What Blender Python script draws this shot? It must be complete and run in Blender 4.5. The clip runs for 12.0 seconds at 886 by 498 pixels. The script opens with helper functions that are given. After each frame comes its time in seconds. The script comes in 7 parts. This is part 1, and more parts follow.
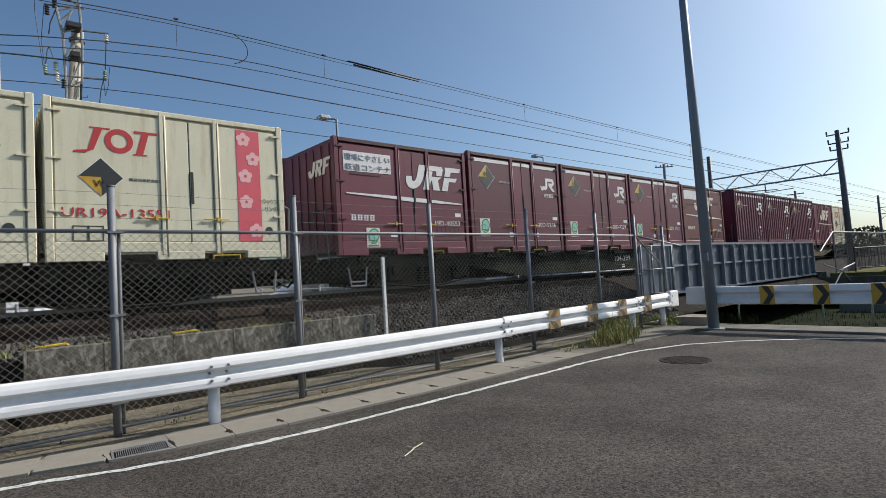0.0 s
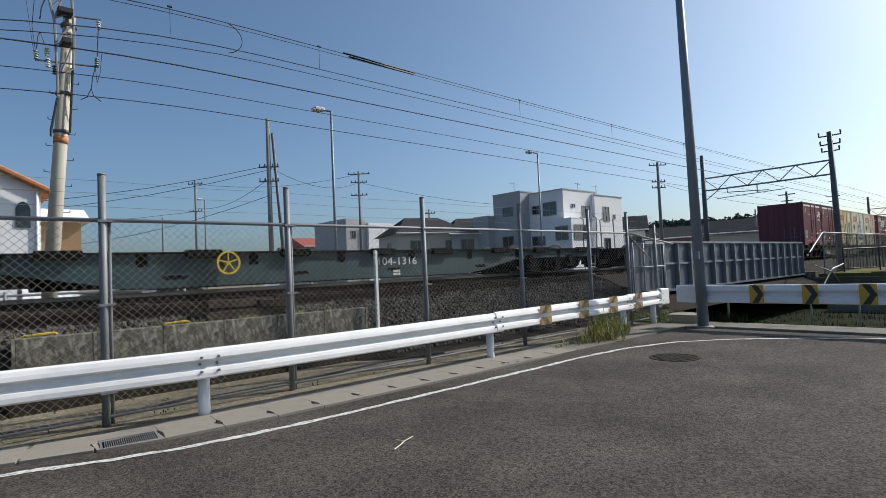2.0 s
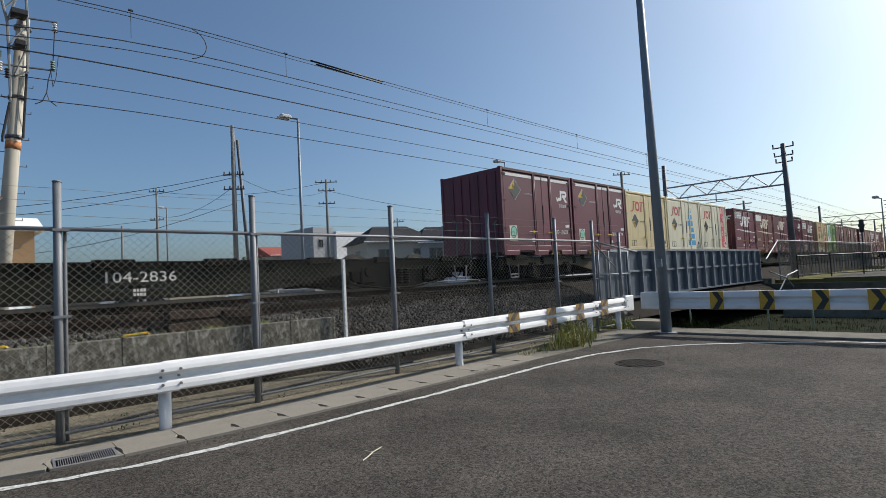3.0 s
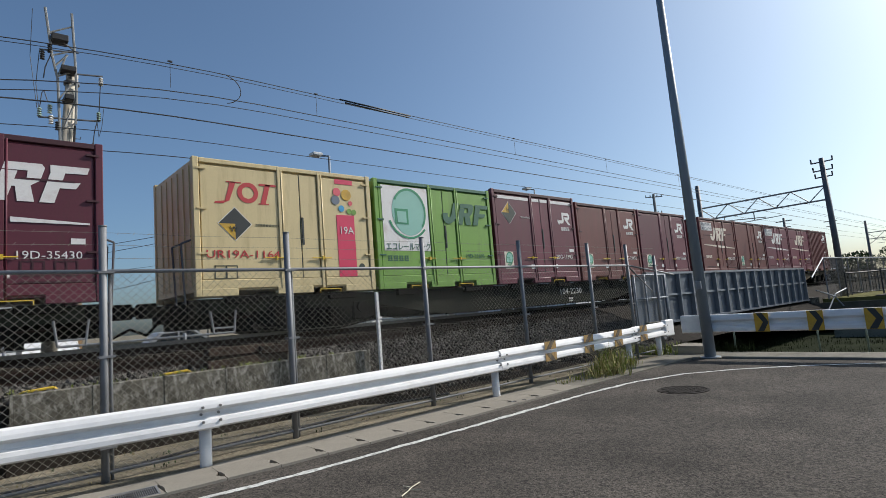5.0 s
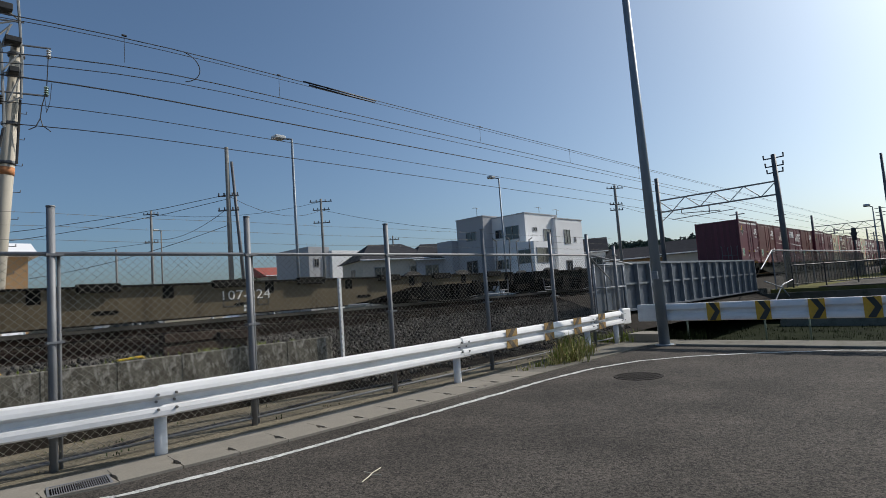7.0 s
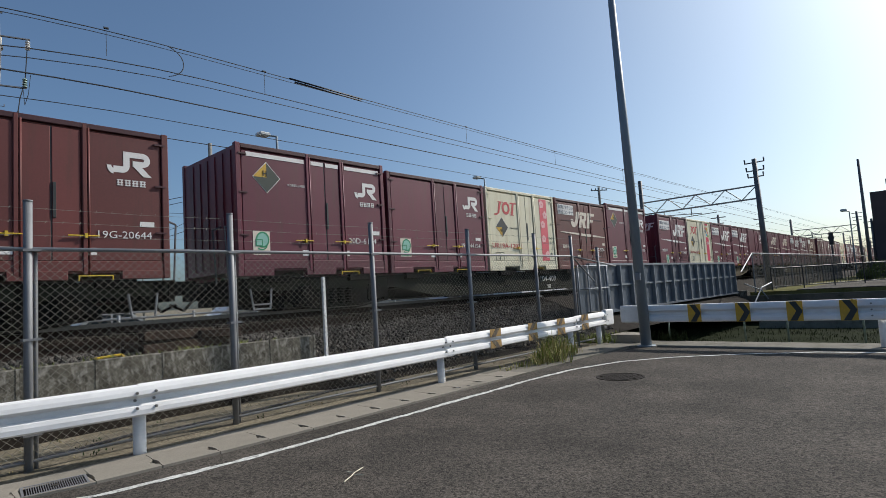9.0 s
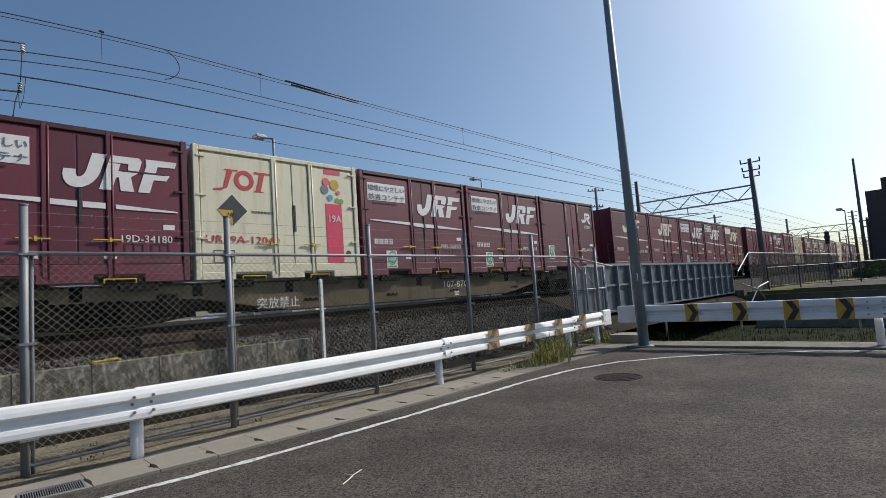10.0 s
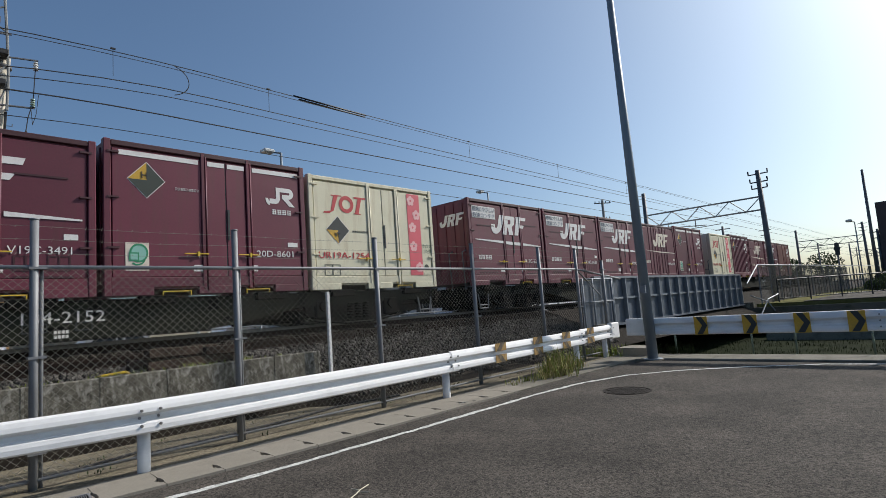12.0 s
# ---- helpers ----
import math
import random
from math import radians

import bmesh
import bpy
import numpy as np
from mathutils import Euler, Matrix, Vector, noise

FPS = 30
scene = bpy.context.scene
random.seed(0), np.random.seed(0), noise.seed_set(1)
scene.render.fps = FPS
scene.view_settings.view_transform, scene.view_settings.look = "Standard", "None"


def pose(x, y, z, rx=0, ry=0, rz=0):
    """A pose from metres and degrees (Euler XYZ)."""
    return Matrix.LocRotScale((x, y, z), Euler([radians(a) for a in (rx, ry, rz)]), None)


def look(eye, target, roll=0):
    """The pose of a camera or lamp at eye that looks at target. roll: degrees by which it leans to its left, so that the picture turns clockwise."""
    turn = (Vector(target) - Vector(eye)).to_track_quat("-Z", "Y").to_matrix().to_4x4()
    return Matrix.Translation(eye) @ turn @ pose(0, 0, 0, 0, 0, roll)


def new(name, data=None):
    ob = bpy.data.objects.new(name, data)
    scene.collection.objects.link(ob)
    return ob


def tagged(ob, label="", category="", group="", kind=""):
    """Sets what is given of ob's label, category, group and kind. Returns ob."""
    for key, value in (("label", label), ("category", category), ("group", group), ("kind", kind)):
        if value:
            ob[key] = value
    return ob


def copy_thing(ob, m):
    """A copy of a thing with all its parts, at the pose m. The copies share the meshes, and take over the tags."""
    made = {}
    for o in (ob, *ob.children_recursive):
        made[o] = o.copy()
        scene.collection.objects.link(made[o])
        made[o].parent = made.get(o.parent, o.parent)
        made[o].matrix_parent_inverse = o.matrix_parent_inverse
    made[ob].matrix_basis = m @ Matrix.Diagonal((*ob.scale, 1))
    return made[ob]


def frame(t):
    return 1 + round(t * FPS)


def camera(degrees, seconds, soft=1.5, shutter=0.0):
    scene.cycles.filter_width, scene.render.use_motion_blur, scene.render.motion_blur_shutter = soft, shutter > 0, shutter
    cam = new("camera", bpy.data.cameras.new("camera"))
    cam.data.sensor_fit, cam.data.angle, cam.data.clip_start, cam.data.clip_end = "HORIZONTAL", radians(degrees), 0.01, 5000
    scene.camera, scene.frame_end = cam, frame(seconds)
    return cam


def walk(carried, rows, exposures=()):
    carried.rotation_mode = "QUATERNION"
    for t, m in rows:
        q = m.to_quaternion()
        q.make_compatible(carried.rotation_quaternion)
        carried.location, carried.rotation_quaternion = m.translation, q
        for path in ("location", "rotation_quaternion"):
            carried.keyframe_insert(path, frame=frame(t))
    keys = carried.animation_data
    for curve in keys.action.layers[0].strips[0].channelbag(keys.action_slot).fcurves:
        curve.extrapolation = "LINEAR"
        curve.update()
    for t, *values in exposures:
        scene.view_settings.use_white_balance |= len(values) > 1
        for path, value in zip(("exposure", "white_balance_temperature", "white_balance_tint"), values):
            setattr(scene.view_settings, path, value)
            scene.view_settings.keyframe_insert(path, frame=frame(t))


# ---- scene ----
cam = camera(77.57, 12.0, soft=0.65)
walk(cam, [
    (0, pose(0, 0, 1.45, 92.87, 3.41, -41.12)),
    (0.5, pose(0, 0, 1.45, 92.67, 2.65, -40.98)),
    (1, pose(0, 0, 1.45, 92.93, 2.29, -40.96)),
    (1.5, pose(0, 0, 1.45, 92.61, 2.17, -41.52)),
    (2, pose(0, 0, 1.45, 92.25, 2.53, -41.90)),
    (2.5, pose(0, 0, 1.45, 92.67, 2.98, -42.97)),
    (3, pose(0, 0, 1.45, 92.98, 2.86, -45.16)),
    (3.2, pose(0, 0, 1.45, 93.36, 2.60, -46.10)),
    (4.8, pose(0, 0, 1.45, 96.17, 4.83, -42.18)),
    (5, pose(0, 0, 1.45, 96.31, 4.60, -41.70)),
    (5.5, pose(0, 0, 1.45, 95.99, 3.81, -41.86)),
    (6, pose(0, 0, 1.45, 94.62, 3.34, -43.61)),
    (6.5, pose(0, 0, 1.45, 94.06, 4.12, -43.73)),
    (7, pose(0, 0, 1.45, 94.70, 4.09, -45.52)),
    (7.2, pose(0, 0, 1.45, 94.85, 4.02, -45.76)),
    (8.8, pose(0, 0, 1.45, 94.42, 3.31, -47.28)),
    (9, pose(0, 0, 1.45, 94.56, 3.60, -47.13)),
    (9.5, pose(0, 0, 1.45, 94.62, 3.88, -47.34)),
    (10, pose(0, 0, 1.45, 94.70, 3.98, -47.38)),
    (10.5, pose(0, 0, 1.45, 94.89, 3.47, -46.29)),
    (11, pose(0, 0, 1.45, 95.40, 3.36, -46.10)),
    (11.5, pose(0, 0, 1.45, 95.91, 4.20, -46.54)),
    (12, pose(0, 0, 1.45, 96.08, 4.09, -46.66)),
], exposures=[(0, -0.12), (0.5, 0.03), (1.5, 0.0), (2.5, -0.2), (3, -0.18), (5, -0.12), (6, -0.06), (6.5, -0.08), (7, -0.38), (9, -0.22), (12, -0.22)])

# ---- world and sun ----
SUN_AZ, SUN_EL = 109.0, 37.0          # degrees clockwise from +y, and above the horizon
world = bpy.data.worlds.new("world")
scene.world = world
world.use_nodes = True
wn = world.node_tree.nodes
sky = wn.new("ShaderNodeTexSky")
sky.sky_type = "NISHITA"
sky.sun_disc = False
sky.sun_elevation = radians(SUN_EL)
sky.sun_rotation = radians(SUN_AZ)
sky.air_density, sky.dust_density, sky.ozone_density = 0.8, 2.6, 4.0
tint = wn.new("ShaderNodeMix")
tint.data_type, tint.blend_type = "RGBA", "MULTIPLY"
tint.inputs[0].default_value = 1.0
tint.inputs[7].default_value = (0.90, 1.0, 0.985, 1)
world.node_tree.links.new(sky.outputs[0], tint.inputs[6])
world.node_tree.links.new(tint.outputs[2], wn["Background"].inputs[0])
wn["Background"].inputs[1].default_value = 0.145
sun_data = bpy.data.lights.new("sun", "SUN")
sun_data.energy, sun_data.angle, sun_data.color = 5.0, radians(0.53), (1.0, 0.95, 0.88)
sun = new("sun", sun_data)
_a, _e = radians(SUN_AZ), radians(SUN_EL)
sun.matrix_world = look((0, 0, 60), (-math.sin(_a) * math.cos(_e), -math.cos(_a) * math.cos(_e), 60 - math.sin(_e)))
scene.view_settings.exposure = 0.0


# ---- materials ----
def material(name, base, rough=0.7, metal=0.0, var=0.15, scale=3.0, fine=60.0, bump=0.15, dirt=None, dirt_amount=0.5,
             dirt_scale=(1.0, 1.0, 1.0), random_tone=0.0, spec=0.5, speckle=0.0, speckle_scale=70.0, island_tone=0.0):
    """Two scales of variation in colour, a fine relief, and streaks or stains of dirt with a shape of their own."""
    if rough >= 0.8:
        spec = min(spec, 0.2)
    m = bpy.data.materials.new(name)
    m.use_nodes = True
    nt = m.node_tree
    n, l = nt.nodes, nt.links
    b = n["Principled BSDF"]
    b.inputs["Roughness"].default_value = rough
    b.inputs["Metallic"].default_value = metal
    b.inputs["Specular IOR Level"].default_value = spec
    tc = n.new("ShaderNodeTexCoord")
    big = n.new("ShaderNodeTexNoise")
    big.inputs["Scale"].default_value = scale
    big.inputs["Detail"].default_value = 5
    small = n.new("ShaderNodeTexNoise")
    small.inputs["Scale"].default_value = fine
    small.inputs["Detail"].default_value = 3
    l.new(tc.outputs["Object"], big.inputs["Vector"])
    l.new(tc.outputs["Object"], small.inputs["Vector"])
    mixf = n.new("ShaderNodeMix")
    mixf.data_type = "FLOAT"
    mixf.inputs[0].default_value = 0.4
    l.new(big.outputs["Fac"], mixf.inputs[2])
    l.new(small.outputs["Fac"], mixf.inputs[3])
    ramp = n.new("ShaderNodeValToRGB")
    r, g, bb = base
    ramp.color_ramp.elements[0].position, ramp.color_ramp.elements[1].position = 0.32, 0.68
    ramp.color_ramp.elements[0].color = (r * (1 - var), g * (1 - var), bb * (1 - var), 1)
    ramp.color_ramp.elements[1].color = (min(r * (1 + var), 1), min(g * (1 + var), 1), min(bb * (1 + var), 1), 1)
    l.new(mixf.outputs[0], ramp.inputs[0])
    col = ramp.outputs[0]
    if dirt:
        mp = n.new("ShaderNodeMapping")
        mp.inputs["Scale"].default_value = dirt_scale
        l.new(tc.outputs["Object"], mp.inputs["Vector"])
        dn = n.new("ShaderNodeTexNoise")
        dn.inputs["Scale"].default_value = 2.0
        dn.inputs["Detail"].default_value = 8
        dn.inputs["Roughness"].default_value = 0.65
        l.new(mp.outputs[0], dn.inputs["Vector"])
        dr = n.new("ShaderNodeValToRGB")
        dr.color_ramp.elements[0].position, dr.color_ramp.elements[1].position = 0.5, 0.72
        dr.color_ramp.elements[0].color = (0, 0, 0, 1)
        dr.color_ramp.elements[1].color = (dirt_amount, dirt_amount, dirt_amount, 1)
        l.new(dn.outputs["Fac"], dr.inputs[0])
        mx = n.new("ShaderNodeMix")
        mx.data_type = "RGBA"
        l.new(dr.outputs[0], mx.inputs[0])
        l.new(col, mx.inputs[6])
        mx.inputs[7].default_value = (*dirt, 1)
        col = mx.outputs[2]
    if speckle:
        vo = n.new("ShaderNodeTexVoronoi")
        vo.inputs["Scale"].default_value = speckle_scale
        l.new(tc.outputs["Object"], vo.inputs["Vector"])
        sr = n.new("ShaderNodeValToRGB")
        sr.color_ramp.elements[0].position, sr.color_ramp.elements[1].position = 0.1, 0.95
        sr.color_ramp.elements[0].color = (1 - speckle, 1 - speckle, 1 - speckle, 1)
        sr.color_ramp.elements[1].color = (1 + 1.6 * speckle, 1 + 1.5 * speckle, 1 + 1.35 * speckle, 1)
        l.new(vo.outputs["Color"], sr.inputs[0])
        sm = n.new("ShaderNodeMix")
        sm.data_type, sm.blend_type = "RGBA", "MULTIPLY"
        sm.inputs[0].default_value = 1.0
        l.new(col, sm.inputs[6])
        l.new(sr.outputs[0], sm.inputs[7])
        col = sm.outputs[2]
    if random_tone:
        oi = n.new("ShaderNodeObjectInfo")
        mr = n.new("ShaderNodeMapRange")
        mr.inputs[3].default_value, mr.inputs[4].default_value = 1 - random_tone, 1 + random_tone
        l.new(oi.outputs["Random"], mr.inputs[0])
        hs = n.new("ShaderNodeHueSaturation")
        l.new(mr.outputs[0], hs.inputs["Value"])
        l.new(col, hs.inputs["Color"])
        col = hs.outputs[0]
    if island_tone:
        ge = n.new("ShaderNodeNewGeometry")
        mi = n.new("ShaderNodeMapRange")
        mi.inputs[3].default_value, mi.inputs[4].default_value = 1 - island_tone, 1 + island_tone
        l.new(ge.outputs["Random Per Island"], mi.inputs[0])
        hi = n.new("ShaderNodeHueSaturation")
        l.new(mi.outputs[0], hi.inputs["Value"])
        l.new(col, hi.inputs["Color"])
        col = hi.outputs[0]
    l.new(col, b.inputs["Base Color"])
    if bump:
        bp = n.new("ShaderNodeBump")
        bp.inputs["Strength"].default_value = bump
        bp.inputs["Distance"].default_value = 0.01
        l.new(small.outputs["Fac"], bp.inputs["Height"])
        l.new(bp.outputs[0], b.inputs["Normal"])
    return m


STREAK = (3.0, 3.0, 0.35)
M = {}
M["asphalt"] = material("asphalt", (0.057, 0.0515, 0.046), 0.92, spec=0.15, speckle=0.6, speckle_scale=62, var=0.40, scale=0.6, fine=75, bump=0.8, dirt=(0.088, 0.077, 0.067), dirt_amount=0.6, dirt_scale=(0.6, 0.6, 0.6))
M["concrete"] = material("concrete", (0.27, 0.245, 0.205), 0.9, var=0.18, scale=1.2, fine=70, bump=0.3, dirt=(0.16, 0.145, 0.12), dirt_amount=0.7, random_tone=0.06)
M["wall_concrete"] = material("wall_concrete", (0.105, 0.097, 0.077), 0.9, var=0.6, scale=5, fine=35, bump=0.4, dirt=(0.40, 0.38, 0.34), dirt_amount=1.0, dirt_scale=(7, 7, 4.2), random_tone=0.06)
M["kerb_concrete"] = material("kerb_concrete", (0.185, 0.172, 0.145), 0.92, spec=0.1, var=0.25, scale=1.5, fine=60, bump=0.4, dirt=(0.095, 0.092, 0.065), dirt_amount=0.85, dirt_scale=(0.7, 1.6, 1))
M["line_paint"] = material("line_paint", (0.60, 0.60, 0.57), 0.8, var=0.25, scale=8, fine=90, bump=0.4, dirt=(0.085, 0.08, 0.075), dirt_amount=1.0, dirt_scale=(9, 9, 9))
M["soil"] = material("soil", (0.185, 0.162, 0.120), 0.95, spec=0.1, var=0.35, scale=1.5, fine=40, bump=0.8, dirt=(0.105, 0.094, 0.06), dirt_amount=0.7, speckle=0.25, speckle_scale=35)
M["grass_ground"] = material("grass_ground", (0.12, 0.115, 0.04), 0.95, spec=0.05, var=0.4, scale=0.8, fine=25, bump=0.8, dirt=(0.2, 0.17, 0.1), dirt_amount=0.6)
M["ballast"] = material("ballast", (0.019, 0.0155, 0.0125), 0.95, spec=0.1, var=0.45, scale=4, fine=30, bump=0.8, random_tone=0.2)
M["stone"] = material("ballast_stone", (0.088, 0.080, 0.070), 0.95, spec=0.05, var=0.45, scale=3, fine=40, bump=0.4, island_tone=0.65)
M["rust"] = material("rust", (0.022, 0.014, 0.011), 0.9, spec=0.15, var=0.35, scale=6, fine=60, bump=0.3)
M["rail_top"] = material("rail_top", (0.16, 0.15, 0.14), 0.5, metal=1.0, var=0.1)
M["old_timber"] = material("old_timber", (0.040, 0.028, 0.021), 0.95, var=0.5, scale=4, fine=30, bump=0.6, dirt=(0.085, 0.055, 0.04), dirt_amount=0.7, dirt_scale=(0.8, 4, 4))
M["sleeper"] = material("sleeper", (0.030, 0.025, 0.020), 0.9, var=0.25)
M["white_rail"] = material("white_rail", (0.80, 0.79, 0.78), 0.62, spec=0.25, var=0.03, scale=2, fine=25, bump=0.03, dirt=(0.45, 0.43, 0.40), dirt_amount=0.35, dirt_scale=(1.0, 1.0, 3.0))
M["bolt"] = material("bolt", (0.22, 0.21, 0.20), 0.5, metal=0.8)
M["galv"] = material("galvanised", (0.20, 0.205, 0.215), 0.6, metal=0.3, var=0.12, scale=5, fine=60, bump=0.05)
M["bracket_steel"] = material("bracket_steel", (0.24, 0.245, 0.24), 0.6, metal=0.2, var=0.2, scale=6)
M["wire"] = material("fence_wire", (0.22, 0.21, 0.18), 0.8, spec=0.1, var=0.2, scale=3)
M["pole_grey"] = material("pole_grey", (0.20, 0.235, 0.27), 0.5, metal=0.2, var=0.08, scale=2)
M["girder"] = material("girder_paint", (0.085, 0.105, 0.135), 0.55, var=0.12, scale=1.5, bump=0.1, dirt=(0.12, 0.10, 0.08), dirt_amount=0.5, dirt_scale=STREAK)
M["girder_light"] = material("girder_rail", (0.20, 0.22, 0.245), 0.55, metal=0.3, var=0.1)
M["pole_concrete"] = material("pole_concrete", (0.46, 0.42, 0.35), 0.85, var=0.12, scale=2, bump=0.15)
M["dark_steel"] = material("dark_steel", (0.12, 0.125, 0.135), 0.6, metal=0.4, var=0.2)
M["cable"] = material("cable", (0.02, 0.02, 0.022), 0.6, var=0.1, bump=0)
M["maroon"] = material("maroon_paint", (0.118, 0.020, 0.036), 0.5, var=0.12, scale=1.0, fine=30, bump=0.06, dirt=(0.085, 0.03, 0.03), dirt_amount=0.6, dirt_scale=STREAK, random_tone=0.22)
M["brown_red"] = material("brown_red_paint", (0.128, 0.031, 0.027), 0.55, var=0.12, scale=1.0, fine=30, bump=0.06, dirt=(0.075, 0.03, 0.022), dirt_amount=0.6, dirt_scale=STREAK, random_tone=0.15)
M["maroon_dark"] = material("maroon_edge", (0.05, 0.012, 0.018), 0.6, var=0.2)
M["cream"] = material("cream_paint", (0.68, 0.635, 0.47), 0.5, var=0.06, scale=1.0, fine=30, bump=0.05, dirt=(0.42, 0.32, 0.18), dirt_amount=0.5, dirt_scale=STREAK)
M["tan"] = material("tan_paint", (0.62, 0.50, 0.27), 0.5, var=0.05, scale=1.0, fine=30, bump=0.05, dirt=(0.36, 0.27, 0.13), dirt_amount=0.5, dirt_scale=STREAK)
M["green"] = material("green_paint", (0.17, 0.33, 0.055), 0.5, var=0.08, scale=1.0, fine=30, bump=0.05, dirt=(0.12, 0.20, 0.05), dirt_amount=0.5, dirt_scale=STREAK)
M["white"] = material("white_paint", (0.74, 0.72, 0.70), 0.6, var=0.06, scale=4, bump=0, dirt=(0.45, 0.36, 0.34), dirt_amount=0.5, dirt_scale=(2, 2, 2))
M["offwhite"] = material("offwhite_paint", (0.70, 0.62, 0.52), 0.6, var=0.08, scale=4, bump=0, dirt=(0.40, 0.28, 0.24), dirt_amount=0.5, dirt_scale=(2, 2, 2))
M["pink"] = material("pink_paint", (0.66, 0.10, 0.13), 0.55, var=0.06, bump=0)
M["magenta"] = material("magenta_paint", (0.62, 0.035, 0.10), 0.55, var=0.06, bump=0)
M["pale_pink"] = material("pale_pink_paint", (0.80, 0.45, 0.45), 0.55, var=0.05, bump=0)
M["red_text"] = material("red_paint", (0.48, 0.04, 0.045), 0.55, var=0.05, bump=0)
M["black"] = material("black_paint", (0.03, 0.034, 0.034), 0.55, var=0.1, bump=0)
M["grey_green"] = material("grey_green_paint", (0.035, 0.045, 0.035), 0.55, var=0.1, bump=0)
M["amber"] = material("amber_paint", (0.58, 0.34, 0.03), 0.55, var=0.14, scale=5, bump=0, dirt=(0.30, 0.18, 0.05), dirt_amount=0.5, dirt_scale=(3, 3, 3))
M["yellow"] = material("yellow_paint", (0.62, 0.42, 0.03), 0.55, var=0.12, bump=0.05)
M["mark_green"] = material("mark_green_paint", (0.03, 0.25, 0.12), 0.55, var=0.08, bump=0)
M["teal_text"] = material("dark_green_paint", (0.03, 0.12, 0.07), 0.55, var=0.08, bump=0)
M["blue"] = material("blue_paint", (0.03, 0.30, 0.55), 0.55, var=0.08, bump=0)
M["slate"] = material("slate_paint", (0.14, 0.17, 0.22), 0.55, var=0.08, bump=0)
M["dark_text"] = material("dark_lettering", (0.10, 0.09, 0.08), 0.6, var=0.1, bump=0)
# underframe and grey sill go near black: shade below the containers put into the colour
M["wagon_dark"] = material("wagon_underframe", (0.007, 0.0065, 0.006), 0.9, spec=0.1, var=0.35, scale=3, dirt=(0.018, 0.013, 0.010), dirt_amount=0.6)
M["wagon_grey"] = material("wagon_grey", (0.020, 0.021, 0.015), 0.8, spec=0.1, var=0.25, scale=1, dirt=(0.02, 0.017, 0.013), dirt_amount=0.85, dirt_scale=STREAK, random_tone=0.15)
M["wagon_teal"] = material("wagon_teal", (0.018, 0.050, 0.055), 0.6, var=0.3, scale=1, dirt=(0.012, 0.018, 0.02), dirt_amount=0.9, dirt_scale=STREAK)
M["wagon_tan"] = material("wagon_tan", (0.125, 0.100, 0.064), 0.8, spec=0.1, var=0.25, scale=1, dirt=(0.05, 0.038, 0.026), dirt_amount=0.85, dirt_scale=STREAK)
M["house_white"] = material("house_white", (0.80, 0.80, 0.80), 0.85, var=0.03, scale=0.6, fine=10, bump=0.05)
# grey of the plain grey houses, and painted shade on the white house's left blocks
M["house_grey"] = material("house_grey", (0.42, 0.42, 0.43), 0.85, var=0.05, scale=0.6, fine=10, bump=0.05)
M["house_cream"] = material("house_cream", (0.55, 0.50, 0.42), 0.85, var=0.06, scale=0.6, fine=10, bump=0.05)
M["house_brown"] = material("house_brown", (0.30, 0.19, 0.10), 0.85, var=0.08, scale=0.6, fine=10, bump=0.05)
M["roof_dark"] = material("roof_dark", (0.055, 0.055, 0.06), 0.9, spec=0.02, var=0.15, scale=2, fine=12)
M["roof_orange"] = material("roof_orange", (0.46, 0.20, 0.09), 0.8, var=0.25, scale=3, fine=12, random_tone=0.15)
M["roof_red"] = material("roof_red", (0.33, 0.09, 0.07), 0.8, var=0.2, scale=3, fine=12)
M["window_frame"] = material("window_frame", (0.25, 0.25, 0.26), 0.5, metal=0.4)
M["pane"] = material("window_glass", (0.02, 0.025, 0.03), 0.08, var=0.1, bump=0, spec=0.8)
M["leaf"] = material("leaf", (0.21, 0.25, 0.04), 0.75, var=0.5, scale=3, fine=20, bump=0)
M["leaf_mid"] = material("leaf_mid", (0.075, 0.105, 0.035), 0.8, var=0.4, scale=2, fine=10, bump=0)
M["leaf_dark"] = material("leaf_dark", (0.035, 0.06, 0.02), 0.8, var=0.4, scale=2, fine=10, bump=0)
M["dead_grass"] = material("dead_grass", (0.20, 0.17, 0.09), 0.9, var=0.3, scale=6, fine=30, bump=0)
M["straw"] = material("straw", (0.42, 0.36, 0.16), 0.8, var=0.3, scale=6, fine=30, bump=0)
M["dry_twig"] = material("dry_twig", (0.50, 0.46, 0.36), 0.85, var=0.25, scale=9, bump=0.2)
# darker copy of the pole concrete: the far poles' backlit shade is put into the colour
M["far_concrete"] = material("weathered_pole_concrete", (0.21, 0.21, 0.20), 0.9, var=0.15, scale=2)
M["blue_shutter"] = material("blue_shutter", (0.10, 0.27, 0.36), 0.7, var=0.08)
M["bark"] = material("bark", (0.10, 0.075, 0.055), 0.9, var=0.3, scale=5)
# wooded green lifted towards grey: distance haze is put into the colour
M["hill"] = material("hill", (0.070, 0.098, 0.080), 0.95, spec=0.02, var=0.3, scale=0.02, fine=0.12, bump=0)
M["car_white"] = material("car_white", (0.7, 0.7, 0.7), 0.3, var=0.03, bump=0)
M["car_silver"] = material("car_silver", (0.4, 0.41, 0.42), 0.3, metal=0.5, var=0.03, bump=0)
M["tyre"] = material("tyre", (0.02, 0.02, 0.02), 0.85)
M["lamp_glass"] = material("lamp_glass", (0.55, 0.56, 0.55), 0.3, var=0.03, bump=0)
M["porcelain"] = material("porcelain", (0.72, 0.72, 0.70), 0.25, var=0.03, bump=0)
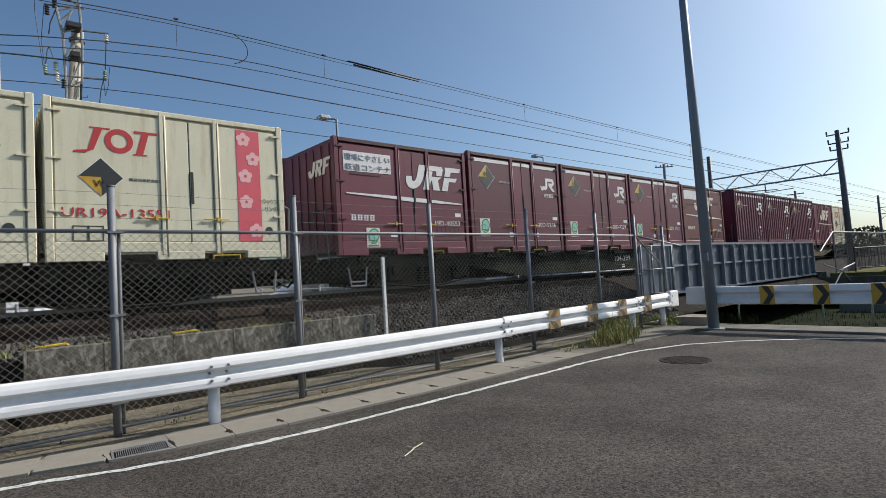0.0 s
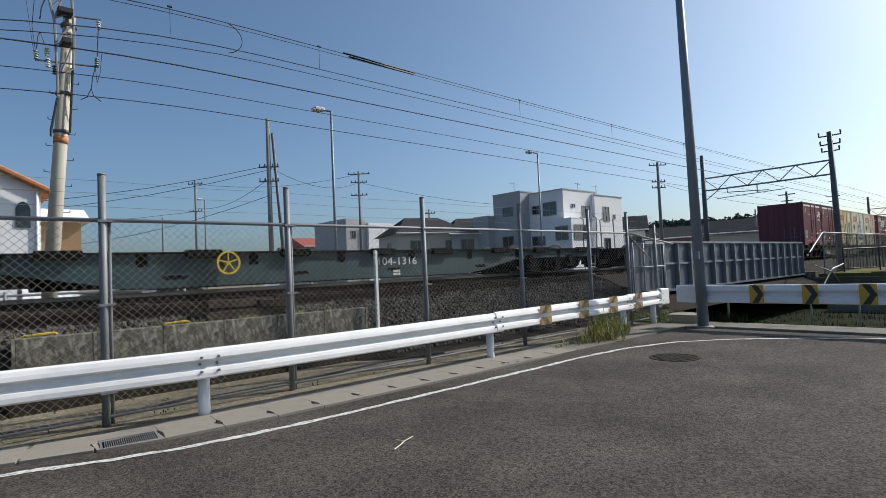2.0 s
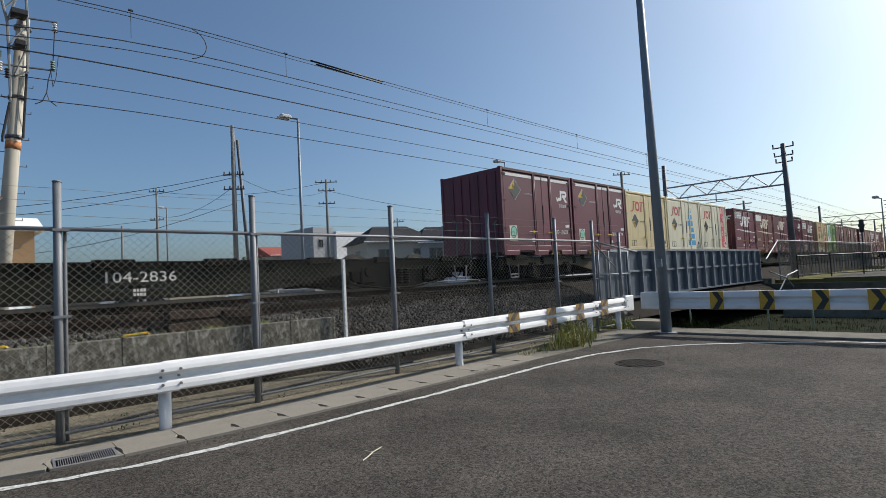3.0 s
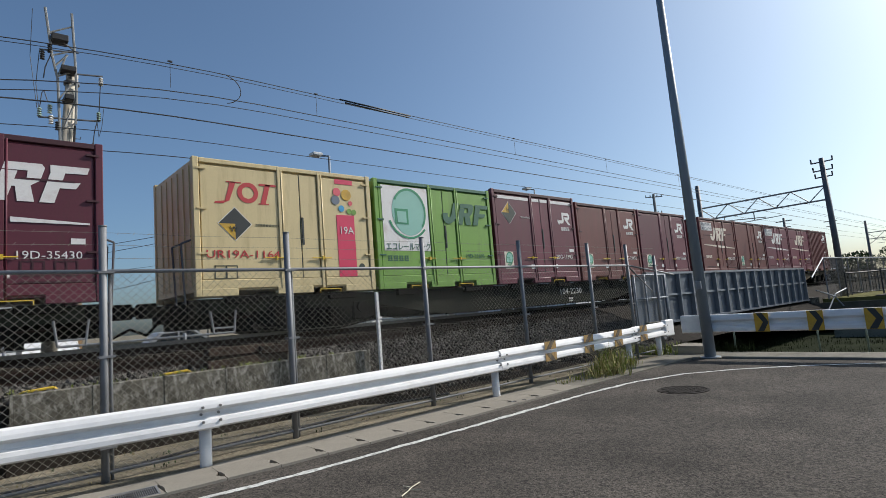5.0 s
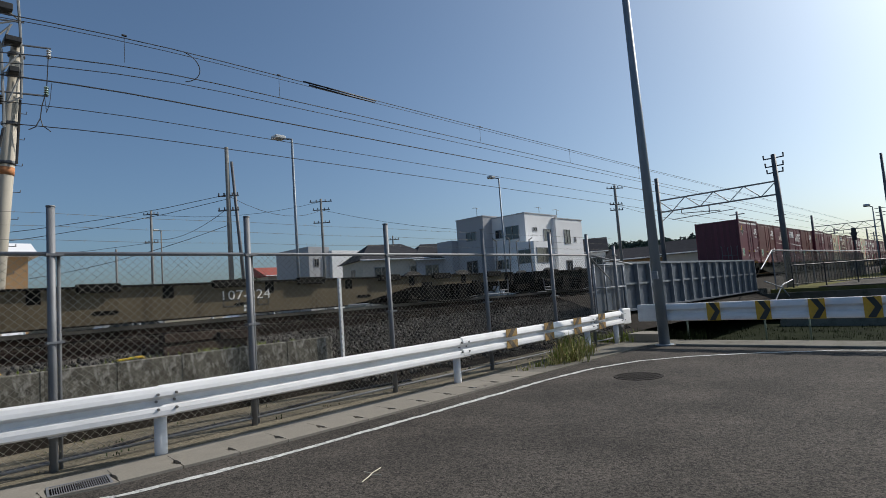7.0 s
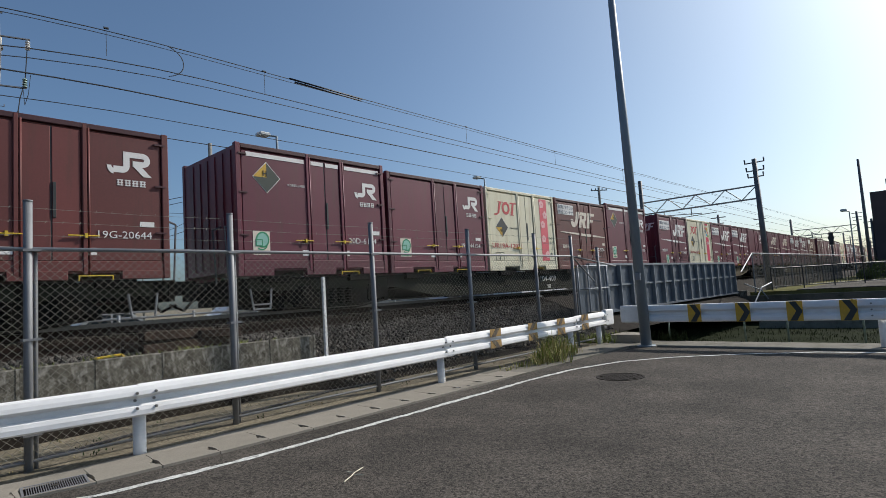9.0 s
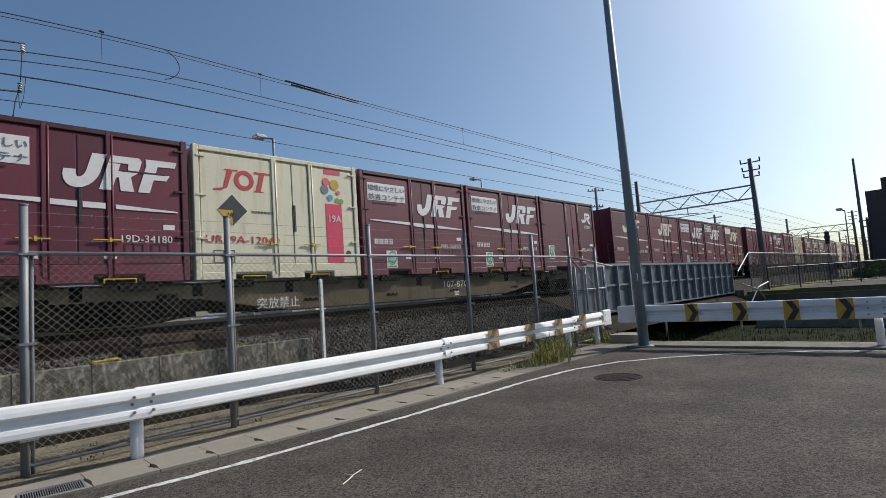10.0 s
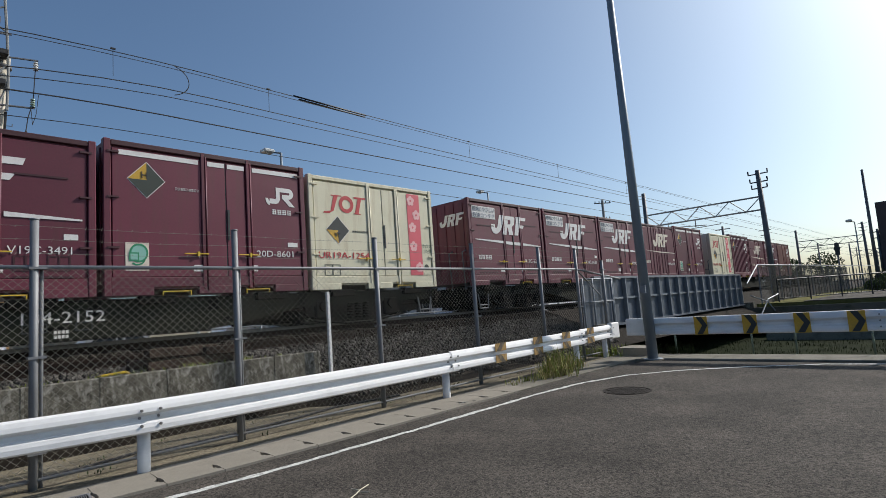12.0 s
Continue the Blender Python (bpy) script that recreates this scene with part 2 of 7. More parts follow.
M["faded_amber"] = material("faded_amber_paint", (0.36, 0.22, 0.07), 0.7, var=0.3, scale=8, fine=50, bump=0, dirt=(0.14, 0.08, 0.04), dirt_amount=0.8, dirt_scale=(5, 5, 5))
M["worn_black"] = material("worn_black_paint", (0.09, 0.07, 0.05), 0.7, var=0.4, scale=8, bump=0, dirt=(0.30, 0.22, 0.12), dirt_amount=0.8, dirt_scale=(5, 5, 5))
M["moss"] = material("moss", (0.042, 0.048, 0.024), 0.95, spec=0.05, var=0.5, scale=1.0, fine=14, bump=0.8, dirt=(0.10, 0.095, 0.07), dirt_amount=0.7)
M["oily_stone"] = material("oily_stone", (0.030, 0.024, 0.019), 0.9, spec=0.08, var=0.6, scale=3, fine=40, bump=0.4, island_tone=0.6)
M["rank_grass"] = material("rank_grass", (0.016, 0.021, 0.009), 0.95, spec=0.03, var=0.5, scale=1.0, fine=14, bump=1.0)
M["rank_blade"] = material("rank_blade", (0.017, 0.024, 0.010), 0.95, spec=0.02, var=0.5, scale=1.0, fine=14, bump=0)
M["iron"] = material("cast_iron", (0.030, 0.026, 0.023), 0.9, spec=0.1, var=0.25, scale=8, bump=0.4)
M["old_concrete"] = material("old_concrete", (0.115, 0.108, 0.09), 0.9, var=0.3, scale=1.0, fine=40, bump=0.4, dirt=(0.035, 0.04, 0.02), dirt_amount=0.9)
M["ledge_concrete"] = material("ledge_concrete", (0.20, 0.20, 0.165), 0.9, var=0.25, scale=0.8, fine=30, bump=0.3, dirt=(0.07, 0.075, 0.04), dirt_amount=0.8)
M["brick_dark"] = material("brick_dark", (0.085, 0.07, 0.072), 0.85, var=0.2, scale=0.8, fine=12)
M["water"] = material("water", (0.03, 0.045, 0.03), 0.08, var=0.2, scale=1, fine=6, bump=0.15)
M["black_steel"] = material("black_steel", (0.030, 0.031, 0.033), 0.7, metal=0.2, var=0.25, scale=6)
M["glass_green"] = material("green_glass_insulator", (0.30, 0.42, 0.36), 0.25, var=0.06, bump=0)
M["steel_bare"] = material("wheel_steel", (0.05, 0.045, 0.04), 0.7, metal=0.3, var=0.2)


# ---- mesh helpers ----
def part(name, bm, mat, parent=None, label=""):
    """Links a bmesh as one mesh object under a thing or a part."""
    me = bpy.data.meshes.new(name)
    bm.normal_update()
    bm.to_mesh(me)
    bm.free()
    for mm in (mat if isinstance(mat, (list, tuple)) else [mat]):
        me.materials.append(M[mm] if isinstance(mm, str) else mm)
    ob = new(name, me)
    if parent:
        ob.parent = parent
    if label:
        tagged(ob, label)
    return ob


def thing(name, at, label, category, group="", kind="", turn=0):
    e = new(name)
    e.empty_display_size = 0.1
    e.matrix_world = pose(*at, 0, 0, turn)
    return tagged(e, label, category, group, kind)


def B():
    return bmesh.new()


def box(bm, x0, x1, y0, y1, z0, z1, mi=0, bev=0.0):
    m = Matrix.LocRotScale(((x0 + x1) / 2, (y0 + y1) / 2, (z0 + z1) / 2), None, (abs(x1 - x0), abs(y1 - y0), abs(z1 - z0)))
    r = bmesh.ops.create_cube(bm, size=1, matrix=m)
    faces = {f for v in r["verts"] for f in v.link_faces}
    for f in faces:
        f.material_index = mi
    if bev:
        edges = {e for v in r["verts"] for e in v.link_edges}
        bmesh.ops.bevel(bm, geom=list(edges), offset=bev, segments=1, affect="EDGES")
    return bm


def rod(bm, p, q, r0, r1=None, seg=10, caps=True, mi=0):
    """A round or prism bar from p to q."""
    r1 = r0 if r1 is None else r1
    p, q = Vector(p), Vector(q)
    d = q - p
    if d.length < 1e-6:
        return bm
    rot = d.to_track_quat("Z", "Y").to_matrix()
    ra, rb = [], []
    for i in range(seg):
        a = 2 * math.pi * (i + 0.5) / seg
        v = rot @ Vector((math.cos(a), math.sin(a), 0))
        ra.append(bm.verts.new(p + v * r0))
        rb.append(bm.verts.new(q + v * r1))
    for i in range(seg):
        f = bm.faces.new((ra[i], ra[(i + 1) % seg], rb[(i + 1) % seg], rb[i]))
        f.material_index, f.smooth = mi, seg > 6
    if caps:
        bm.faces.new(ra[::-1]).material_index = mi
        bm.faces.new(rb).material_index = mi
    return bm


def tube(bm, pts, r, seg=6, mi=0):
    """A bent bar through points."""
    for a, b in zip(pts[:-1], pts[1:]):
        rod(bm, a, b, r, r, seg, True, mi)
    return bm


def plate(bm, pts, y, t=0.004, mi=0):
    """A thin slab cut to an outline in x and z, its front at y, its back at y + t."""
    if sum(a[0] * b[1] - b[0] * a[1] for a, b in zip(pts, pts[1:] + pts[:1])) < 0:
        pts = pts[::-1]
    fr = [bm.verts.new((x, y, z)) for x, z in pts]
    bk = [bm.verts.new((x, y + t, z)) for x, z in pts]
    bm.faces.new(fr).material_index = mi
    for i in range(len(pts)):
        j = (i + 1) % len(pts)
        bm.faces.new((fr[i], bk[i], bk[j], fr[j])).material_index = mi
    return bm


def slab(bm, x0, x1, z0, z1, y, t=0.004, mi=0, slant=0.0):
    return plate(bm, [(x0, z0), (x1, z0), (x1 + slant, z1), (x0 + slant, z1)], y, t, mi)


def disc(bm, cx, cz, r, y, t=0.004, mi=0, seg=20, r2=None):
    r2 = r2 or r
    return plate(bm, [(cx + r * math.cos(2 * math.pi * i / seg), cz + r2 * math.sin(2 * math.pi * i / seg)) for i in range(seg)], y, t, mi)


def ring(bm, cx, cz, ro, ri, y, t=0.004, mi=0, a0=0.0, a1=360.0, seg=24, sz=1.0):
    n = max(2, int(seg * abs(a1 - a0) / 360))
    for i in range(n):
        a, b = radians(a0 + (a1 - a0) * i / n), radians(a0 + (a1 - a0) * (i + 1) / n)
        plate(bm, [(cx + ro * math.cos(a), cz + sz * ro * math.sin(a)), (cx + ro * math.cos(b), cz + sz * ro * math.sin(b)),
                   (cx + ri * math.cos(b), cz + sz * ri * math.sin(b)), (cx + ri * math.cos(a), cz + sz * ri * math.sin(a))], y, t, mi)
    return bm


def sheet(name, verts, faces, mat, parent=None):
    me = bpy.data.meshes.new(name)
    me.from_pydata(verts, [], faces)
    me.update()
    me.materials.append(M[mat])
    ob = new(name, me)
    if parent:
        ob.parent = parent
    return ob


_texts = {}


def text_mesh(body, size):
    """Lettering with the built-in font, upright, facing -y."""
    key = (body, size)
    if key not in _texts:
        cu = bpy.data.curves.new("lettering", "FONT")
        cu.body, cu.size, cu.extrude, cu.resolution_u = body, size, 0.002, 2
        ob = new("lettering", cu)
        dg = bpy.context.evaluated_depsgraph_get()
        me = bpy.data.meshes.new_from_object(ob.evaluated_get(dg))
        bpy.data.objects.remove(ob)
        me.transform(Matrix.Rotation(radians(90), 4, "X"))
        _texts[key] = me
    return _texts[key]


def lettering(body, size, at, mat, parent, width=None, spin=0.0):
    me = text_mesh(body, size)
    if not me.materials:
        me.materials.append(M[mat])
    ob = new("lettering", me)
    xs = [v.co.x for v in me.vertices] or [0, 1]
    w = max(xs) - min(xs)
    s = (width / w) if width else 1.0
    ob.matrix_basis = Matrix.Translation(at) @ Matrix.Rotation(radians(spin), 4, "Y") @ Matrix.Diagonal((s, 1, 1, 1))
    ob.parent = parent
    return ob


# ---- the large structure ----
RAIL_Z, WAGON_Z, TRACK_Y, FACE_Y = 1.28, 1.0, 11.07, 9.845
DECK_Z = 2.0

# ground: one sheet to the horizon, with the canal cut out of it
CANAL_X0, CANAL_X1 = 13.2, 30.5
bm = B()
for x0, x1 in ((-1500, CANAL_X0), (CANAL_X1, 2500)):
    box(bm, x0, x1, -1500, 2500, -3.0, -0.06)
box(bm, CANAL_X0, CANAL_X1, -1500, 2500, -3.0, -2.2)
bank_z = -1.0
tagged(part("ground", bm, "soil"), "dry sandy soil ground with sparse weeds", "ground", kind="structure")

# road surface, bounded by the white line that bends away beside the canal
EDGE = [(-14, 7.6), (-6, 6.9), (-2, 6.2), (0.4, 5.58), (0.9, 5.38), (1.5, 5.19), (2.6, 5.08), (4, 5.05), (6, 5.05), (7.4, 5.05), (8.6, 4.95), (9.6, 4.6),
        (10.4, 3.95), (11.0, 3.1), (11.6, 1.9), (11.8, 0.4), (11.8, -30)]
ROAD = [(-14, 7.9), (-6, 7.2), (-2, 6.5), (0.4, 5.86), (0.9, 5.70), (1.5, 5.58), (2.6, 5.5), (4, 5.47), (6, 5.47), (8, 5.47), (9.4, 5.47), (10.8, 5.4), (11.86, 5.3), (11.86, 1.9), (11.86, 0.4), (11.86, -30)]
verts = [(x, y, 0.0) for x, y in ROAD] + [(-60, -30, 0.0), (-60, 7.5, 0.0)]
sheet("road", verts, [tuple(range(len(verts)))[::-1]], "asphalt")
tagged(bpy.data.objects["road"], "worn grey asphalt road surface", "road", kind="structure")


def strip(name, pts, w0, w1, z, mat, label, category, jag=0.0):
    """A flat band that follows a line of points, from w0 to w1 metres to its left."""
    fine = []
    for (ax, ay), (bx, by) in zip(pts[:-1], pts[1:]):
        n = max(1, int(math.hypot(bx - ax, by - ay) / 0.12)) if jag else 3
        fine += [(ax + (bx - ax) * i / n, ay + (by - ay) * i / n) for i in range(n)]
    fine.append(pts[-1])
    vs = []
    for i, (x, y) in enumerate(fine):
        a, b = fine[max(i - 1, 0)], fine[min(i + 1, len(fine) - 1)]
        d = Vector((b[0] - a[0], b[1] - a[1])).normalized()
        nx, ny = -d.y, d.x
        j0, j1 = random.uniform(-jag, jag), random.uniform(-jag, jag)
        vs += [(x + nx * (w0 + j0), y + ny * (w0 + j0), z), (x + nx * (w1 + j1), y + ny * (w1 + j1), z)]
    fs = [(2 * i, 2 * i + 2, 2 * i + 3, 2 * i + 1) for i in range(len(fine) - 1)]
    return tagged(sheet(name, vs, fs, mat), label, category, kind="structure")


strip("road_marking", EDGE, -0.042, 0.042, 0.005, "line_paint", "worn white painted edge line on the asphalt", "road marking", jag=0.017)

# verge behind the guardrail, ballast bed, raised track bed
bm = B()
box(bm, -60, 12.0, 6.25, 8.0, -0.3, 0.015)
tagged(part("verge", bm, "soil"), "strip of dry soil behind the guardrail", "verge", kind="structure")
prof = [(7.9, 0.0), (8.14, 0.76), (9.45, 0.92), (9.9, 1.07), (12.3, 1.07), (15.0, 0.98), (15.6, 0.0)]
open_slope = [(7.3, 0.0), (8.35, 0.50), (9.45, 0.94), (9.9, 1.07), (12.3, 1.07), (15.0, 0.98), (15.6, 0.0)]
vs, fs = [], []
xs = [-80 + 0.5 * i for i in range(191)] + [30.5 + 3 * i for i in range(160)]
for x in xs:
    for y, z in (prof if 0.3 < x < 5.5 else open_slope):
        vs.append((x, y, z + (0.03 * noise.noise((x * 2, y * 3, 0)) if 0.05 < z < 1.2 else 0)))
npf = len(prof)
for i in range(len(xs) - 1):
    if 15.4 <= xs[i] < 30.5:
        continue
    for j in range(npf - 1):
        a = i * npf + j
        fs.append((a, a + npf, a + npf + 1, a + 1))
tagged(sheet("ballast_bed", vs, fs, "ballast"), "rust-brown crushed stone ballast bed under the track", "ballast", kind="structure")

# loose ballast stones over the near slope: three stone shapes strewn in one mesh
def stone_shape(seed):
    rng = random.Random(seed)
    bm = B()
    bmesh.ops.create_icosphere(bm, subdivisions=1, radius=1)
    for v in bm.verts:
        v.co *= rng.uniform(0.7, 1.2)
    d = ([v.co.copy() for v in bm.verts], [[v.index for v in f.verts] for f in bm.faces])
    bm.free()
    return d


shapes = []
for s in range(4):
    bmt = stone_shape(s)
    shapes.append((np.array([tuple(c) for c in bmt[0]]), np.array(bmt[1])))


def bed_height(y, x=3.0):
    p = prof if 0.3 < x < 5.5 else open_slope
    for (y0, z0), (y1, z1) in zip(p[:-1], p[1:]):
        if y0 <= y <= y1:
            return z0 + (z1 - z0) * (y - y0) / (y1 - y0)
    return 0.0


def strew(name, count, xr, yr, size, mat, label, zf):
    rng = random.Random(7)
    vs, fs, off = [], [], 0
    for _ in range(count):
        x, y = rng.uniform(*xr), rng.uniform(*yr)
        if y < (8.16 if 0.3 < x < 5.5 else 7.45) or y > 10.42:
            continue
        pv, pf = shapes[rng.randrange(4)]
        r = rng.uniform(*size)
        q = np.array(Euler((rng.uniform(0, 6), rng.uniform(0, 6), rng.uniform(0, 6))).to_matrix())
        vs.append((pv * (r, r * rng.uniform(0.6, 1), r * 0.7)) @ q.T + (x, y, zf(y, x) + r * 0.25))
        fs.append(pf + off)
        off += len(pv)
    ob = sheet(name, np.concatenate(vs).tolist(), np.concatenate(fs).tolist(), mat)
    return tagged(ob, label, "ballast stones", kind="stuff")


strew("ballast_stones", 13000, (-1.5, 15.3), (7.5, 9.45), (0.025, 0.05), "stone", "loose grey-brown crushed ballast stones on the slope", bed_height)
# a second strewing in a darker stone colour, next to the rail
strew("ballast_stones", 7000, (-1.5, 15.3), (9.35, 10.42), (0.025, 0.045), "oily_stone", "dark ballast stones beside the rail", bed_height)

# canal: concrete walls, floor water, kerb
bm = B()
box(bm, CANAL_X0 - 0.25, CANAL_X0, -60, 40, -2.6, -0.02)
box(bm, CANAL_X1, CANAL_X1 + 0.3, -60, 40, -2.6, 0.35)
tagged(part("canal_wall", bm, "old_concrete"), "stained concrete canal side walls", "canal wall", kind="structure")
bm = B()
for x0, x1, z0, z1 in ((28.6, CANAL_X1 - 0.01, -0.98, -0.1),):
    v = [bm.verts.new(c) for c in ((x0, -60, z0), (x1, -60, z1), (x1, 5.2, z1), (x0, 5.2, z0))]
    bm.faces.new(v)
tagged(part("canal_bank", bm, "moss"), "sloping mossy green canal bank", "canal bank", kind="structure")
bm = B()
box(bm, CANAL_X0, CANAL_X1, -60, 60, -2.19, bank_z)
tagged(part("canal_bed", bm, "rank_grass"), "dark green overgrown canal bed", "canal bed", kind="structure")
bm = B()
box(bm, 11.86, 12.5, -30, 4.85, -0.3, 0.045, bev=0.015)
tagged(part("kerb", bm, "kerb_concrete"), "low pale concrete kerb beside the canal", "kerb", kind="structure")
bm = B()
box(bm, 12.5, CANAL_X0 - 0.25, -30, 6.3, -0.3, 0.02)
box(bm, 7.46, 11.86, 5.47, 6.25, -0.3, 0.018)
box(bm, 11.86, 12.5, 4.86, 6.3, -0.3, 0.018)
tagged(part("pavement", bm, "kerb_concrete"), "pale dusty concrete slab at the canal corner", "pavement", kind="structure")

bm = B()
box(bm, 27.6, 28.6, -60, 6.6, -1.6, -0.66, bev=0.03)
tagged(part("canal_ledge", bm, "ledge_concrete"), "pale weathered concrete ledge along the far canal side", "canal ledge", kind="structure")

# retaining wall with recessed joints
retaining = thing("retaining_wall", (0, 0, 0), "low stained concrete panel retaining wall beside the ballast", "retaining wall", kind="structure")
wall_panel = None
XW = [0.55, 1.35, 2.15, 2.95, 3.75, 4.55, 5.35]
for x in XW[:-1]:
    if wall_panel is None:
        bm = B()
        box(bm, 0.012, 0.788, 7.98, 8.12, -0.05, 0.88, bev=0.01)
        wall_panel = part("panel", bm, "wall_concrete", retaining)
        wall_panel.location.x = x
    else:
        p = new("panel", wall_panel.data)
        p.parent, p.location.x = retaining, x
bm = B()
box(bm, 0.55, 5.35, 8.03, 8.16, -0.05, 0.84)
part("core", bm, "wall_concrete", retaining)
for i, x in enumerate(XW):
    bm = B()
    box(bm, x - 0.018, x + 0.018, 7.975, 8.02, -0.05, 0.885)
    part("post", bm, "wall_concrete", retaining)

# rails and sleepers
def rail(y, label):
    bm = B()
    for x0, x1 in ((-80, 500),):
        box(bm, x0, x1, y - 0.032, y + 0.032, RAIL_Z - 0.05, RAIL_Z, 1)
        box(bm, x0, x1, y - 0.009, y + 0.009, RAIL_Z - 0.14, RAIL_Z - 0.05, 0)
        box(bm, x0, x1, y - 0.065, y + 0.065, RAIL_Z - 0.155, RAIL_Z - 0.14, 0)
    return tagged(part("rail", bm, ["rust", "rail_top"]), label, "rail", kind="structure")


rail(TRACK_Y - 0.55, "rusty steel rail with a polished running surface")
rail(TRACK_Y + 0.55, "rusty steel rail with a polished running surface")
track = thing("sleepers", (0, 0, 0), "dark oily timber sleepers under the rails", "sleepers", kind="structure")
bm = B()
box(bm, -0.12, 0.12, TRACK_Y - 1.05, TRACK_Y + 1.05, 0.80, 1.125, bev=0.02)
sl = part("sleeper", bm, "sleeper", track)
sl.location.x = -6.0
for i in range(1, 110):
    o = new("sleeper", sl.data)
    o.parent, o.location.x = track, -6.0 + 0.6 * i

# spare rails lying on the ballast shoulder
for k, (y, x0, x1) in enumerate(((9.25, -8, 4.6), (9.42, -6, 7.2))):
    bm = B()
    z = bed_height(y) + 0.03
    box(bm, x0, x1, y - 0.03, y + 0.03, z + 0.10, z + 0.14)
    box(bm, x0, x1, y - 0.008, y + 0.008, z + 0.01, z + 0.10)
    box(bm, x0, x1, y - 0.06, y + 0.06, z - 0.01, z + 0.012)
    tagged(part("spare_rail", bm, "rust"), "rusty spare rail lying on the ballast shoulder", "spare rail", "spare rails")

# old sleepers stacked on the shoulder
rng = random.Random(31)
for x0, x1, y, z, turn in ((2.9, 4.2, 8.72, 0.84, 2), (2.75, 3.9, 8.95, 0.86, -3), (3.1, 4.4, 9.12, 0.88, 1), (2.95, 4.0, 8.86, 1.0, 4), (3.75, 4.35, 8.66, 0.97, -9)):
    bm = B()
    box(bm, -(x1 - x0) / 2, (x1 - x0) / 2, -0.1, 0.1, 0.0, 0.14, bev=0.015)
    o = tagged(part("old_sleeper", bm, "old_timber"), "rotten dark timber sleeper stacked on the ballast shoulder", "old sleeper", "stacked old sleepers")
    o.matrix_world = pose((x0 + x1) / 2, y, z, rng.uniform(-4, 4), rng.uniform(-2, 2), turn)

# ---- plate girder bridge over the canal ----
bridge = thing("railway_bridge", (0, 0, 0), "blue-grey painted steel plate girder bridge over the canal", "bridge", kind="structure")
GY = 8.2
bm = B()
box(bm, 15.4, 30.6, GY, GY + 0.03, 0.55, 2.02)
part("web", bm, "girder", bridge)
bm = B()
box(bm, 15.4, 30.6, GY - 0.14, GY + 0.18, 0.50, 0.56)
part("bottom_flange", bm, "girder", bridge)
bm = B()
box(bm, 15.4, 30.6, GY - 0.06, GY + 0.06, 2.0, 2.07)
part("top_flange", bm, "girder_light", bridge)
bm = B()
box(bm, 15.4, 30.6, GY - 0.07, GY - 0.002, 1.33, 1.39)
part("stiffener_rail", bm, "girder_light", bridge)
bm = B()
box(bm, 0, 0.05, GY - 0.13, GY - 0.002, 0.56, 2.0)
rib = part("rib", bm, "girder_light", bridge)
rib.location.x = 15.5
for i in range(1, 17):
    o = new("rib", rib.data)
    o.parent, o.location.x = bridge, 15.5 + 0.93 * i
bm = B()
box(bm, 15.4, 30.6, 9.8, 12.4, 0.30, 0.82)
box(bm, 15.4, 30.6, GY + 0.05, 9.8, 0.62, 0.70)
part("deck", bm, "dark_steel", bridge)
bm = B()
for x in (14.9, 30.6):
    box(bm, x, x + 0.55, 7.7, 14.5, -2.4, 0.62)
part("abutment", bm, "wall_concrete", bridge)


# ---- guardrails ----
WPROF = [(-0.175, -0.030), (-0.168, -0.062), (-0.150, -0.082), (-0.100, -0.080), (-0.058, -0.066), (-0.046, -0.040), (-0.034, -0.012), (0.020, -0.008), (0.040, -0.034), (0.048, -0.064),
         (0.066, -0.080), (0.110, -0.070), (0.155, -0.050), (0.170, -0.030), (0.175, -0.004)]


def beam(bm, pts, z, side=1.0, h=0.31):
    """A W-section beam along points; its ridges bulge to the right of the way."""
    rows = []
    for i, (x, y) in enumerate(pts):
        a, b = pts[max(i - 1, 0)], pts[min(i + 1, len(pts) - 1)]
        d = Vector((b[0] - a[0], b[1] - a[1])).normalized()
        n = Vector((d.y, -d.x)) * side
        out = []
        for dz, o in WPROF:
            out.append(bm.verts.new((x - n.x * o, y - n.y * o, z + dz * h / 0.35)))
        for dz, o in WPROF[::-1]:
            out.append(bm.verts.new((x - n.x * (o + 0.006), y - n.y * (o + 0.006), z + dz * h / 0.35)))
        rows.append(out)
    k = len(rows[0])
    for r0, r1 in zip(rows[:-1], rows[1:]):
        for j in range(k):
            f = bm.faces.new((r0[j], r1[j], r1[(j + 1) % k], r0[(j + 1) % k]))
    bm.faces.new(rows[0])
    bm.faces.new(rows[-1][::-1])
    bmesh.ops.recalc_face_normals(bm, faces=bm.faces)
    return bm


def on_line(pts, x):
    for (ax, ay), (bx, by) in zip(pts[:-1], pts[1:]):
        if ax <= x <= bx:
            return ay + (by - ay) * (x - ax) / (bx - ax)
    return pts[-1][1]


GR = [(-8.0, 7.6), (-5.0, 7.1), (-2.5, 6.74), (-0.8, 6.60), (0.6, 6.42), (1.4, 6.28), (2.3, 6.17), (4, 6.14), (6, 6.16), (8, 6.2), (10, 6.26), (12.0, 6.34), (13.3, 6.42)]
BEAM_Z = 0.572
guard = thing("guardrail", (2.05, 6.2, 0), "white painted steel W-beam guardrail along the gutter", "guardrail")


def local(ob, parent):
    """Hangs a part that was built in world space under a thing that stands elsewhere."""
    ob.parent = parent
    ob.matrix_parent_inverse = parent.matrix_world.inverted()
    return ob


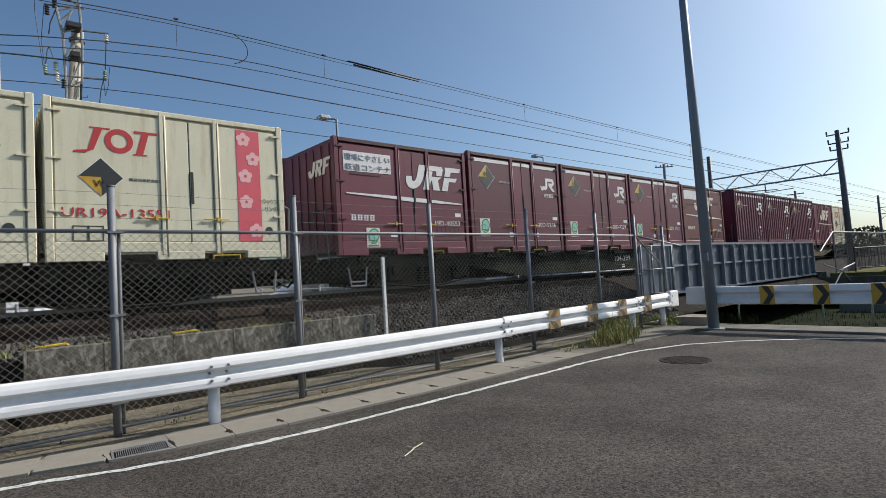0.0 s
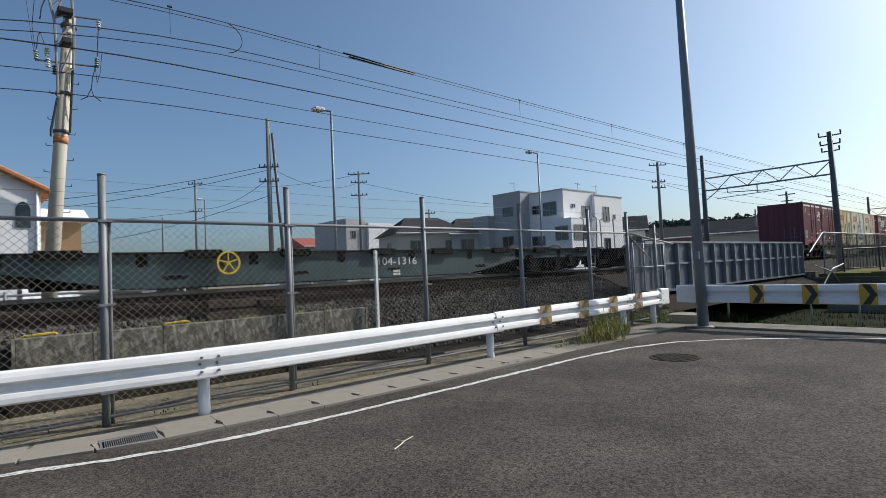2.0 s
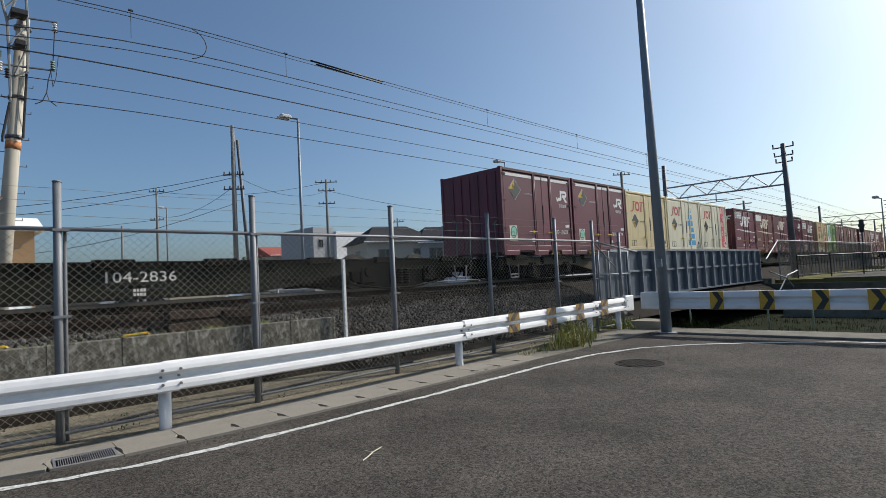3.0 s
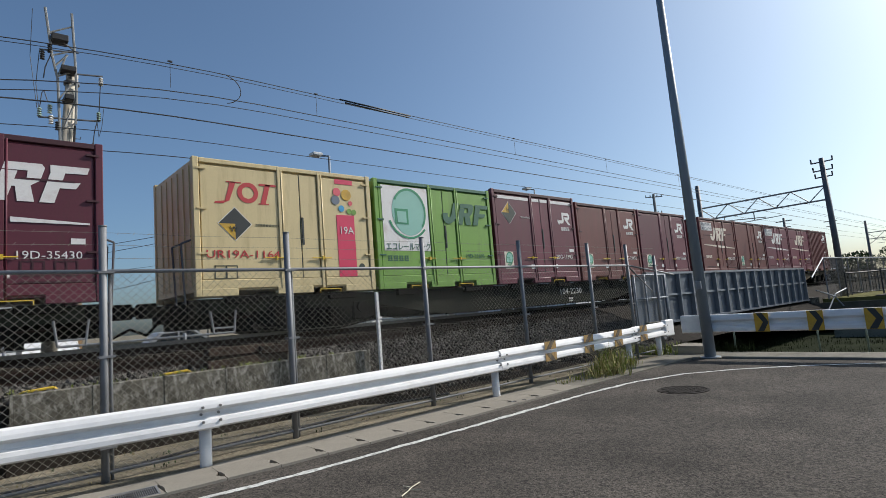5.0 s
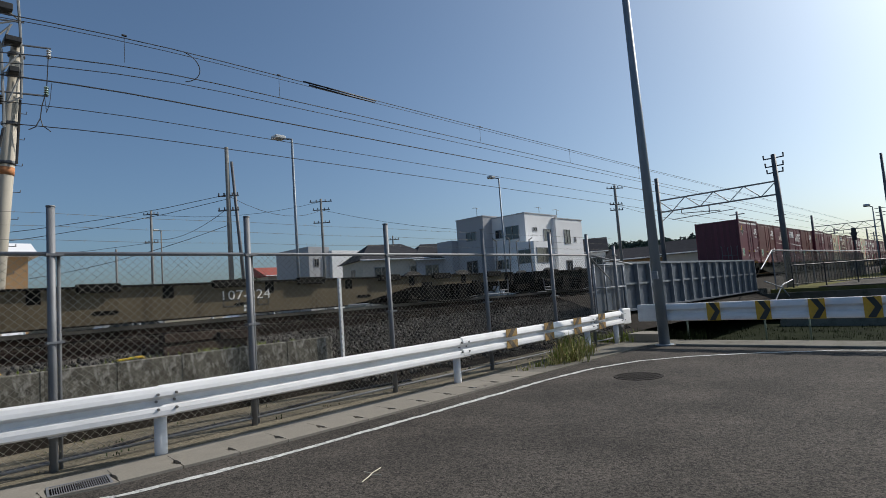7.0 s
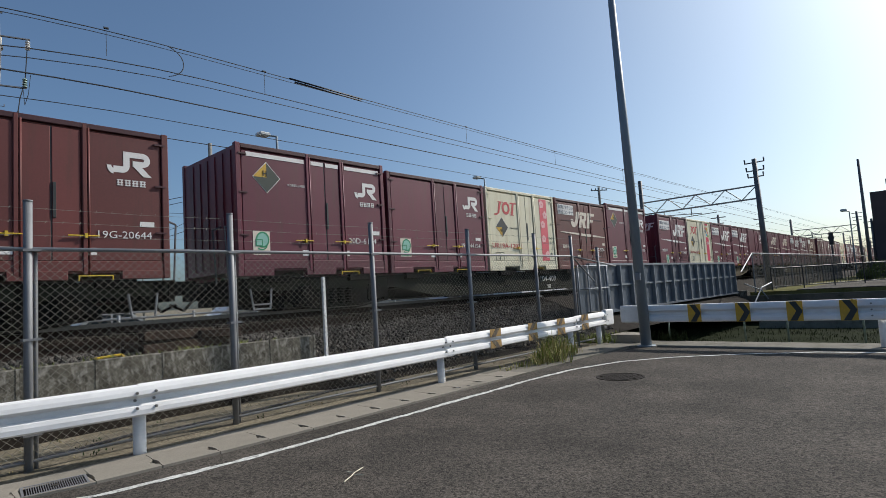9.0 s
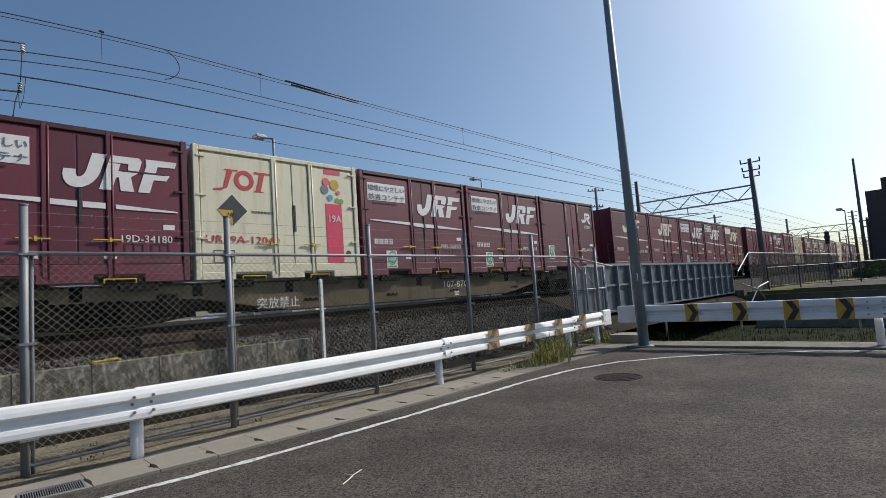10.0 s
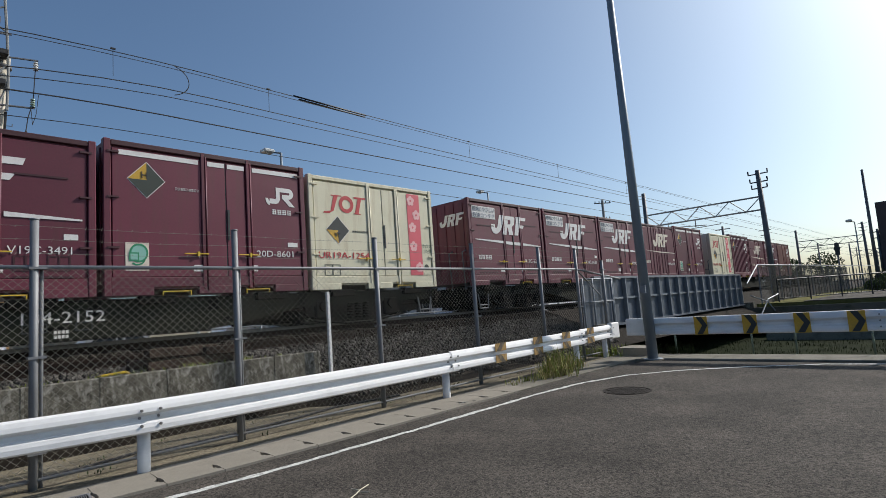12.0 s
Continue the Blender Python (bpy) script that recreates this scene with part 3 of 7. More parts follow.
bpy.context.view_layer.update()
segs = [[(x, on_line(GR, x)) for x in (-8, -6, -4, -2.5)], [(x, on_line(GR, x)) for x in (-2.5, -1.6, -0.8, 0, 0.6, 1.1, 1.6, 2.14)],
        [(x, on_line(GR, x)) for x in (2.0, 2.6, 3.4, 4.4, 5.4, 6.66)], [(x, on_line(GR, x)) for x in (6.5, 8, 9.5, 10.95)], [(x, on_line(GR, x)) for x in (10.8, 11.7, 12.45)]]
for i, sg in enumerate(segs):
    bm = B()
    o = 0.0 if i % 2 else 0.005
    beam(bm, [(x, y - 0.085 + o) for x, y in sg], BEAM_Z + 0.0035 * max(0, sg[0][0]))
    local(part("beam", bm, "white_rail"), guard)
for x in (-6.2, -2.4, 2.06, 6.55, 10.9, 12.35):
    bm = B()
    y = on_line(GR, x) + 0.06
    rod(bm, (x, y, -0.2), (x, y, 0.42), 0.062, seg=16)
    rod(bm, (x, y, 0.42), (x, y, 0.70), 0.058, seg=16)
    local(part("post", bm, "white_rail"), guard)
    for dx in (-0.085, 0.085):
        for dz in (-0.078, -0.005, 0.07):
            yb = on_line(GR, x + dx) - (0.162 if abs(dz) > 0.02 else 0.098)
            bm = B()
            rod(bm, (x + dx, yb + 0.01, BEAM_Z + dz + 0.0035 * max(0, x)), (x + dx, yb - 0.012, BEAM_Z + dz + 0.0035 * max(0, x)), 0.014, seg=8)
            local(part("bolt", bm, "bolt"), guard)
bm = B()
box(bm, 12.35, 12.75, 6.20, 6.32, BEAM_Z - 0.14, BEAM_Z + 0.23, bev=0.02)
local(part("end_plate", bm, "white_rail"), guard)


def chevron(bm, c, w, h, direction, mi_bg=1, mi=0):
    """An arrow plate built in x and z round the origin."""
    slab(bm, -w / 2, w / 2, -h / 2, h / 2, 0, 0.006, mi_bg)
    s = direction
    a = [(-0.34 * w * s, h * 0.48), (0.10 * w * s, h * 0.48), (0.49 * w * s, 0), (0.10 * w * s, -h * 0.48), (-0.34 * w * s, -h * 0.48), (0.10 * w * s, 0)]
    plate(bm, [a[0], a[1], a[2], a[5]], -0.004, 0.004, mi)
    plate(bm, [a[5], a[2], a[3], a[4]], -0.004, 0.004, mi)
    return bm


guard2 = thing("guardrail", (12.1, 3.0, 0), "white steel guardrail with yellow and black chevron plates beside the canal", "guardrail")
bpy.context.view_layer.update()
bm = B()
beam(bm, [(12.1, 5.45), (12.1, 3), (12.1, 0.9)], 0.705, side=1.0, h=0.37)
local(part("beam", bm, "white_rail"), guard2)
bm = B()
beam(bm, [(12.105, 1.1), (12.105, -2), (12.105, -8)], 0.705, side=1.0, h=0.37)
local(part("beam", bm, "white_rail"), guard2)
bm = B()
box(bm, 12.0, 12.12, 5.2, 5.68, 0.52, 0.90, bev=0.02)
local(part("end_plate", bm, "white_rail"), guard2)
for y in (5.28, 1.0, -3, -7):
    bm = B()
    rod(bm, (12.2, y, -0.2), (12.2, y, 0.85), 0.062, seg=16)
    local(part("post", bm, "white_rail"), guard2)
for dy in (-0.11, 0.11):
    for z in (0.60, 0.705, 0.81):
        bm = B()
        rod(bm, (12.03, 1.0 + dy, z), (11.995, 1.0 + dy, z), 0.014, seg=8)
        local(part("bolt", bm, "bolt"), guard2)
for y in (4.05, 3.13, 2.25, 1.43, 0.55):
    bm = B()
    chevron(bm, None, 0.26, 0.37, 1)
    o = part("chevron_plate", bm, ["black", "amber"], None, "amber plate with a black chevron arrow")
    o.matrix_world = pose(12.005, y, 0.705, 0, 0, -90)
    local(o, guard2)
# faded chevron plates wrapped round the first guardrail
for x in (7.78, 9.0, 10.1, 11.2):
    bm = B()
    for k, (z0, z1) in enumerate(((-0.165, -0.03), (0.03, 0.165))):
        slab(bm, -0.16, 0.16, z0, z1, 0, 0.004, 1)
        plate(bm, [(0.12, z1), (0.0, z1), (-0.13, z0), (-0.01, z0)] if k else [(-0.13, z1), (-0.01, z1), (0.12, z0), (0.0, z0)], -0.004, 0.004, 0)
    o = part("chevron_plate", bm, ["worn_black", "faded_amber"], None, "faded worn chevron reflector plate")
    o.matrix_world = pose(x, on_line(GR, x) - 0.176, BEAM_Z + 0.0035 * x, 0, 0, math.degrees(math.atan2(on_line(GR, x + 0.1) - on_line(GR, x), 0.1)))
    local(o, guard)

# ---- chain-link fence along the track ----
FY = 6.6
fence = thing("chain_link_fence", (0, FY, 0), "galvanised chain-link fence with barbed wire strands on top", "fence")
bpy.context.view_layer.update()
FX = [-3.3, -1.0, 1.2, 3.26, 5.54, 7.87, 10.1, 11.66, 12.95]
for x in FX:
    bm = B()
    top = 2.6 if x < 12 else 2.35
    rod(bm, (x, FY, -0.1), (x, FY, top), 0.038, seg=12)
    rod(bm, (x, FY, top), (x, FY, top + 0.015), 0.042, seg=12)
    rod(bm, (x + 0.07, FY + 0.05, -0.1), (x + 0.07, FY + 0.05, 2.12), 0.018, seg=8)
    for z in (0.35, 1.25, 2.12):
        box(bm, x - 0.05, x + 0.1, FY - 0.045, FY + 0.06, z - 0.012, z + 0.012)
    local(part("post", bm, "galv"), fence)
bm = B()
rod(bm, (-3.4, FY, 2.13), (11.66, FY, 2.13), 0.021, seg=10)
rod(bm, (11.66, FY, 2.13), (13.9, FY, 1.88), 0.021, seg=10)
rod(bm, (11.66, FY, 2.13), (15.4, 8.0, 1.5), 0.018, seg=8)
local(part("top_rail", bm, "galv"), fence)
bm = B()
rod(bm, (-3.4, FY, 0.10), (13.0, FY, 0.10), 0.017, seg=8)
local(part("bottom_rail", bm, "galv"), fence)


def chain_link(x0, x1, z0, z1, y, cell, r, name="mesh", parent=None):
    """Woven diamond mesh: two families of slanted wires, each a thin four-sided bar."""
    vs, fs = [], []
    H = z1 - z0
    slope = 0.93
    dx = H / slope
    n = int((x1 - x0 + dx) / cell) + 1
    for s in (1, -1):
        for i in range(n):
            a = x0 - (dx if s > 0 else 0) + i * cell
            b = a + dx
            za, zb = (z0, z1) if s > 0 else (z1, z0)
            if a < x0:
                za += (zb - za) * (x0 - a) / (b - a)
                a = x0
            if b > x1:
                zb = za + (zb - za) * (x1 - a) / (b - a)
                b = x1
            if b - a < 1e-3:
                continue
            k = len(vs)
            oy = 0.0022 * s
            for x, z in ((a, za), (b, zb)):
                vs += [(x, y + oy - r, z), (x, y + oy, z + r * 1.3), (x, y + oy + r, z), (x, y + oy, z - r * 1.3)]
            fs += [(k + j, k + (j + 1) % 4, k + 4 + (j + 1) % 4, k + 4 + j) for j in range(4)]
    return sheet(name, vs, fs, "wire", parent)


local(chain_link(-3.4, 13.0, 0.08, 2.12, FY - 0.02, 0.086, 0.0021), fence)
for z in (2.27, 2.41, 2.54):
    bm = B()
    for a, b in zip(FX[:-1], FX[1:]):
        m = (a + b) / 2
        tube(bm, [(a, FY, z), (m, FY, z - 0.012), (b, FY, z)], 0.0022, 4)
        n = int((b - a) / 0.14)
        for i in range(1, n):
            x = a + (b - a) * i / n
            rod(bm, (x - 0.012, FY - 0.018, z - 0.02), (x + 0.012, FY + 0.018, z + 0.012), 0.0016, seg=3, caps=False)
    local(part("barbed_wire", bm, "wire"), fence)

# slim white marker post behind the fence
bm = B()
box(bm, 5.475, 5.53, 7.84, 7.89, 0.2, 1.85, bev=0.006)
tagged(part("marker_post", bm, "white_rail"), "slim white painted concrete marker post by the wall end", "marker post")

# ---- tall lamp post ----
lamp_post = thing("street_lamp", (11.98, 5.12, 0), "tall tapered blue-grey steel street lamp post", "street lamp")
bm = B()
rod(bm, (0, 0, 0), (-0.06, 0.08, 9.6), 0.115, 0.070, 16)
part("pole", bm, "pole_grey", lamp_post)
bm = B()
rod(bm, (0, 0, 0), (0, 0, 0.03), 0.2, seg=16)
part("base_plate", bm, "pole_grey", lamp_post)
bm = B()
box(bm, -0.16, -0.10, -0.06, 0.06, 1.45, 1.62, bev=0.005)
part("number_plate", bm, "girder_light", lamp_post, "small pale grey plate")
bm = B()
tube(bm, [(-0.06, 0.08, 9.5), (-0.6, 0.1, 9.95), (-1.4, 0, 10.1)], 0.035, 8)
part("arm", bm, "pole_grey", lamp_post)
bm = B()
box(bm, -2.0, -1.35, -0.12, 0.12, 10.04, 10.18, bev=0.03)
part("lamp_head", bm, "lamp_glass", lamp_post)


# ---- the train ----
L, WD, HT = 3.74, 2.45, 2.5
HL = L / 2
FR = -WD / 2                    # the near face of a container


def fx(u):
    return -HL + u * L


def fz(d):
    return HT * (1 - d)


def jr_mark(bm, u, d, w, h, y, mi=0):
    """A rounded two-part mark in white: a hook and a looped stem joined along the top."""
    x, z = fx(u), fz(d)
    t = 0.235 * h
    xs = x + 0.36 * w
    slab(bm, xs, xs + t, z - 0.62 * h, z, y, mi=mi)
    ring(bm, xs - 0.02 * w, z - 0.60 * h, 0.02 * w + t, 0.02 * w, y, mi=mi, a0=-90, a1=0, sz=1.12)
    slab(bm, x + 0.13 * w, xs - 0.02 * w, z - 0.60 * h - 1.12 * (t + 0.02 * w), z - 0.60 * h - 0.02 * w, y, mi=mi)
    ring(bm, x + 0.13 * w, z - 0.62 * h, 0.13 * w + 0.01, 0.13 * w - 0.55 * t, y, mi=mi, a0=180, a1=270, sz=1.5)
    slab(bm, xs + t, x + 0.82 * w, z - t, z, y, mi=mi)
    ring(bm, x + 0.82 * w, z - 0.30 * h, 0.30 * h, 0.30 * h - t, y, mi=mi, a0=-90, a1=90)
    slab(bm, x + 0.58 * w, x + 0.82 * w, z - 0.60 * h, z - 0.60 * h + t, y, mi=mi)
    plate(bm, [(x + 0.58 * w, z - 0.56 * h), (x + 0.78 * w, z - 0.56 * h), (x + 1.04 * w, z - h), (x + 0.84 * w, z - h)], y, mi=mi)


def between(pts, x0, x1):
    """The part of an outline that lies between two upright lines."""
    for edge, sign in ((x0, 1), (x1, -1)):
        out = []
        for (ax, az), (bx, bz) in zip(pts, pts[1:] + pts[:1]):
            a_in, b_in = (ax - edge) * sign >= 0, (bx - edge) * sign >= 0
            if a_in:
                out.append((ax, az))
            if a_in != b_in:
                out.append((edge, az + (bz - az) * (edge - ax) / (bx - ax)))
        pts = out
        if len(pts) < 3:
            return []
    return pts


def jrf_mark(bm, u, d, w, h, y, mi=0, over=None):
    """A wide bold slanted three-part mark: a round hook, a looped stem and a flag; over: a mesh for what is painted across the lock posts."""
    x, z = fx(u), fz(d)
    k, zb = 0.30 * h, z - h
    n = 10
    arc = [math.pi * (2 - i / n) for i in range(n + 1)]
    hook = [(0.20, 1.0), (0.33, 1.0)] + [(0.165 + 0.165 * math.cos(a), 0.5 + 0.5 * math.sin(a)) for a in arc] + [(0.155 + 0.045 * math.cos(a), 0.5 + 0.2 * math.sin(a)) for a in arc[::-1]]
    loop = [(0.37, 0.0), (0.49, 0.0), (0.49, 0.38), (0.515, 0.38), (0.575, 0.0), (0.705, 0.0), (0.63, 0.42), (0.69, 0.56), (0.69, 0.90), (0.655, 1.0), (0.37, 1.0),
            (0.37, 0.80), (0.49, 0.80), (0.565, 0.80), (0.58, 0.62), (0.56, 0.56), (0.49, 0.56), (0.49, 0.775), (0.37, 0.775)]
    flag = [(0.745, 0.0), (0.865, 0.0), (0.865, 0.40), (1.0, 0.40), (1.02, 0.57), (0.865, 0.57), (0.865, 0.81), (1.05, 0.82), (1.05, 1.0), (0.72, 1.0), (0.745, 0.8)]
    for c in (hook, loop, flag):
        pts = [(x + a * w * 1.08 + k * q, zb + q * h) for a, q in c]
        plate(bm, pts, y, mi=mi)
        if over is not None:
            for post in (0.43, 0.663):
                p = between(pts, fx(post) - 0.035, fx(post) + 0.035)
                if p:
                    plate(over, p, FR - 0.003, mi=mi)


def bars(bm, u, d, w, h, n, y, mi=0):
    """A row of plain bars in place of lettering, a small block of strokes for each character."""
    x, z = fx(u), fz(d)
    g = w / n
    for i in range(n):
        a, b = x + i * g, x + i * g + 0.80 * g
        for q in (0.0, 0.42, 0.84):
            slab(bm, a, b, z - h * (q + 0.16), z - h * q, y, mi=mi)
        if h > 0.06:
            slab(bm, a + 0.1 * g, a + 0.26 * g, z - h, z, y - 0.001, mi=mi)
            slab(bm, b - 0.26 * g, b - 0.1 * g, z - h, z, y - 0.001, mi=mi)


def diamond(bm, u, d, s, y, amber_at):
    x, z = fx(u), fz(d)
    c = [(x, z + s), (x + s, z), (x, z - s), (x - s, z)]
    for i in range(4):
        j = (i + 1) % 4
        plate(bm, [(x, z), c[i], c[j]], y, mi=0 if i != amber_at else 1)


def eco_mark(bm, u, d, s, y):
    """A pale board with a green ringed disc, a small box shape before it and a line of print."""
    x, z = fx(u), fz(d)
    slab(bm, x, x + s, z - 1.25 * s, z, y, 0.004, 0)
    disc(bm, x + 0.56 * s, z - 0.46 * s, 0.35 * s, y - 0.003, 0.003, 2, 20, 0.38 * s)
    ring(bm, x + 0.56 * s, z - 0.46 * s, 0.40 * s, 0.32 * s, y - 0.005, 0.005, 1, 0, 360, 24, 1.06)
    slab(bm, x + 0.14 * s, x + 0.56 * s, z - 0.82 * s, z - 0.44 * s, y - 0.007, 0.007, 1)
    slab(bm, x + 0.20 * s, x + 0.50 * s, z - 0.76 * s, z - 0.50 * s, y - 0.009, 0.009, 2)
    ring(bm, x + 0.50 * s, z - 0.66 * s, 0.36 * s, 0.29 * s, y - 0.005, 0.005, 1, 230, 340)
    for k in range(6):
        slab(bm, x + (0.09 + 0.14 * k) * s, x + (0.20 + 0.14 * k) * s, z - 1.19 * s, z - 1.08 * s, y - 0.003, 0.003, 1)


def again(ob, places):
    """Sets a part at the first of the places and links it once more, on the same mesh, at each of the others."""
    ob.location = places[0]
    for p in places[1:]:
        o = new(ob.name.split(".")[0], ob.data)
        o.parent, o.location = ob.parent, p
    return ob


def shell(c, mat, dark, ribbed=False, mid_ribbed=False):
    """Body, corner posts, roof edge, doors with seams and lock rods, fork pockets, end walls."""
    bm = B()
    x0, x1 = -HL, HL
    box(bm, x0 + 0.02, x1 - 0.02, FR + 0.06, -FR - 0.06, 0.10, HT - 0.05)
    part("body", bm, mat, c)
    if ribbed:
        n = 12
        s = (L - 0.3) / n
        bm = B()
        pts = [(0.04, FR + 0.062), (0.09, FR + 0.012), (s - 0.06, FR + 0.012), (s - 0.01, FR + 0.062)]
        lo = [bm.verts.new((x, y, 0.30)) for x, y in pts]
        hi = [bm.verts.new((x, y, HT - 0.13)) for x, y in pts]
        for j in range(3):
            bm.faces.new((lo[j], lo[j + 1], hi[j + 1], hi[j]))
        bm.faces.new(lo[::-1])
        bm.faces.new(hi)
        r = part("rib", bm, mat, c)
        again(r, [(-HL + 0.15 + i * s, 0, 0) for i in range(n)])
    else:
        for nm, a, b in (("side_panel", 0.035, 0.42), ("door", 0.445, 0.543), ("door", 0.548, 0.648), ("side_panel", 0.675, 0.965)):
            bm = B()
            box(bm, fx(a), fx(b), FR + 0.02, FR + 0.07, 0.30, HT - 0.14, bev=0.008)
            part(nm, bm, mat, c)
        if mid_ribbed:
            bm = B()
            box(bm, 0, 0.04 * L, FR + 0.002, FR + 0.03, 0.3, HT - 0.12, bev=0.008)
            again(part("rib", bm, mat, c), [(fx(0.20 + 0.085 * i), 0, 0) for i in range(7)])
    for sx in (-1, 1):
        for sy in (-1, 1):
            bm = B()
            box(bm, sx * HL, sx * (HL - 0.11), sy * (WD / 2), sy * (WD / 2 - 0.11), 0.0, HT, bev=0.012)
            part("corner_post", bm, mat, c)
    bm = B()
    for sy in (-1, 1):
        box(bm, -HL + 0.11, HL - 0.11, sy * (WD / 2 - 0.005), sy * (WD / 2 - 0.12), HT - 0.10, HT - 0.01, bev=0.012)
    box(bm, -HL + 0.06, HL - 0.06, FR + 0.1, -FR - 0.1, HT - 0.06, HT - 0.02)
    if ribbed:
        for a in (0.14, 0.38, 0.62, 0.86):
            box(bm, fx(a) - 0.25, fx(a) + 0.25, FR + 0.06, FR + 0.5, HT - 0.02, HT + 0.02)
    part("roof", bm, dark, c)
    for sy in (-1, 1):
        bm = B()
        for a, b in ((0.03, 0.20), (0.40, 0.60), (0.80, 0.97)):
            box(bm, fx(a), fx(b), sy * (WD / 2 - 0.005), sy * (WD / 2 - 0.14), 0.0, 0.14, bev=0.01)
        box(bm, -HL + 0.11, HL - 0.11, sy * (WD / 2 - 0.012), sy * (WD / 2 - 0.14), 0.13, 0.295, bev=0.01)
        part("sill", bm, mat, c)
    # end walls with ribs
    for sx in (-1, 1):
        bm = B()
        box(bm, sx * (HL - 0.03), sx * HL, FR + 0.2, FR + 0.36, 0.2, HT - 0.12)
        again(part("end_rib", bm, mat, c), [(0, 0.34 * i, 0) for i in range(6)])
    if not ribbed:
        for u in (0.43, 0.663):
            bm = B()
            box(bm, fx(u) - 0.035, fx(u) + 0.035, FR + 0.0, FR + 0.06, 0.08, HT - 0.02, bev=0.012)
            rod(bm, (fx(u) + 0.055, FR + 0.012, 0.05), (fx(u) + 0.055, FR + 0.012, HT - 0.08), 0.016, seg=8)
            part("lock_post", bm, mat, c)
        bm = B()
        box(bm, fx(0.543), fx(0.549), FR + 0.028, FR + 0.05, 0.2, HT - 0.14)
        box(bm, fx(0.55), fx(0.562), FR + 0.004, FR + 0.03, 0.95, 1.5, bev=0.004)
        part("door_gasket", bm, "black", c)
        for u in (() if mid_ribbed else (0.335, 0.60)):
            bm = B()
            box(bm, fx(u), fx(u + 0.115), FR - 0.022, FR + 0.0, 0.678, 0.698, bev=0.004)
            box(bm, fx(u + 0.06), fx(u + 0.07), FR - 0.03, FR + 0.02, 0.65, 0.725)
            part("lock_handle", bm, "yellow", c, "yellow lock handle")
        bm = B()
        box(bm, 0, 0.045 * L, FR - 0.012, FR + 0.03, 0, 0.03)
        again(part("hinge", bm, dark, c), [(fx(u), 0, z) for u in (0.015, 0.94) for z in (0.75, 1.55, 2.28)])


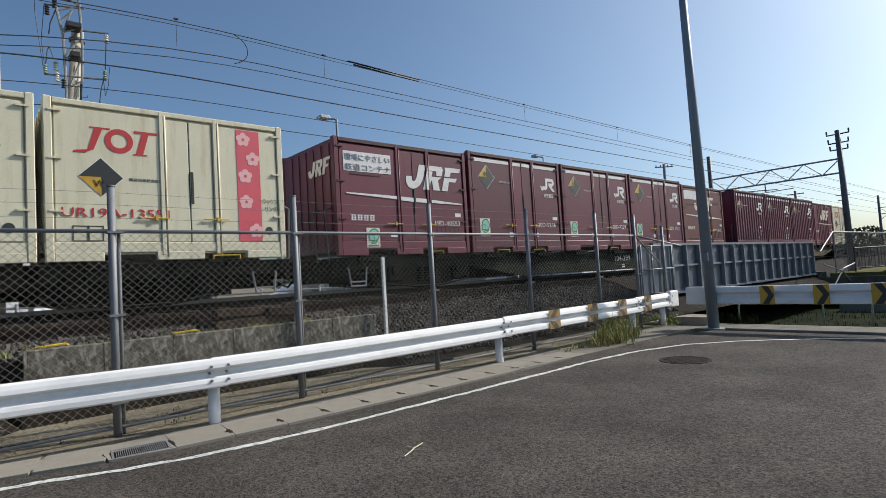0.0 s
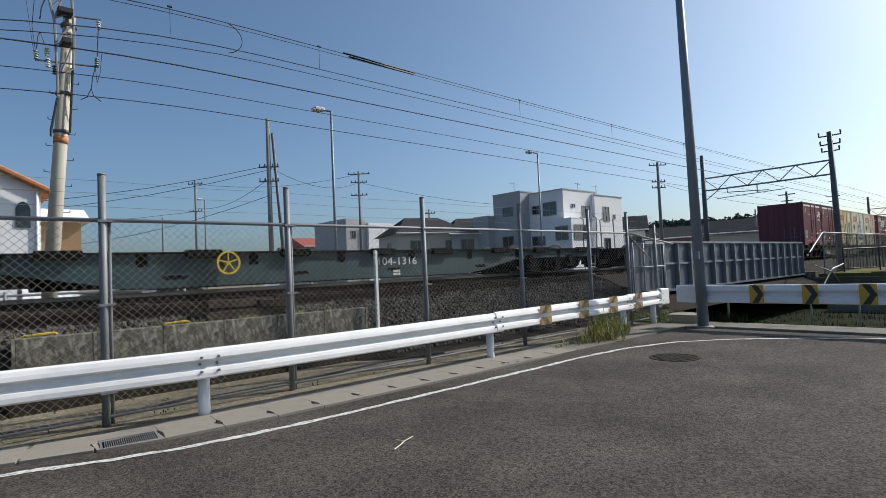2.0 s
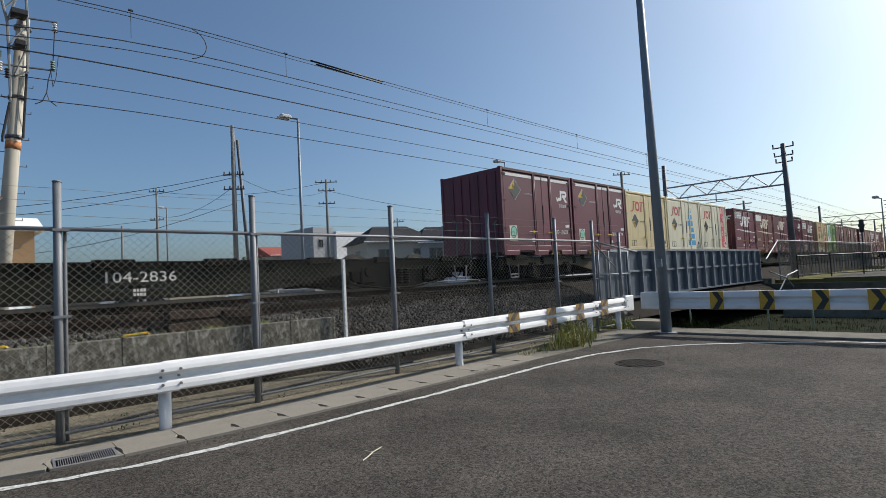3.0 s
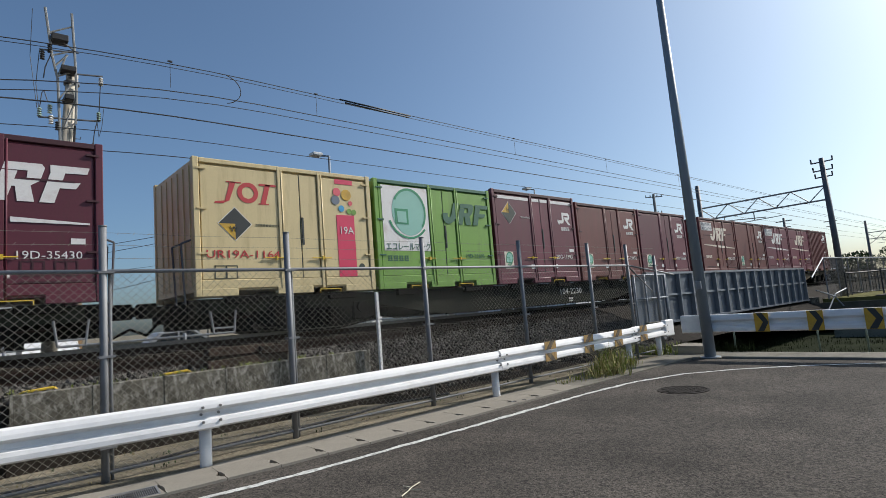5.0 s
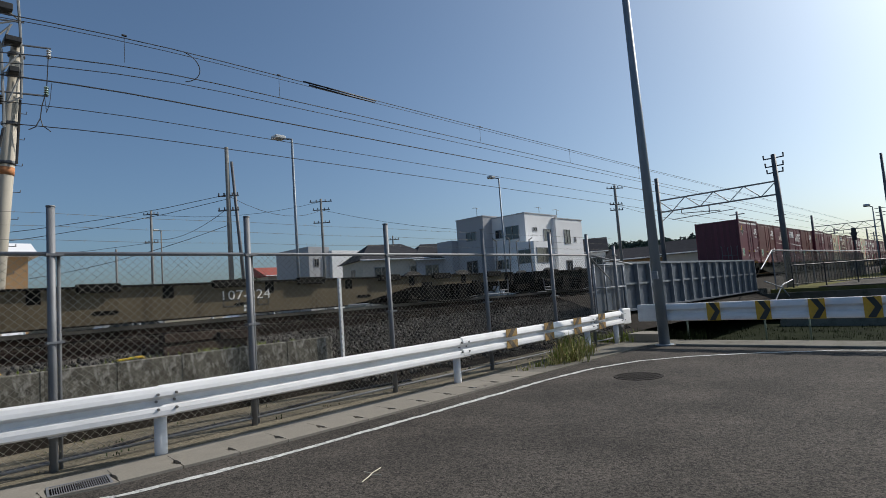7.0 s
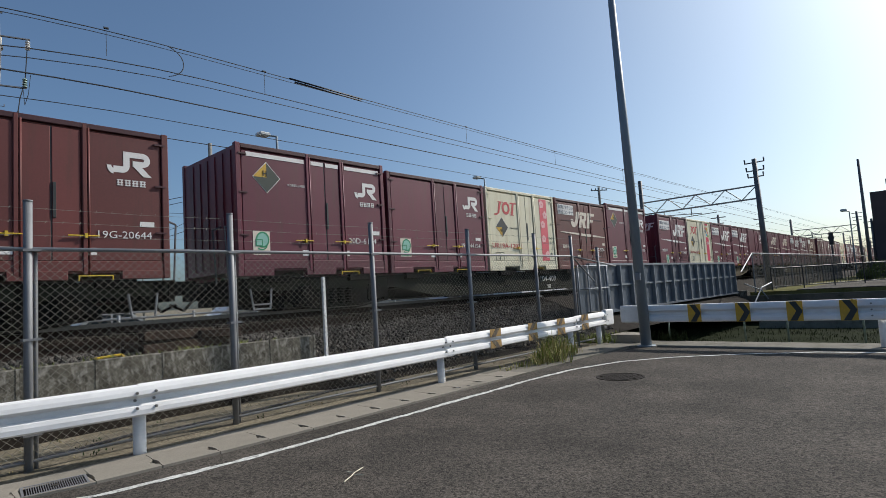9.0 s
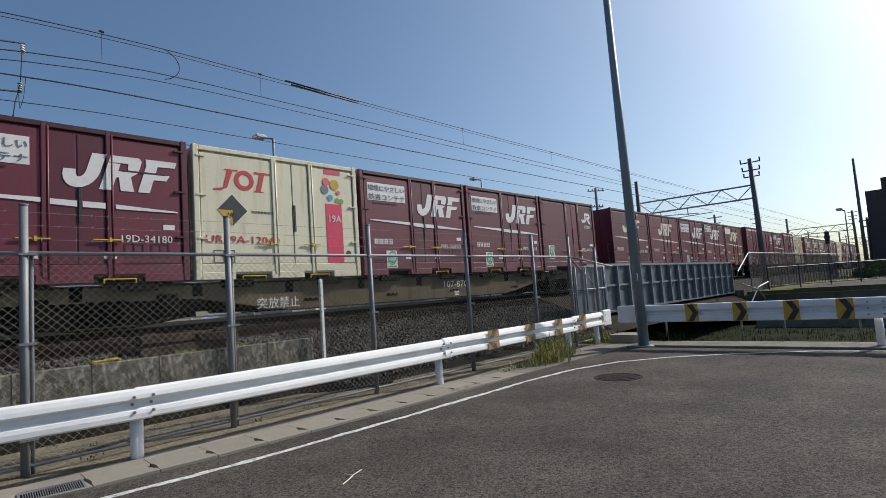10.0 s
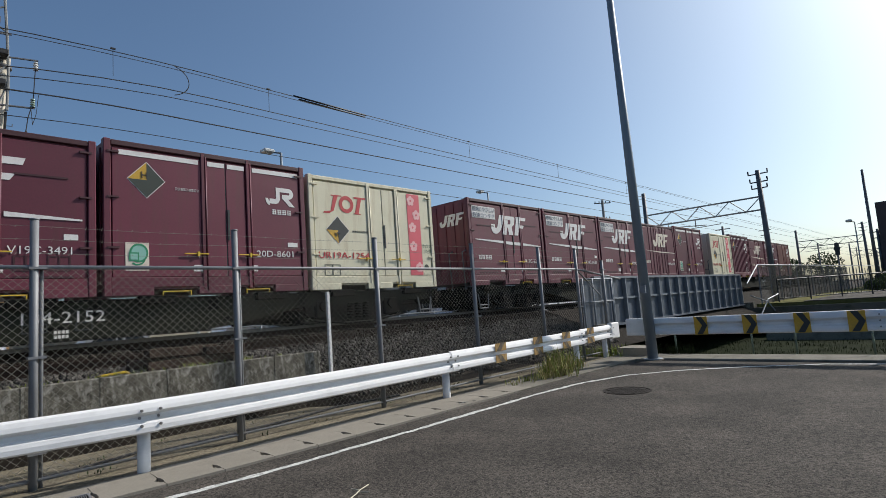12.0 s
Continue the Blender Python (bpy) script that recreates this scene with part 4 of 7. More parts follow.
def decals(c, kind):
    y = FR + 0.014
    if kind in "D":
        for a, b in ((0.06, 0.41), (0.455, 0.54), (0.555, 0.645), (0.69, 0.96)):
            bm = B()
            slab(bm, fx(a), fx(b), fz(0.095), fz(0.062), y)
            part("top_band", bm, "white", c)
        bm = B()
        jr_mark(bm, 0.765, 0.19, 0.62, 0.36, y)
        part("company_mark", bm, "white", c)
        bm = B()
        bars(bm, 0.80, 0.365, 0.44, 0.095, 4, y)
        part("name_bars", bm, "white", c)
        bm = B()
        bars(bm, 0.30, 0.275, 0.42, 0.04, 9, y)
        part("name_bars", bm, "white", c)
        bm = B()
        slab(bm, fx(0.885), fx(0.945), fz(0.655), fz(0.62), y)
        part("data_patch", bm, "white", c)
        for u in (0.36, 0.64):
            bm = B()
            slab(bm, fx(u + 0.02), fx(u + 0.065), fz(0.845), fz(0.80), y)
            part("data_patch", bm, "white", c)
        bm = B()
        diamond(bm, 0.175, 0.245, 0.29 + 0.015, y + 0.003, 9)
        part("sign_border", bm, "white", c)
        bm = B()
        diamond(bm, 0.175, 0.245, 0.29, y, 3)
        part("height_sign", bm, ["grey_green", "amber"], c, "dark diamond sign with an amber quarter")
        lettering("H", 0.16, (fx(0.15), y - 0.006, fz(0.235)), "black", c)
        bm = B()
        eco_mark(bm, 0.085, 0.66, 0.36, y)
        part("eco_sign", bm, ["offwhite", "mark_green", "pale_green"], c, "pale cream sign with a green round mark")
    elif kind in "PL":
        bm = B()
        jr_mark(bm, 0.75, 0.155, 0.64, 0.40, y)
        part("company_mark", bm, "white", c)
        bm = B()
        bars(bm, 0.785, 0.345, 0.46, 0.10, 4, y)
        part("name_bars", bm, "white", c)
        bm = B()
        slab(bm, fx(0.875), fx(0.935), fz(0.655), fz(0.62), y)
        part("data_patch", bm, "white", c)
        for u in (0.36, 0.64):
            bm = B()
            slab(bm, fx(u + 0.02), fx(u + 0.065), fz(0.845), fz(0.80), y)
            part("top_band", bm, "white", c)
        bm = B()
        eco_mark(bm, 0.095, 0.66, 0.36, y)
        part("eco_sign", bm, ["offwhite", "mark_green", "pale_green"], c, "pale cream sign with a green round mark")
    elif kind in "KBNEQ":
        u0, u1, d0, d1 = (0.06, 0.385, 0.115, 0.285) if kind == "E" else (0.05, 0.335, 0.085, 0.225)
        bm, on_post = B(), B()
        if kind == "E":
            jrf_mark(bm, 0.475, 0.165, 1.42, 0.58, FR + 0.012, over=on_post)
        else:
            jrf_mark(bm, 0.255, 0.165, 1.50, 0.58, FR + 0.012, over=on_post)
        part("company_mark", bm, "white" if kind in "KE" else "offwhite", c)
        part("mark_on_post", on_post, "white" if kind in "KE" else "offwhite", c)
        bm = B()
        plate(bm, [(fx(0.07), fz(0.468)), (fx(0.42), fz(0.476)), (fx(0.42), fz(0.505)), (fx(0.07), fz(0.478))], y - 0.006)
        part("stripe", bm, "white" if kind in "KE" else "offwhite", c)
        bm = B()
        plate(bm, [(fx(0.45), fz(0.478)), (fx(0.545), fz(0.482)), (fx(0.545), fz(0.520)), (fx(0.45), fz(0.512))], y - 0.006)
        part("stripe", bm, "white" if kind in "KE" else "offwhite", c)
        bm = B()
        plate(bm, [(fx(0.565), fz(0.482)), (fx(0.65), fz(0.485)), (fx(0.65), fz(0.522)), (fx(0.565), fz(0.520))], y - 0.006)
        part("stripe", bm, "white" if kind in "KE" else "offwhite", c)
        bm = B()
        plate(bm, [(fx(0.69), fz(0.490)), (fx(0.95), fz(0.515)), (fx(0.95), fz(0.525)), (fx(0.69), fz(0.520))], y - 0.006)
        part("stripe", bm, "white" if kind in "KE" else "offwhite", c)
        bm = B()
        bars(bm, 0.095, 0.655, 0.62, 0.12, 4, y)
        part("name_bars", bm, "white" if kind in "KE" else "offwhite", c)
        bm = B()
        slab(bm, fx(0.885), fx(0.935), fz(0.645), fz(0.61), y)
        part("data_patch", bm, "white" if kind in "KE" else "offwhite", c)
        for u in (0.36, 0.64):
            bm = B()
            slab(bm, fx(u + 0.0), fx(u + 0.05), fz(0.845), fz(0.80), y)
            part("data_patch", bm, "white" if kind in "KE" else "offwhite", c)
        if kind in "KBEQ":
            bm = B()
            slab(bm, fx(u0), fx(u1), fz(d1), fz(d0), y)
            part("slogan_board", bm, "white", c, "white painted slogan panel")
        if kind in "KEQ":
            lettering("環境にやさしい", 0.155, (fx(u0 + 0.006), y - 0.006, fz(d0 + 0.42 * (d1 - d0))), "slate", c, width=(u1 - u0) * L - 0.05)
            lettering("鉄道コンテナ", 0.155, (fx(u0 + 0.006), y - 0.006, fz(d0 + 0.92 * (d1 - d0))), "slate", c, width=(u1 - u0) * L - 0.05)
        for u in (0.72, 0.83):
            bm = B()
            for a, b, d0, d1 in ((0, 0.08, 0.745, 0.752), (0, 0.08, 0.83, 0.837), (0, 0.006, 0.745, 0.837), (0.074, 0.08, 0.745, 0.837), (0.037, 0.043, 0.745, 0.837)):
                slab(bm, fx(u + a), fx(u + b), fz(d1), fz(d0), y)
            part("stencil_grid", bm, "maroon_dark", c)
        for a, b, d0 in ((0.10, 0.31, 0.300 if kind in "KBEQ" else 0.245), (0.72, 0.90, 0.255), (0.10, 0.32, 0.845), (0.72, 0.92, 0.865)):
            bm = B()
            slab(bm, fx(a), fx(b), fz(d0 + 0.012), fz(d0), y - 0.004, 0.01)
            part("vent_slot", bm, "maroon_dark", c)
        if kind == "E":
            bm = B()
            eco_mark(bm, 0.19, 0.765, 0.34, y - 0.006)
            part("eco_sign", bm, ["offwhite", "mark_green", "pale_green"], c, "pale cream sign with a green round mark")
        if kind in "KE":
            bm = B()
            jrf_mark(bm, 0.52, 0.16, 0.80, 0.34, 0.0)
            part("end_mark", bm, "white", c).matrix_basis = pose(-HL - 0.006, 0, 0, 0, 0, -90)
    elif kind == "C":
        y2 = FR + 0.008
        s = (L - 0.3) / 12
        for i in range(12):
            a = -HL + 0.15 + i * s
            bm = B()
            slab(bm, a + 0.09, a + s - 0.065, fz(0.10), fz(0.065), y2)
            part("top_band", bm, "white", c)
        bm = B()
        jr_mark(bm, 0.695, 0.185, 0.70, 0.40, y2)
        part("company_mark", bm, "white", c)
        bm = B()
        bars(bm, 0.745, 0.375, 0.40, 0.075, 4, y2)
        part("name_bars", bm, "white", c)
        bm = B()
        bars(bm, 0.27, 0.26, 0.40, 0.035, 9, y2)
        part("name_bars", bm, "white", c)
        bm = B()
        slab(bm, fx(0.745), fx(0.80), fz(0.665), fz(0.63), y2)
        part("data_patch", bm, "white", c)
        bm = B()
        diamond(bm, 0.16, 0.26, 0.26 + 0.015, y2 + 0.003, 9)
        part("sign_border", bm, "white", c)
        bm = B()
        diamond(bm, 0.16, 0.26, 0.26, y2, 3)
        part("height_sign", bm, ["grey_green", "amber"], c, "dark diamond sign with an amber quarter")
    elif kind == "R":
        y2 = FR + 0.008
        bm = B()
        jr_mark(bm, 0.715, 0.10, 0.66, 0.38, y2)
        part("company_mark", bm, "white", c)
        bm = B()
        bars(bm, 0.765, 0.27, 0.40, 0.075, 4, y2)
        part("name_bars", bm, "white", c)
        bm = B()
        slab(bm, fx(0.78), fx(0.83), fz(0.555), fz(0.52), y2)
        part("data_patch", bm, "white", c)
    elif kind == "V":
        bm = B()
        jrf_mark(bm, 0.29, 0.16, 1.46, 0.60, FR - 0.008)
        part("company_mark", bm, "offwhite", c)
        bm = B()
        plate(bm, [(fx(0.04), fz(0.472)), (fx(0.96), fz(0.50)), (fx(0.96), fz(0.51)), (fx(0.45), fz(0.505))], FR - 0.004)
        part("stripe", bm, "offwhite", c)
        bm = B()
        bars(bm, 0.03, 0.65, 0.62, 0.12, 4, y)
        part("name_bars", bm, "offwhite", c)
        bm = B()
        slab(bm, fx(0.885), fx(0.935), fz(0.645), fz(0.61), y)
        part("data_patch", bm, "offwhite", c)
    elif kind in "JFTUY":
        bm = B()
        x, z = fx(0.115), fz(0.16)
        # a red slanted hook, ring and T shape
        plate(bm, [(x + 0.12, z - 0.40), (x + 0.21, z - 0.36), (x + 0.34, z), (x + 0.23, z)], y)
        plate(bm, [(x - 0.06, z - 0.42), (x + 0.10, z - 0.42), (x + 0.16, z - 0.36), (x - 0.05, z - 0.39)], y)
        slab(bm, x + 0.16, x + 0.44, z - 0.022, z, y)
        ring(bm, x + 0.56, z - 0.19, 0.20, 0.115, y, sz=0.98)
        plate(bm, [(x + 0.80, z - 0.38), (x + 0.90, z - 0.38), (x + 1.00, z), (x + 0.90, z)], y)
        slab(bm, x + 0.78, x + 1.12, z - 0.035, z + 0.005, y)
        slab(bm, x + 0.76, x + 0.96, z - 0.395, z - 0.375, y)
        part("company_mark", bm, "red_text", c, "red slanted serif mark")
        bm = B()
        diamond(bm, 0.195, 0.475, 0.30 + 0.015, y + 0.003, 9)
        part("sign_border", bm, "white", c)
        bm = B()
        diamond(bm, 0.195, 0.475, 0.30, y, 2)
        part("height_sign", bm, ["black", "amber"], c, "dark diamond sign with an amber quarter")
        lettering("W", 0.15, (fx(0.168), y - 0.006, fz(0.535)), "black", c)
        bm = B()
        bars(bm, 0.30, 0.47, 0.50, 0.04, 8, y)
        bars(bm, 0.82, 0.875, 0.52, 0.05, 9, y)
        disc(bm, fx(0.915), fz(0.80), 0.075, y)
        for u in (0.09, 0.145):
            for a, b, d0, d1 in ((0, 0.055, 0.78, 0.785), (0, 0.055, 0.87, 0.875), (0, 0.004, 0.78, 0.875), (0.051, 0.055, 0.78, 0.875)):
                slab(bm, fx(u + a), fx(u + b), fz(d1), fz(d0), y)
        part("small_print", bm, "grey_green", c)
        bm = B()
        if kind == "J":
            slab(bm, fx(0.765), fx(0.880), 0.30, fz(0.06), y, mi=0)
            for u, d in ((0.80, 0.13), (0.845, 0.27), (0.805, 0.40), (0.805, 0.59), (0.850, 0.80)):
                for q in range(5):
                    a = radians(72 * q + 18)
                    disc(bm, fx(u) + 0.075 * math.cos(a), fz(d) + 0.075 * math.sin(a), 0.058, y - 0.004, mi=1, seg=10)
                disc(bm, fx(u), fz(d), 0.03, y - 0.007, mi=0, seg=8)
            part("flower_band", bm, ["pink", "pale_pink"], c, "pink vertical band with pale blossoms")
            lettering("ラッシング", 0.12, (fx(0.885), y - 0.002, fz(0.60)), "teal_text", c, width=0.36)
            lettering("リング付", 0.12, (fx(0.895), y - 0.002, fz(0.655)), "teal_text", c, width=0.30)
        elif kind in "FY":
            slab(bm, fx(0.765), fx(0.880), 0.30, fz(0.36), y, mi=0)
            slab(bm, fx(0.765), fx(0.880), fz(0.095), fz(0.055), y, mi=0)
            for u, d, r, mi in ((0.775, 0.165, 0.09, 5), (0.835, 0.185, 0.12, 1), (0.765, 0.235, 0.10, 3), (0.86, 0.255, 0.05, 5), (0.80, 0.305, 0.07, 2), (0.85, 0.325, 0.06, 4), (0.88, 0.33, 0.06, 4)):
                disc(bm, fx(u), fz(d), r, y - 0.004, mi=mi, seg=16)
            part("fruit_band", bm, ["magenta", "amber", "blue", "slate", "green", "pink"], c, "pink band with coloured round fruit")
            lettering("19A", 0.22, (fx(0.775), y - 0.006, fz(0.52)), "white", c)
        elif kind == "T":
            slab(bm, fx(0.765), fx(0.880), 0.30, fz(0.36), y, mi=0)
            slab(bm, fx(0.765), fx(0.880), fz(0.30), fz(0.10), y - 0.002, mi=1)
            part("picture_band", bm, ["slate", "white"], c, "slate band with a pale picture panel")
        else:
            for i in range(6):
                slab(bm, fx(0.60 + 0.03 * (i % 3)), fx(0.82 - 0.02 * i), 0.40 + 0.3 * i, 0.62 + 0.3 * i, y, mi=0)
            part("picture_band", bm, "blue", c, "blue painted picture")
    elif kind == "G":
        bm = B()
        slab(bm, fx(0.055), fx(0.415), fz(0.655), fz(0.055), y)
        part("mark_board", bm, "white", c, "white painted board with a green round mark")
        bm = B()
        cx, cz = fx(0.26), fz(0.29)
        disc(bm, cx, cz, 0.50, y - 0.004, mi=1, seg=28, r2=0.56)
        ring(bm, cx, cz, 0.50, 0.45, y - 0.008, mi=0, a0=-40, a1=150, seg=32, sz=1.12)
        slab(bm, cx - 0.42, cx - 0.04, cz - 0.30, cz + 0.06, y - 0.008, mi=0)
        slab(bm, cx - 0.36, cx - 0.10, cz - 0.26, cz + 0.0, y - 0.012, mi=1)
        ring(bm, cx - 0.02, cz - 0.02, 0.62, 0.57, y - 0.008, mi=0, a0=200, a1=320, seg=28)
        part("round_mark", bm, ["mark_green", "pale_green"], c, "green round mark")
        lettering("エコレールマーク", 0.2, (fx(0.065), y - 0.006, fz(0.645)), "teal_text", c, width=1.28)
        bm = B()
        jrf_mark(bm, 0.52, 0.165, 1.36, 0.54, FR + 0.004)
        part("company_mark", bm, "teal_text", c)
        bm = B()
        bars(bm, 0.075, 0.70, 0.62, 0.12, 4, y)
        part("name_bars", bm, "teal_text", c)


M["pale_green"] = material("pale_green_paint", (0.25, 0.50, 0.42), 0.55, var=0.05, bump=0)
KINDS = {
    "D": ("maroon", "maroon_dark", "maroon steel freight container with white top bands and a diamond sign"),
    "P": ("brown_red", "maroon_dark", "plain reddish-brown steel freight container with a white mark"),
    "K": ("maroon", "maroon_dark", "maroon freight container with a slanted white mark and slogan panel"),
    "E": ("maroon", "maroon_dark", "maroon freight container with a slogan panel and a slanted white mark"),
    "B": ("brown_red", "maroon_dark", "weathered maroon freight container with a blank white panel"),
    "N": ("maroon", "maroon_dark", "maroon freight container with a slanted white mark and stripe"),
    "C": ("maroon", "maroon_dark", "corrugated maroon freight container with a dashed white top band"),
    "R": ("brown_red", "maroon_dark", "corrugated reddish freight container with a white mark"),
    "V": ("maroon", "maroon_dark", "maroon freight container with ribbed middle and a slanted white mark"),
    "J": ("cream", "cream", "cream freight container with a pink blossom band"),
    "F": ("cream", "cream", "cream freight container with a pink band and painted fruit"),
    "T": ("tan", "tan", "tan freight container with a slate band"),
    "U": ("cream", "cream", "cream freight container with a blue painted picture"),
    "Y": ("tan", "tan", "tan freight container with a pink band and painted fruit"),
    "Q": ("brown_red", "maroon_dark", "weathered brown-red freight container with a slanted cream mark and slogan panel"),
    "L": ("maroon", "maroon_dark", "plain maroon steel freight container with a white mark"),
    "G": ("green", "teal_text", "green freight container with a white round-mark board"),
}
PROTO = {}


def container(kind):
    if kind not in PROTO:
        mat, dark, label = KINDS[kind]
        c = thing("freight_container", (0, -400, DECK_Z), label, "freight container", "containers on the train")
        shell(c, mat, dark, ribbed=kind in "CR", mid_ribbed=kind == "V")
        decals(c, kind)
        if kind in "DC":
            c.scale.z = 1.04          # the tall type
        PROTO[kind] = c
    return PROTO[kind]


WL = 20.45           # from coupling to coupling
PITCH = 3.84


def wagon(mat, label, loaded=True):
    w = thing("flat_wagon", (0, -400, WAGON_Z), label, "flat wagon", "wagons of the train")
    HWL = 9.65
    bm = B()
    for s in (-1, 1):
        y = s * 1.065
        pts = [(-HWL, 0.93), (-HWL, 0.72), (-5.6, 0.68), (-4.2, 0.42), (-3.6, 0.36), (3.6, 0.36), (4.2, 0.42), (5.6, 0.68), (HWL, 0.72), (HWL, 0.93)]
        plate(bm, pts, y - 0.02, 0.04)
    part("side_sill", bm, mat, w)
    bm = B()
    for s in (-1, 1):
        plate(bm, [(-3.7, 0.34), (3.7, 0.34), (3.7, 0.365), (-3.7, 0.365)], s * 1.065 - 0.04, 0.08)
        plate(bm, [(-HWL, 0.93), (HWL, 0.93), (HWL, 0.965), (-HWL, 0.965)], s * 1.1 - 0.06, 0.12)
        for x in (-3.4, -1.1, 1.2, 4.0):
            plate(bm, [(x, 0.50), (x + 0.30, 0.50), (x + 0.36, 0.535), (x + 0.30, 0.57), (x, 0.57), (x - 0.06, 0.535)], s * 1.088 - 0.002, 0.004)
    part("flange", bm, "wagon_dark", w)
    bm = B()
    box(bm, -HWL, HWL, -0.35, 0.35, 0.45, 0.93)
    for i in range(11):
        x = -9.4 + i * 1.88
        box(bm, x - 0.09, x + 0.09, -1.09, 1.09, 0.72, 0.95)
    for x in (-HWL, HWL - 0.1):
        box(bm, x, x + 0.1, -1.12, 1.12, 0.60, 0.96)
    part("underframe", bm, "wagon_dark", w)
    # container seats
    bm = B()
    box(bm, -0.3, 0.3, -0.075, 0.075, 0.86, 1.0, bev=0.01)
    again(part("container_seat", bm, "wagon_dark", w), [((i - 2) * PITCH + dx, y, 0) for i in range(5) for dx in (-1.05, 1.05) for y in (-1.125, 1.125)])
    if loaded:
        bm = B()
        slab(bm, -0.24, 0.24, 1.052, 1.068, -1.235, 0.02)
        slab(bm, -0.24, -0.225, 0.99, 1.052, -1.235, 0.02)
        slab(bm, 0.225, 0.24, 0.99, 1.052, -1.235, 0.02)
        again(part("seat_bracket", bm, "yellow", w, "yellow painted seat bracket"), [((i - 2) * PITCH + dx, 0, 0) for i in range(5) for dx in ((-0.75, 0.75) if i % 2 else (0.75,))])
    for s in (-1, 1):
        cx = s * 7.1
        bm = B()
        for sy in (-1, 1):
            y = sy * 0.98
            plate(bm, [(cx - 1.38, 0.72), (cx - 1.34, 0.50), (cx - 1.12, 0.42), (cx - 0.55, 0.31), (cx + 0.55, 0.31), (cx + 1.12, 0.42), (cx + 1.34, 0.50), (cx + 1.38, 0.72), (cx + 0.60, 0.86), (cx - 0.60, 0.86)], y - 0.06, 0.12)
            for dx in (-0.95, 0.95):
                box(bm, cx + dx - 0.20, cx + dx + 0.20, y - 0.12, y + 0.12, 0.40, 0.80, bev=0.03)
                rod(bm, (cx + dx, y + sy * 0.10, 0.66), (cx + dx, y + sy * 0.19, 0.66), 0.115, seg=14)
                for e in (-0.30, 0.30):
                    rod(bm, (cx + dx + e, y, 0.44), (cx + dx + e, y, 0.76), 0.055, seg=8)
            for dx in (-0.22, 0.0, 0.22):
                for q in range(6):
                    rod(bm, (cx + dx, y + sy * 0.07, 0.38 + 0.06 * q), (cx + dx, y + sy * 0.07, 0.415 + 0.06 * q), 0.085, seg=10)
            tube(bm, [(cx - 1.25, y + sy * 0.06, 0.38), (cx - 0.4, y + sy * 0.10, 0.27), (cx + 0.4, y + sy * 0.10, 0.27), (cx + 1.25, y + sy * 0.06, 0.38)], 0.022, 6)
        box(bm, cx - 0.42, cx + 0.42, -1.0, 1.0, 0.36, 0.74)
        box(bm, cx - 0.62, cx + 0.62, -0.94, 0.94, 0.30, 0.46, bev=0.03)
        for dx in (-1.42, 1.42):
            box(bm, cx + dx - 0.06, cx + dx + 0.06, -0.95, 0.95, 0.36, 0.66)
        for dx in (-1.42, -0.48, 0.48, 1.42):
            for sy in (-1, 1):
                box(bm, cx + dx - 0.07, cx + dx + 0.07, sy * 0.46, sy * 0.72, 0.40, 0.92, bev=0.02)
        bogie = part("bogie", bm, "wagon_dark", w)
        for dx in (-0.95, 0.95):
            bm = B()
            for sy in (-1, 1):
                rod(bm, (cx + dx, sy * 0.50, 0.69), (cx + dx, sy * 0.63, 0.69), 0.41, seg=24)
                rod(bm, (cx + dx, sy * 0.63, 0.69), (cx + dx, sy * 0.665, 0.69), 0.33, 0.30, seg=24)
            rod(bm, (cx + dx, -0.8, 0.69), (cx + dx, 0.8, 0.69), 0.07, seg=10)
            part("wheelset", bm, "steel_bare", bogie)
        # end step frame
        bm = B()
        xe = s * (HWL - 0.55)
        tube(bm, [(xe - 0.2, -1.16, 0.75), (xe - 0.15, -1.18, 0.36), (xe + 0.2, -1.18, 0.36), (xe + 0.25, -1.16, 0.75)], 0.018, 6)
        rod(bm, (xe - 0.17, -1.17, 0.45), (xe + 0.22, -1.17, 0.45), 0.016, seg=6)
        part("step", bm, "galv", w, "pale steel foot step")
        bm = B()
        xe = s * (HWL + 0.02)
        for y in (-1.05, -0.55):
            tube(bm, [(xe, y, 0.9), (xe + s * 0.05, y, 1.95), (xe - s * 0.12, y, 2.02)], 0.018, 6)
        rod(bm, (xe + s * 0.03, -1.05, 1.5), (xe + s * 0.03, -0.55, 1.5), 0.014, seg=6)
        part("hand_rail", bm, "dark_steel", w)
        bm = B()
        rod(bm, (s * HWL, 0, 0.85 - 0.0), (s * WL / 2, 0, 0.85), 0.09, seg=8)
        box(bm, s * (WL / 2 - 0.35), s * (WL / 2 - 0.05), -0.14, 0.14, 0.72, 0.99, bev=0.02)
        tube(bm, [(s * HWL, 0.3, 0.75), (s * (HWL + 0.3), 0.32, 0.42), (s * WL / 2, 0.3, 0.55)], 0.025, 6)
        part("coupler", bm, "wagon_dark", w)
    # hand wheel, air tank, pipes
    if mat == "wagon_teal":
        bm = B()
        ring(bm, -2.4, 0.76, 0.21, 0.178, -1.24, 0.03, 0, seg=28)
        for q in range(5):
            a = radians(72 * q + 20)
            rod(bm, (-2.4, -1.225, 0.76), (-2.4 + 0.19 * math.cos(a), -1.225, 0.76 + 0.19 * math.sin(a)), 0.013, seg=6)
        rod(bm, (-2.4, -1.23, 0.76), (-2.4, -1.08, 0.76), 0.04, seg=8)
        part("hand_wheel", bm, "yellow", w, "yellow brake hand wheel")
    bm = B()
    rod(bm, (-5.2, -0.6, 0.55), (-4.2, -0.6, 0.55), 0.16, seg=14)
    part("air_tank", bm, "wagon_dark", w)
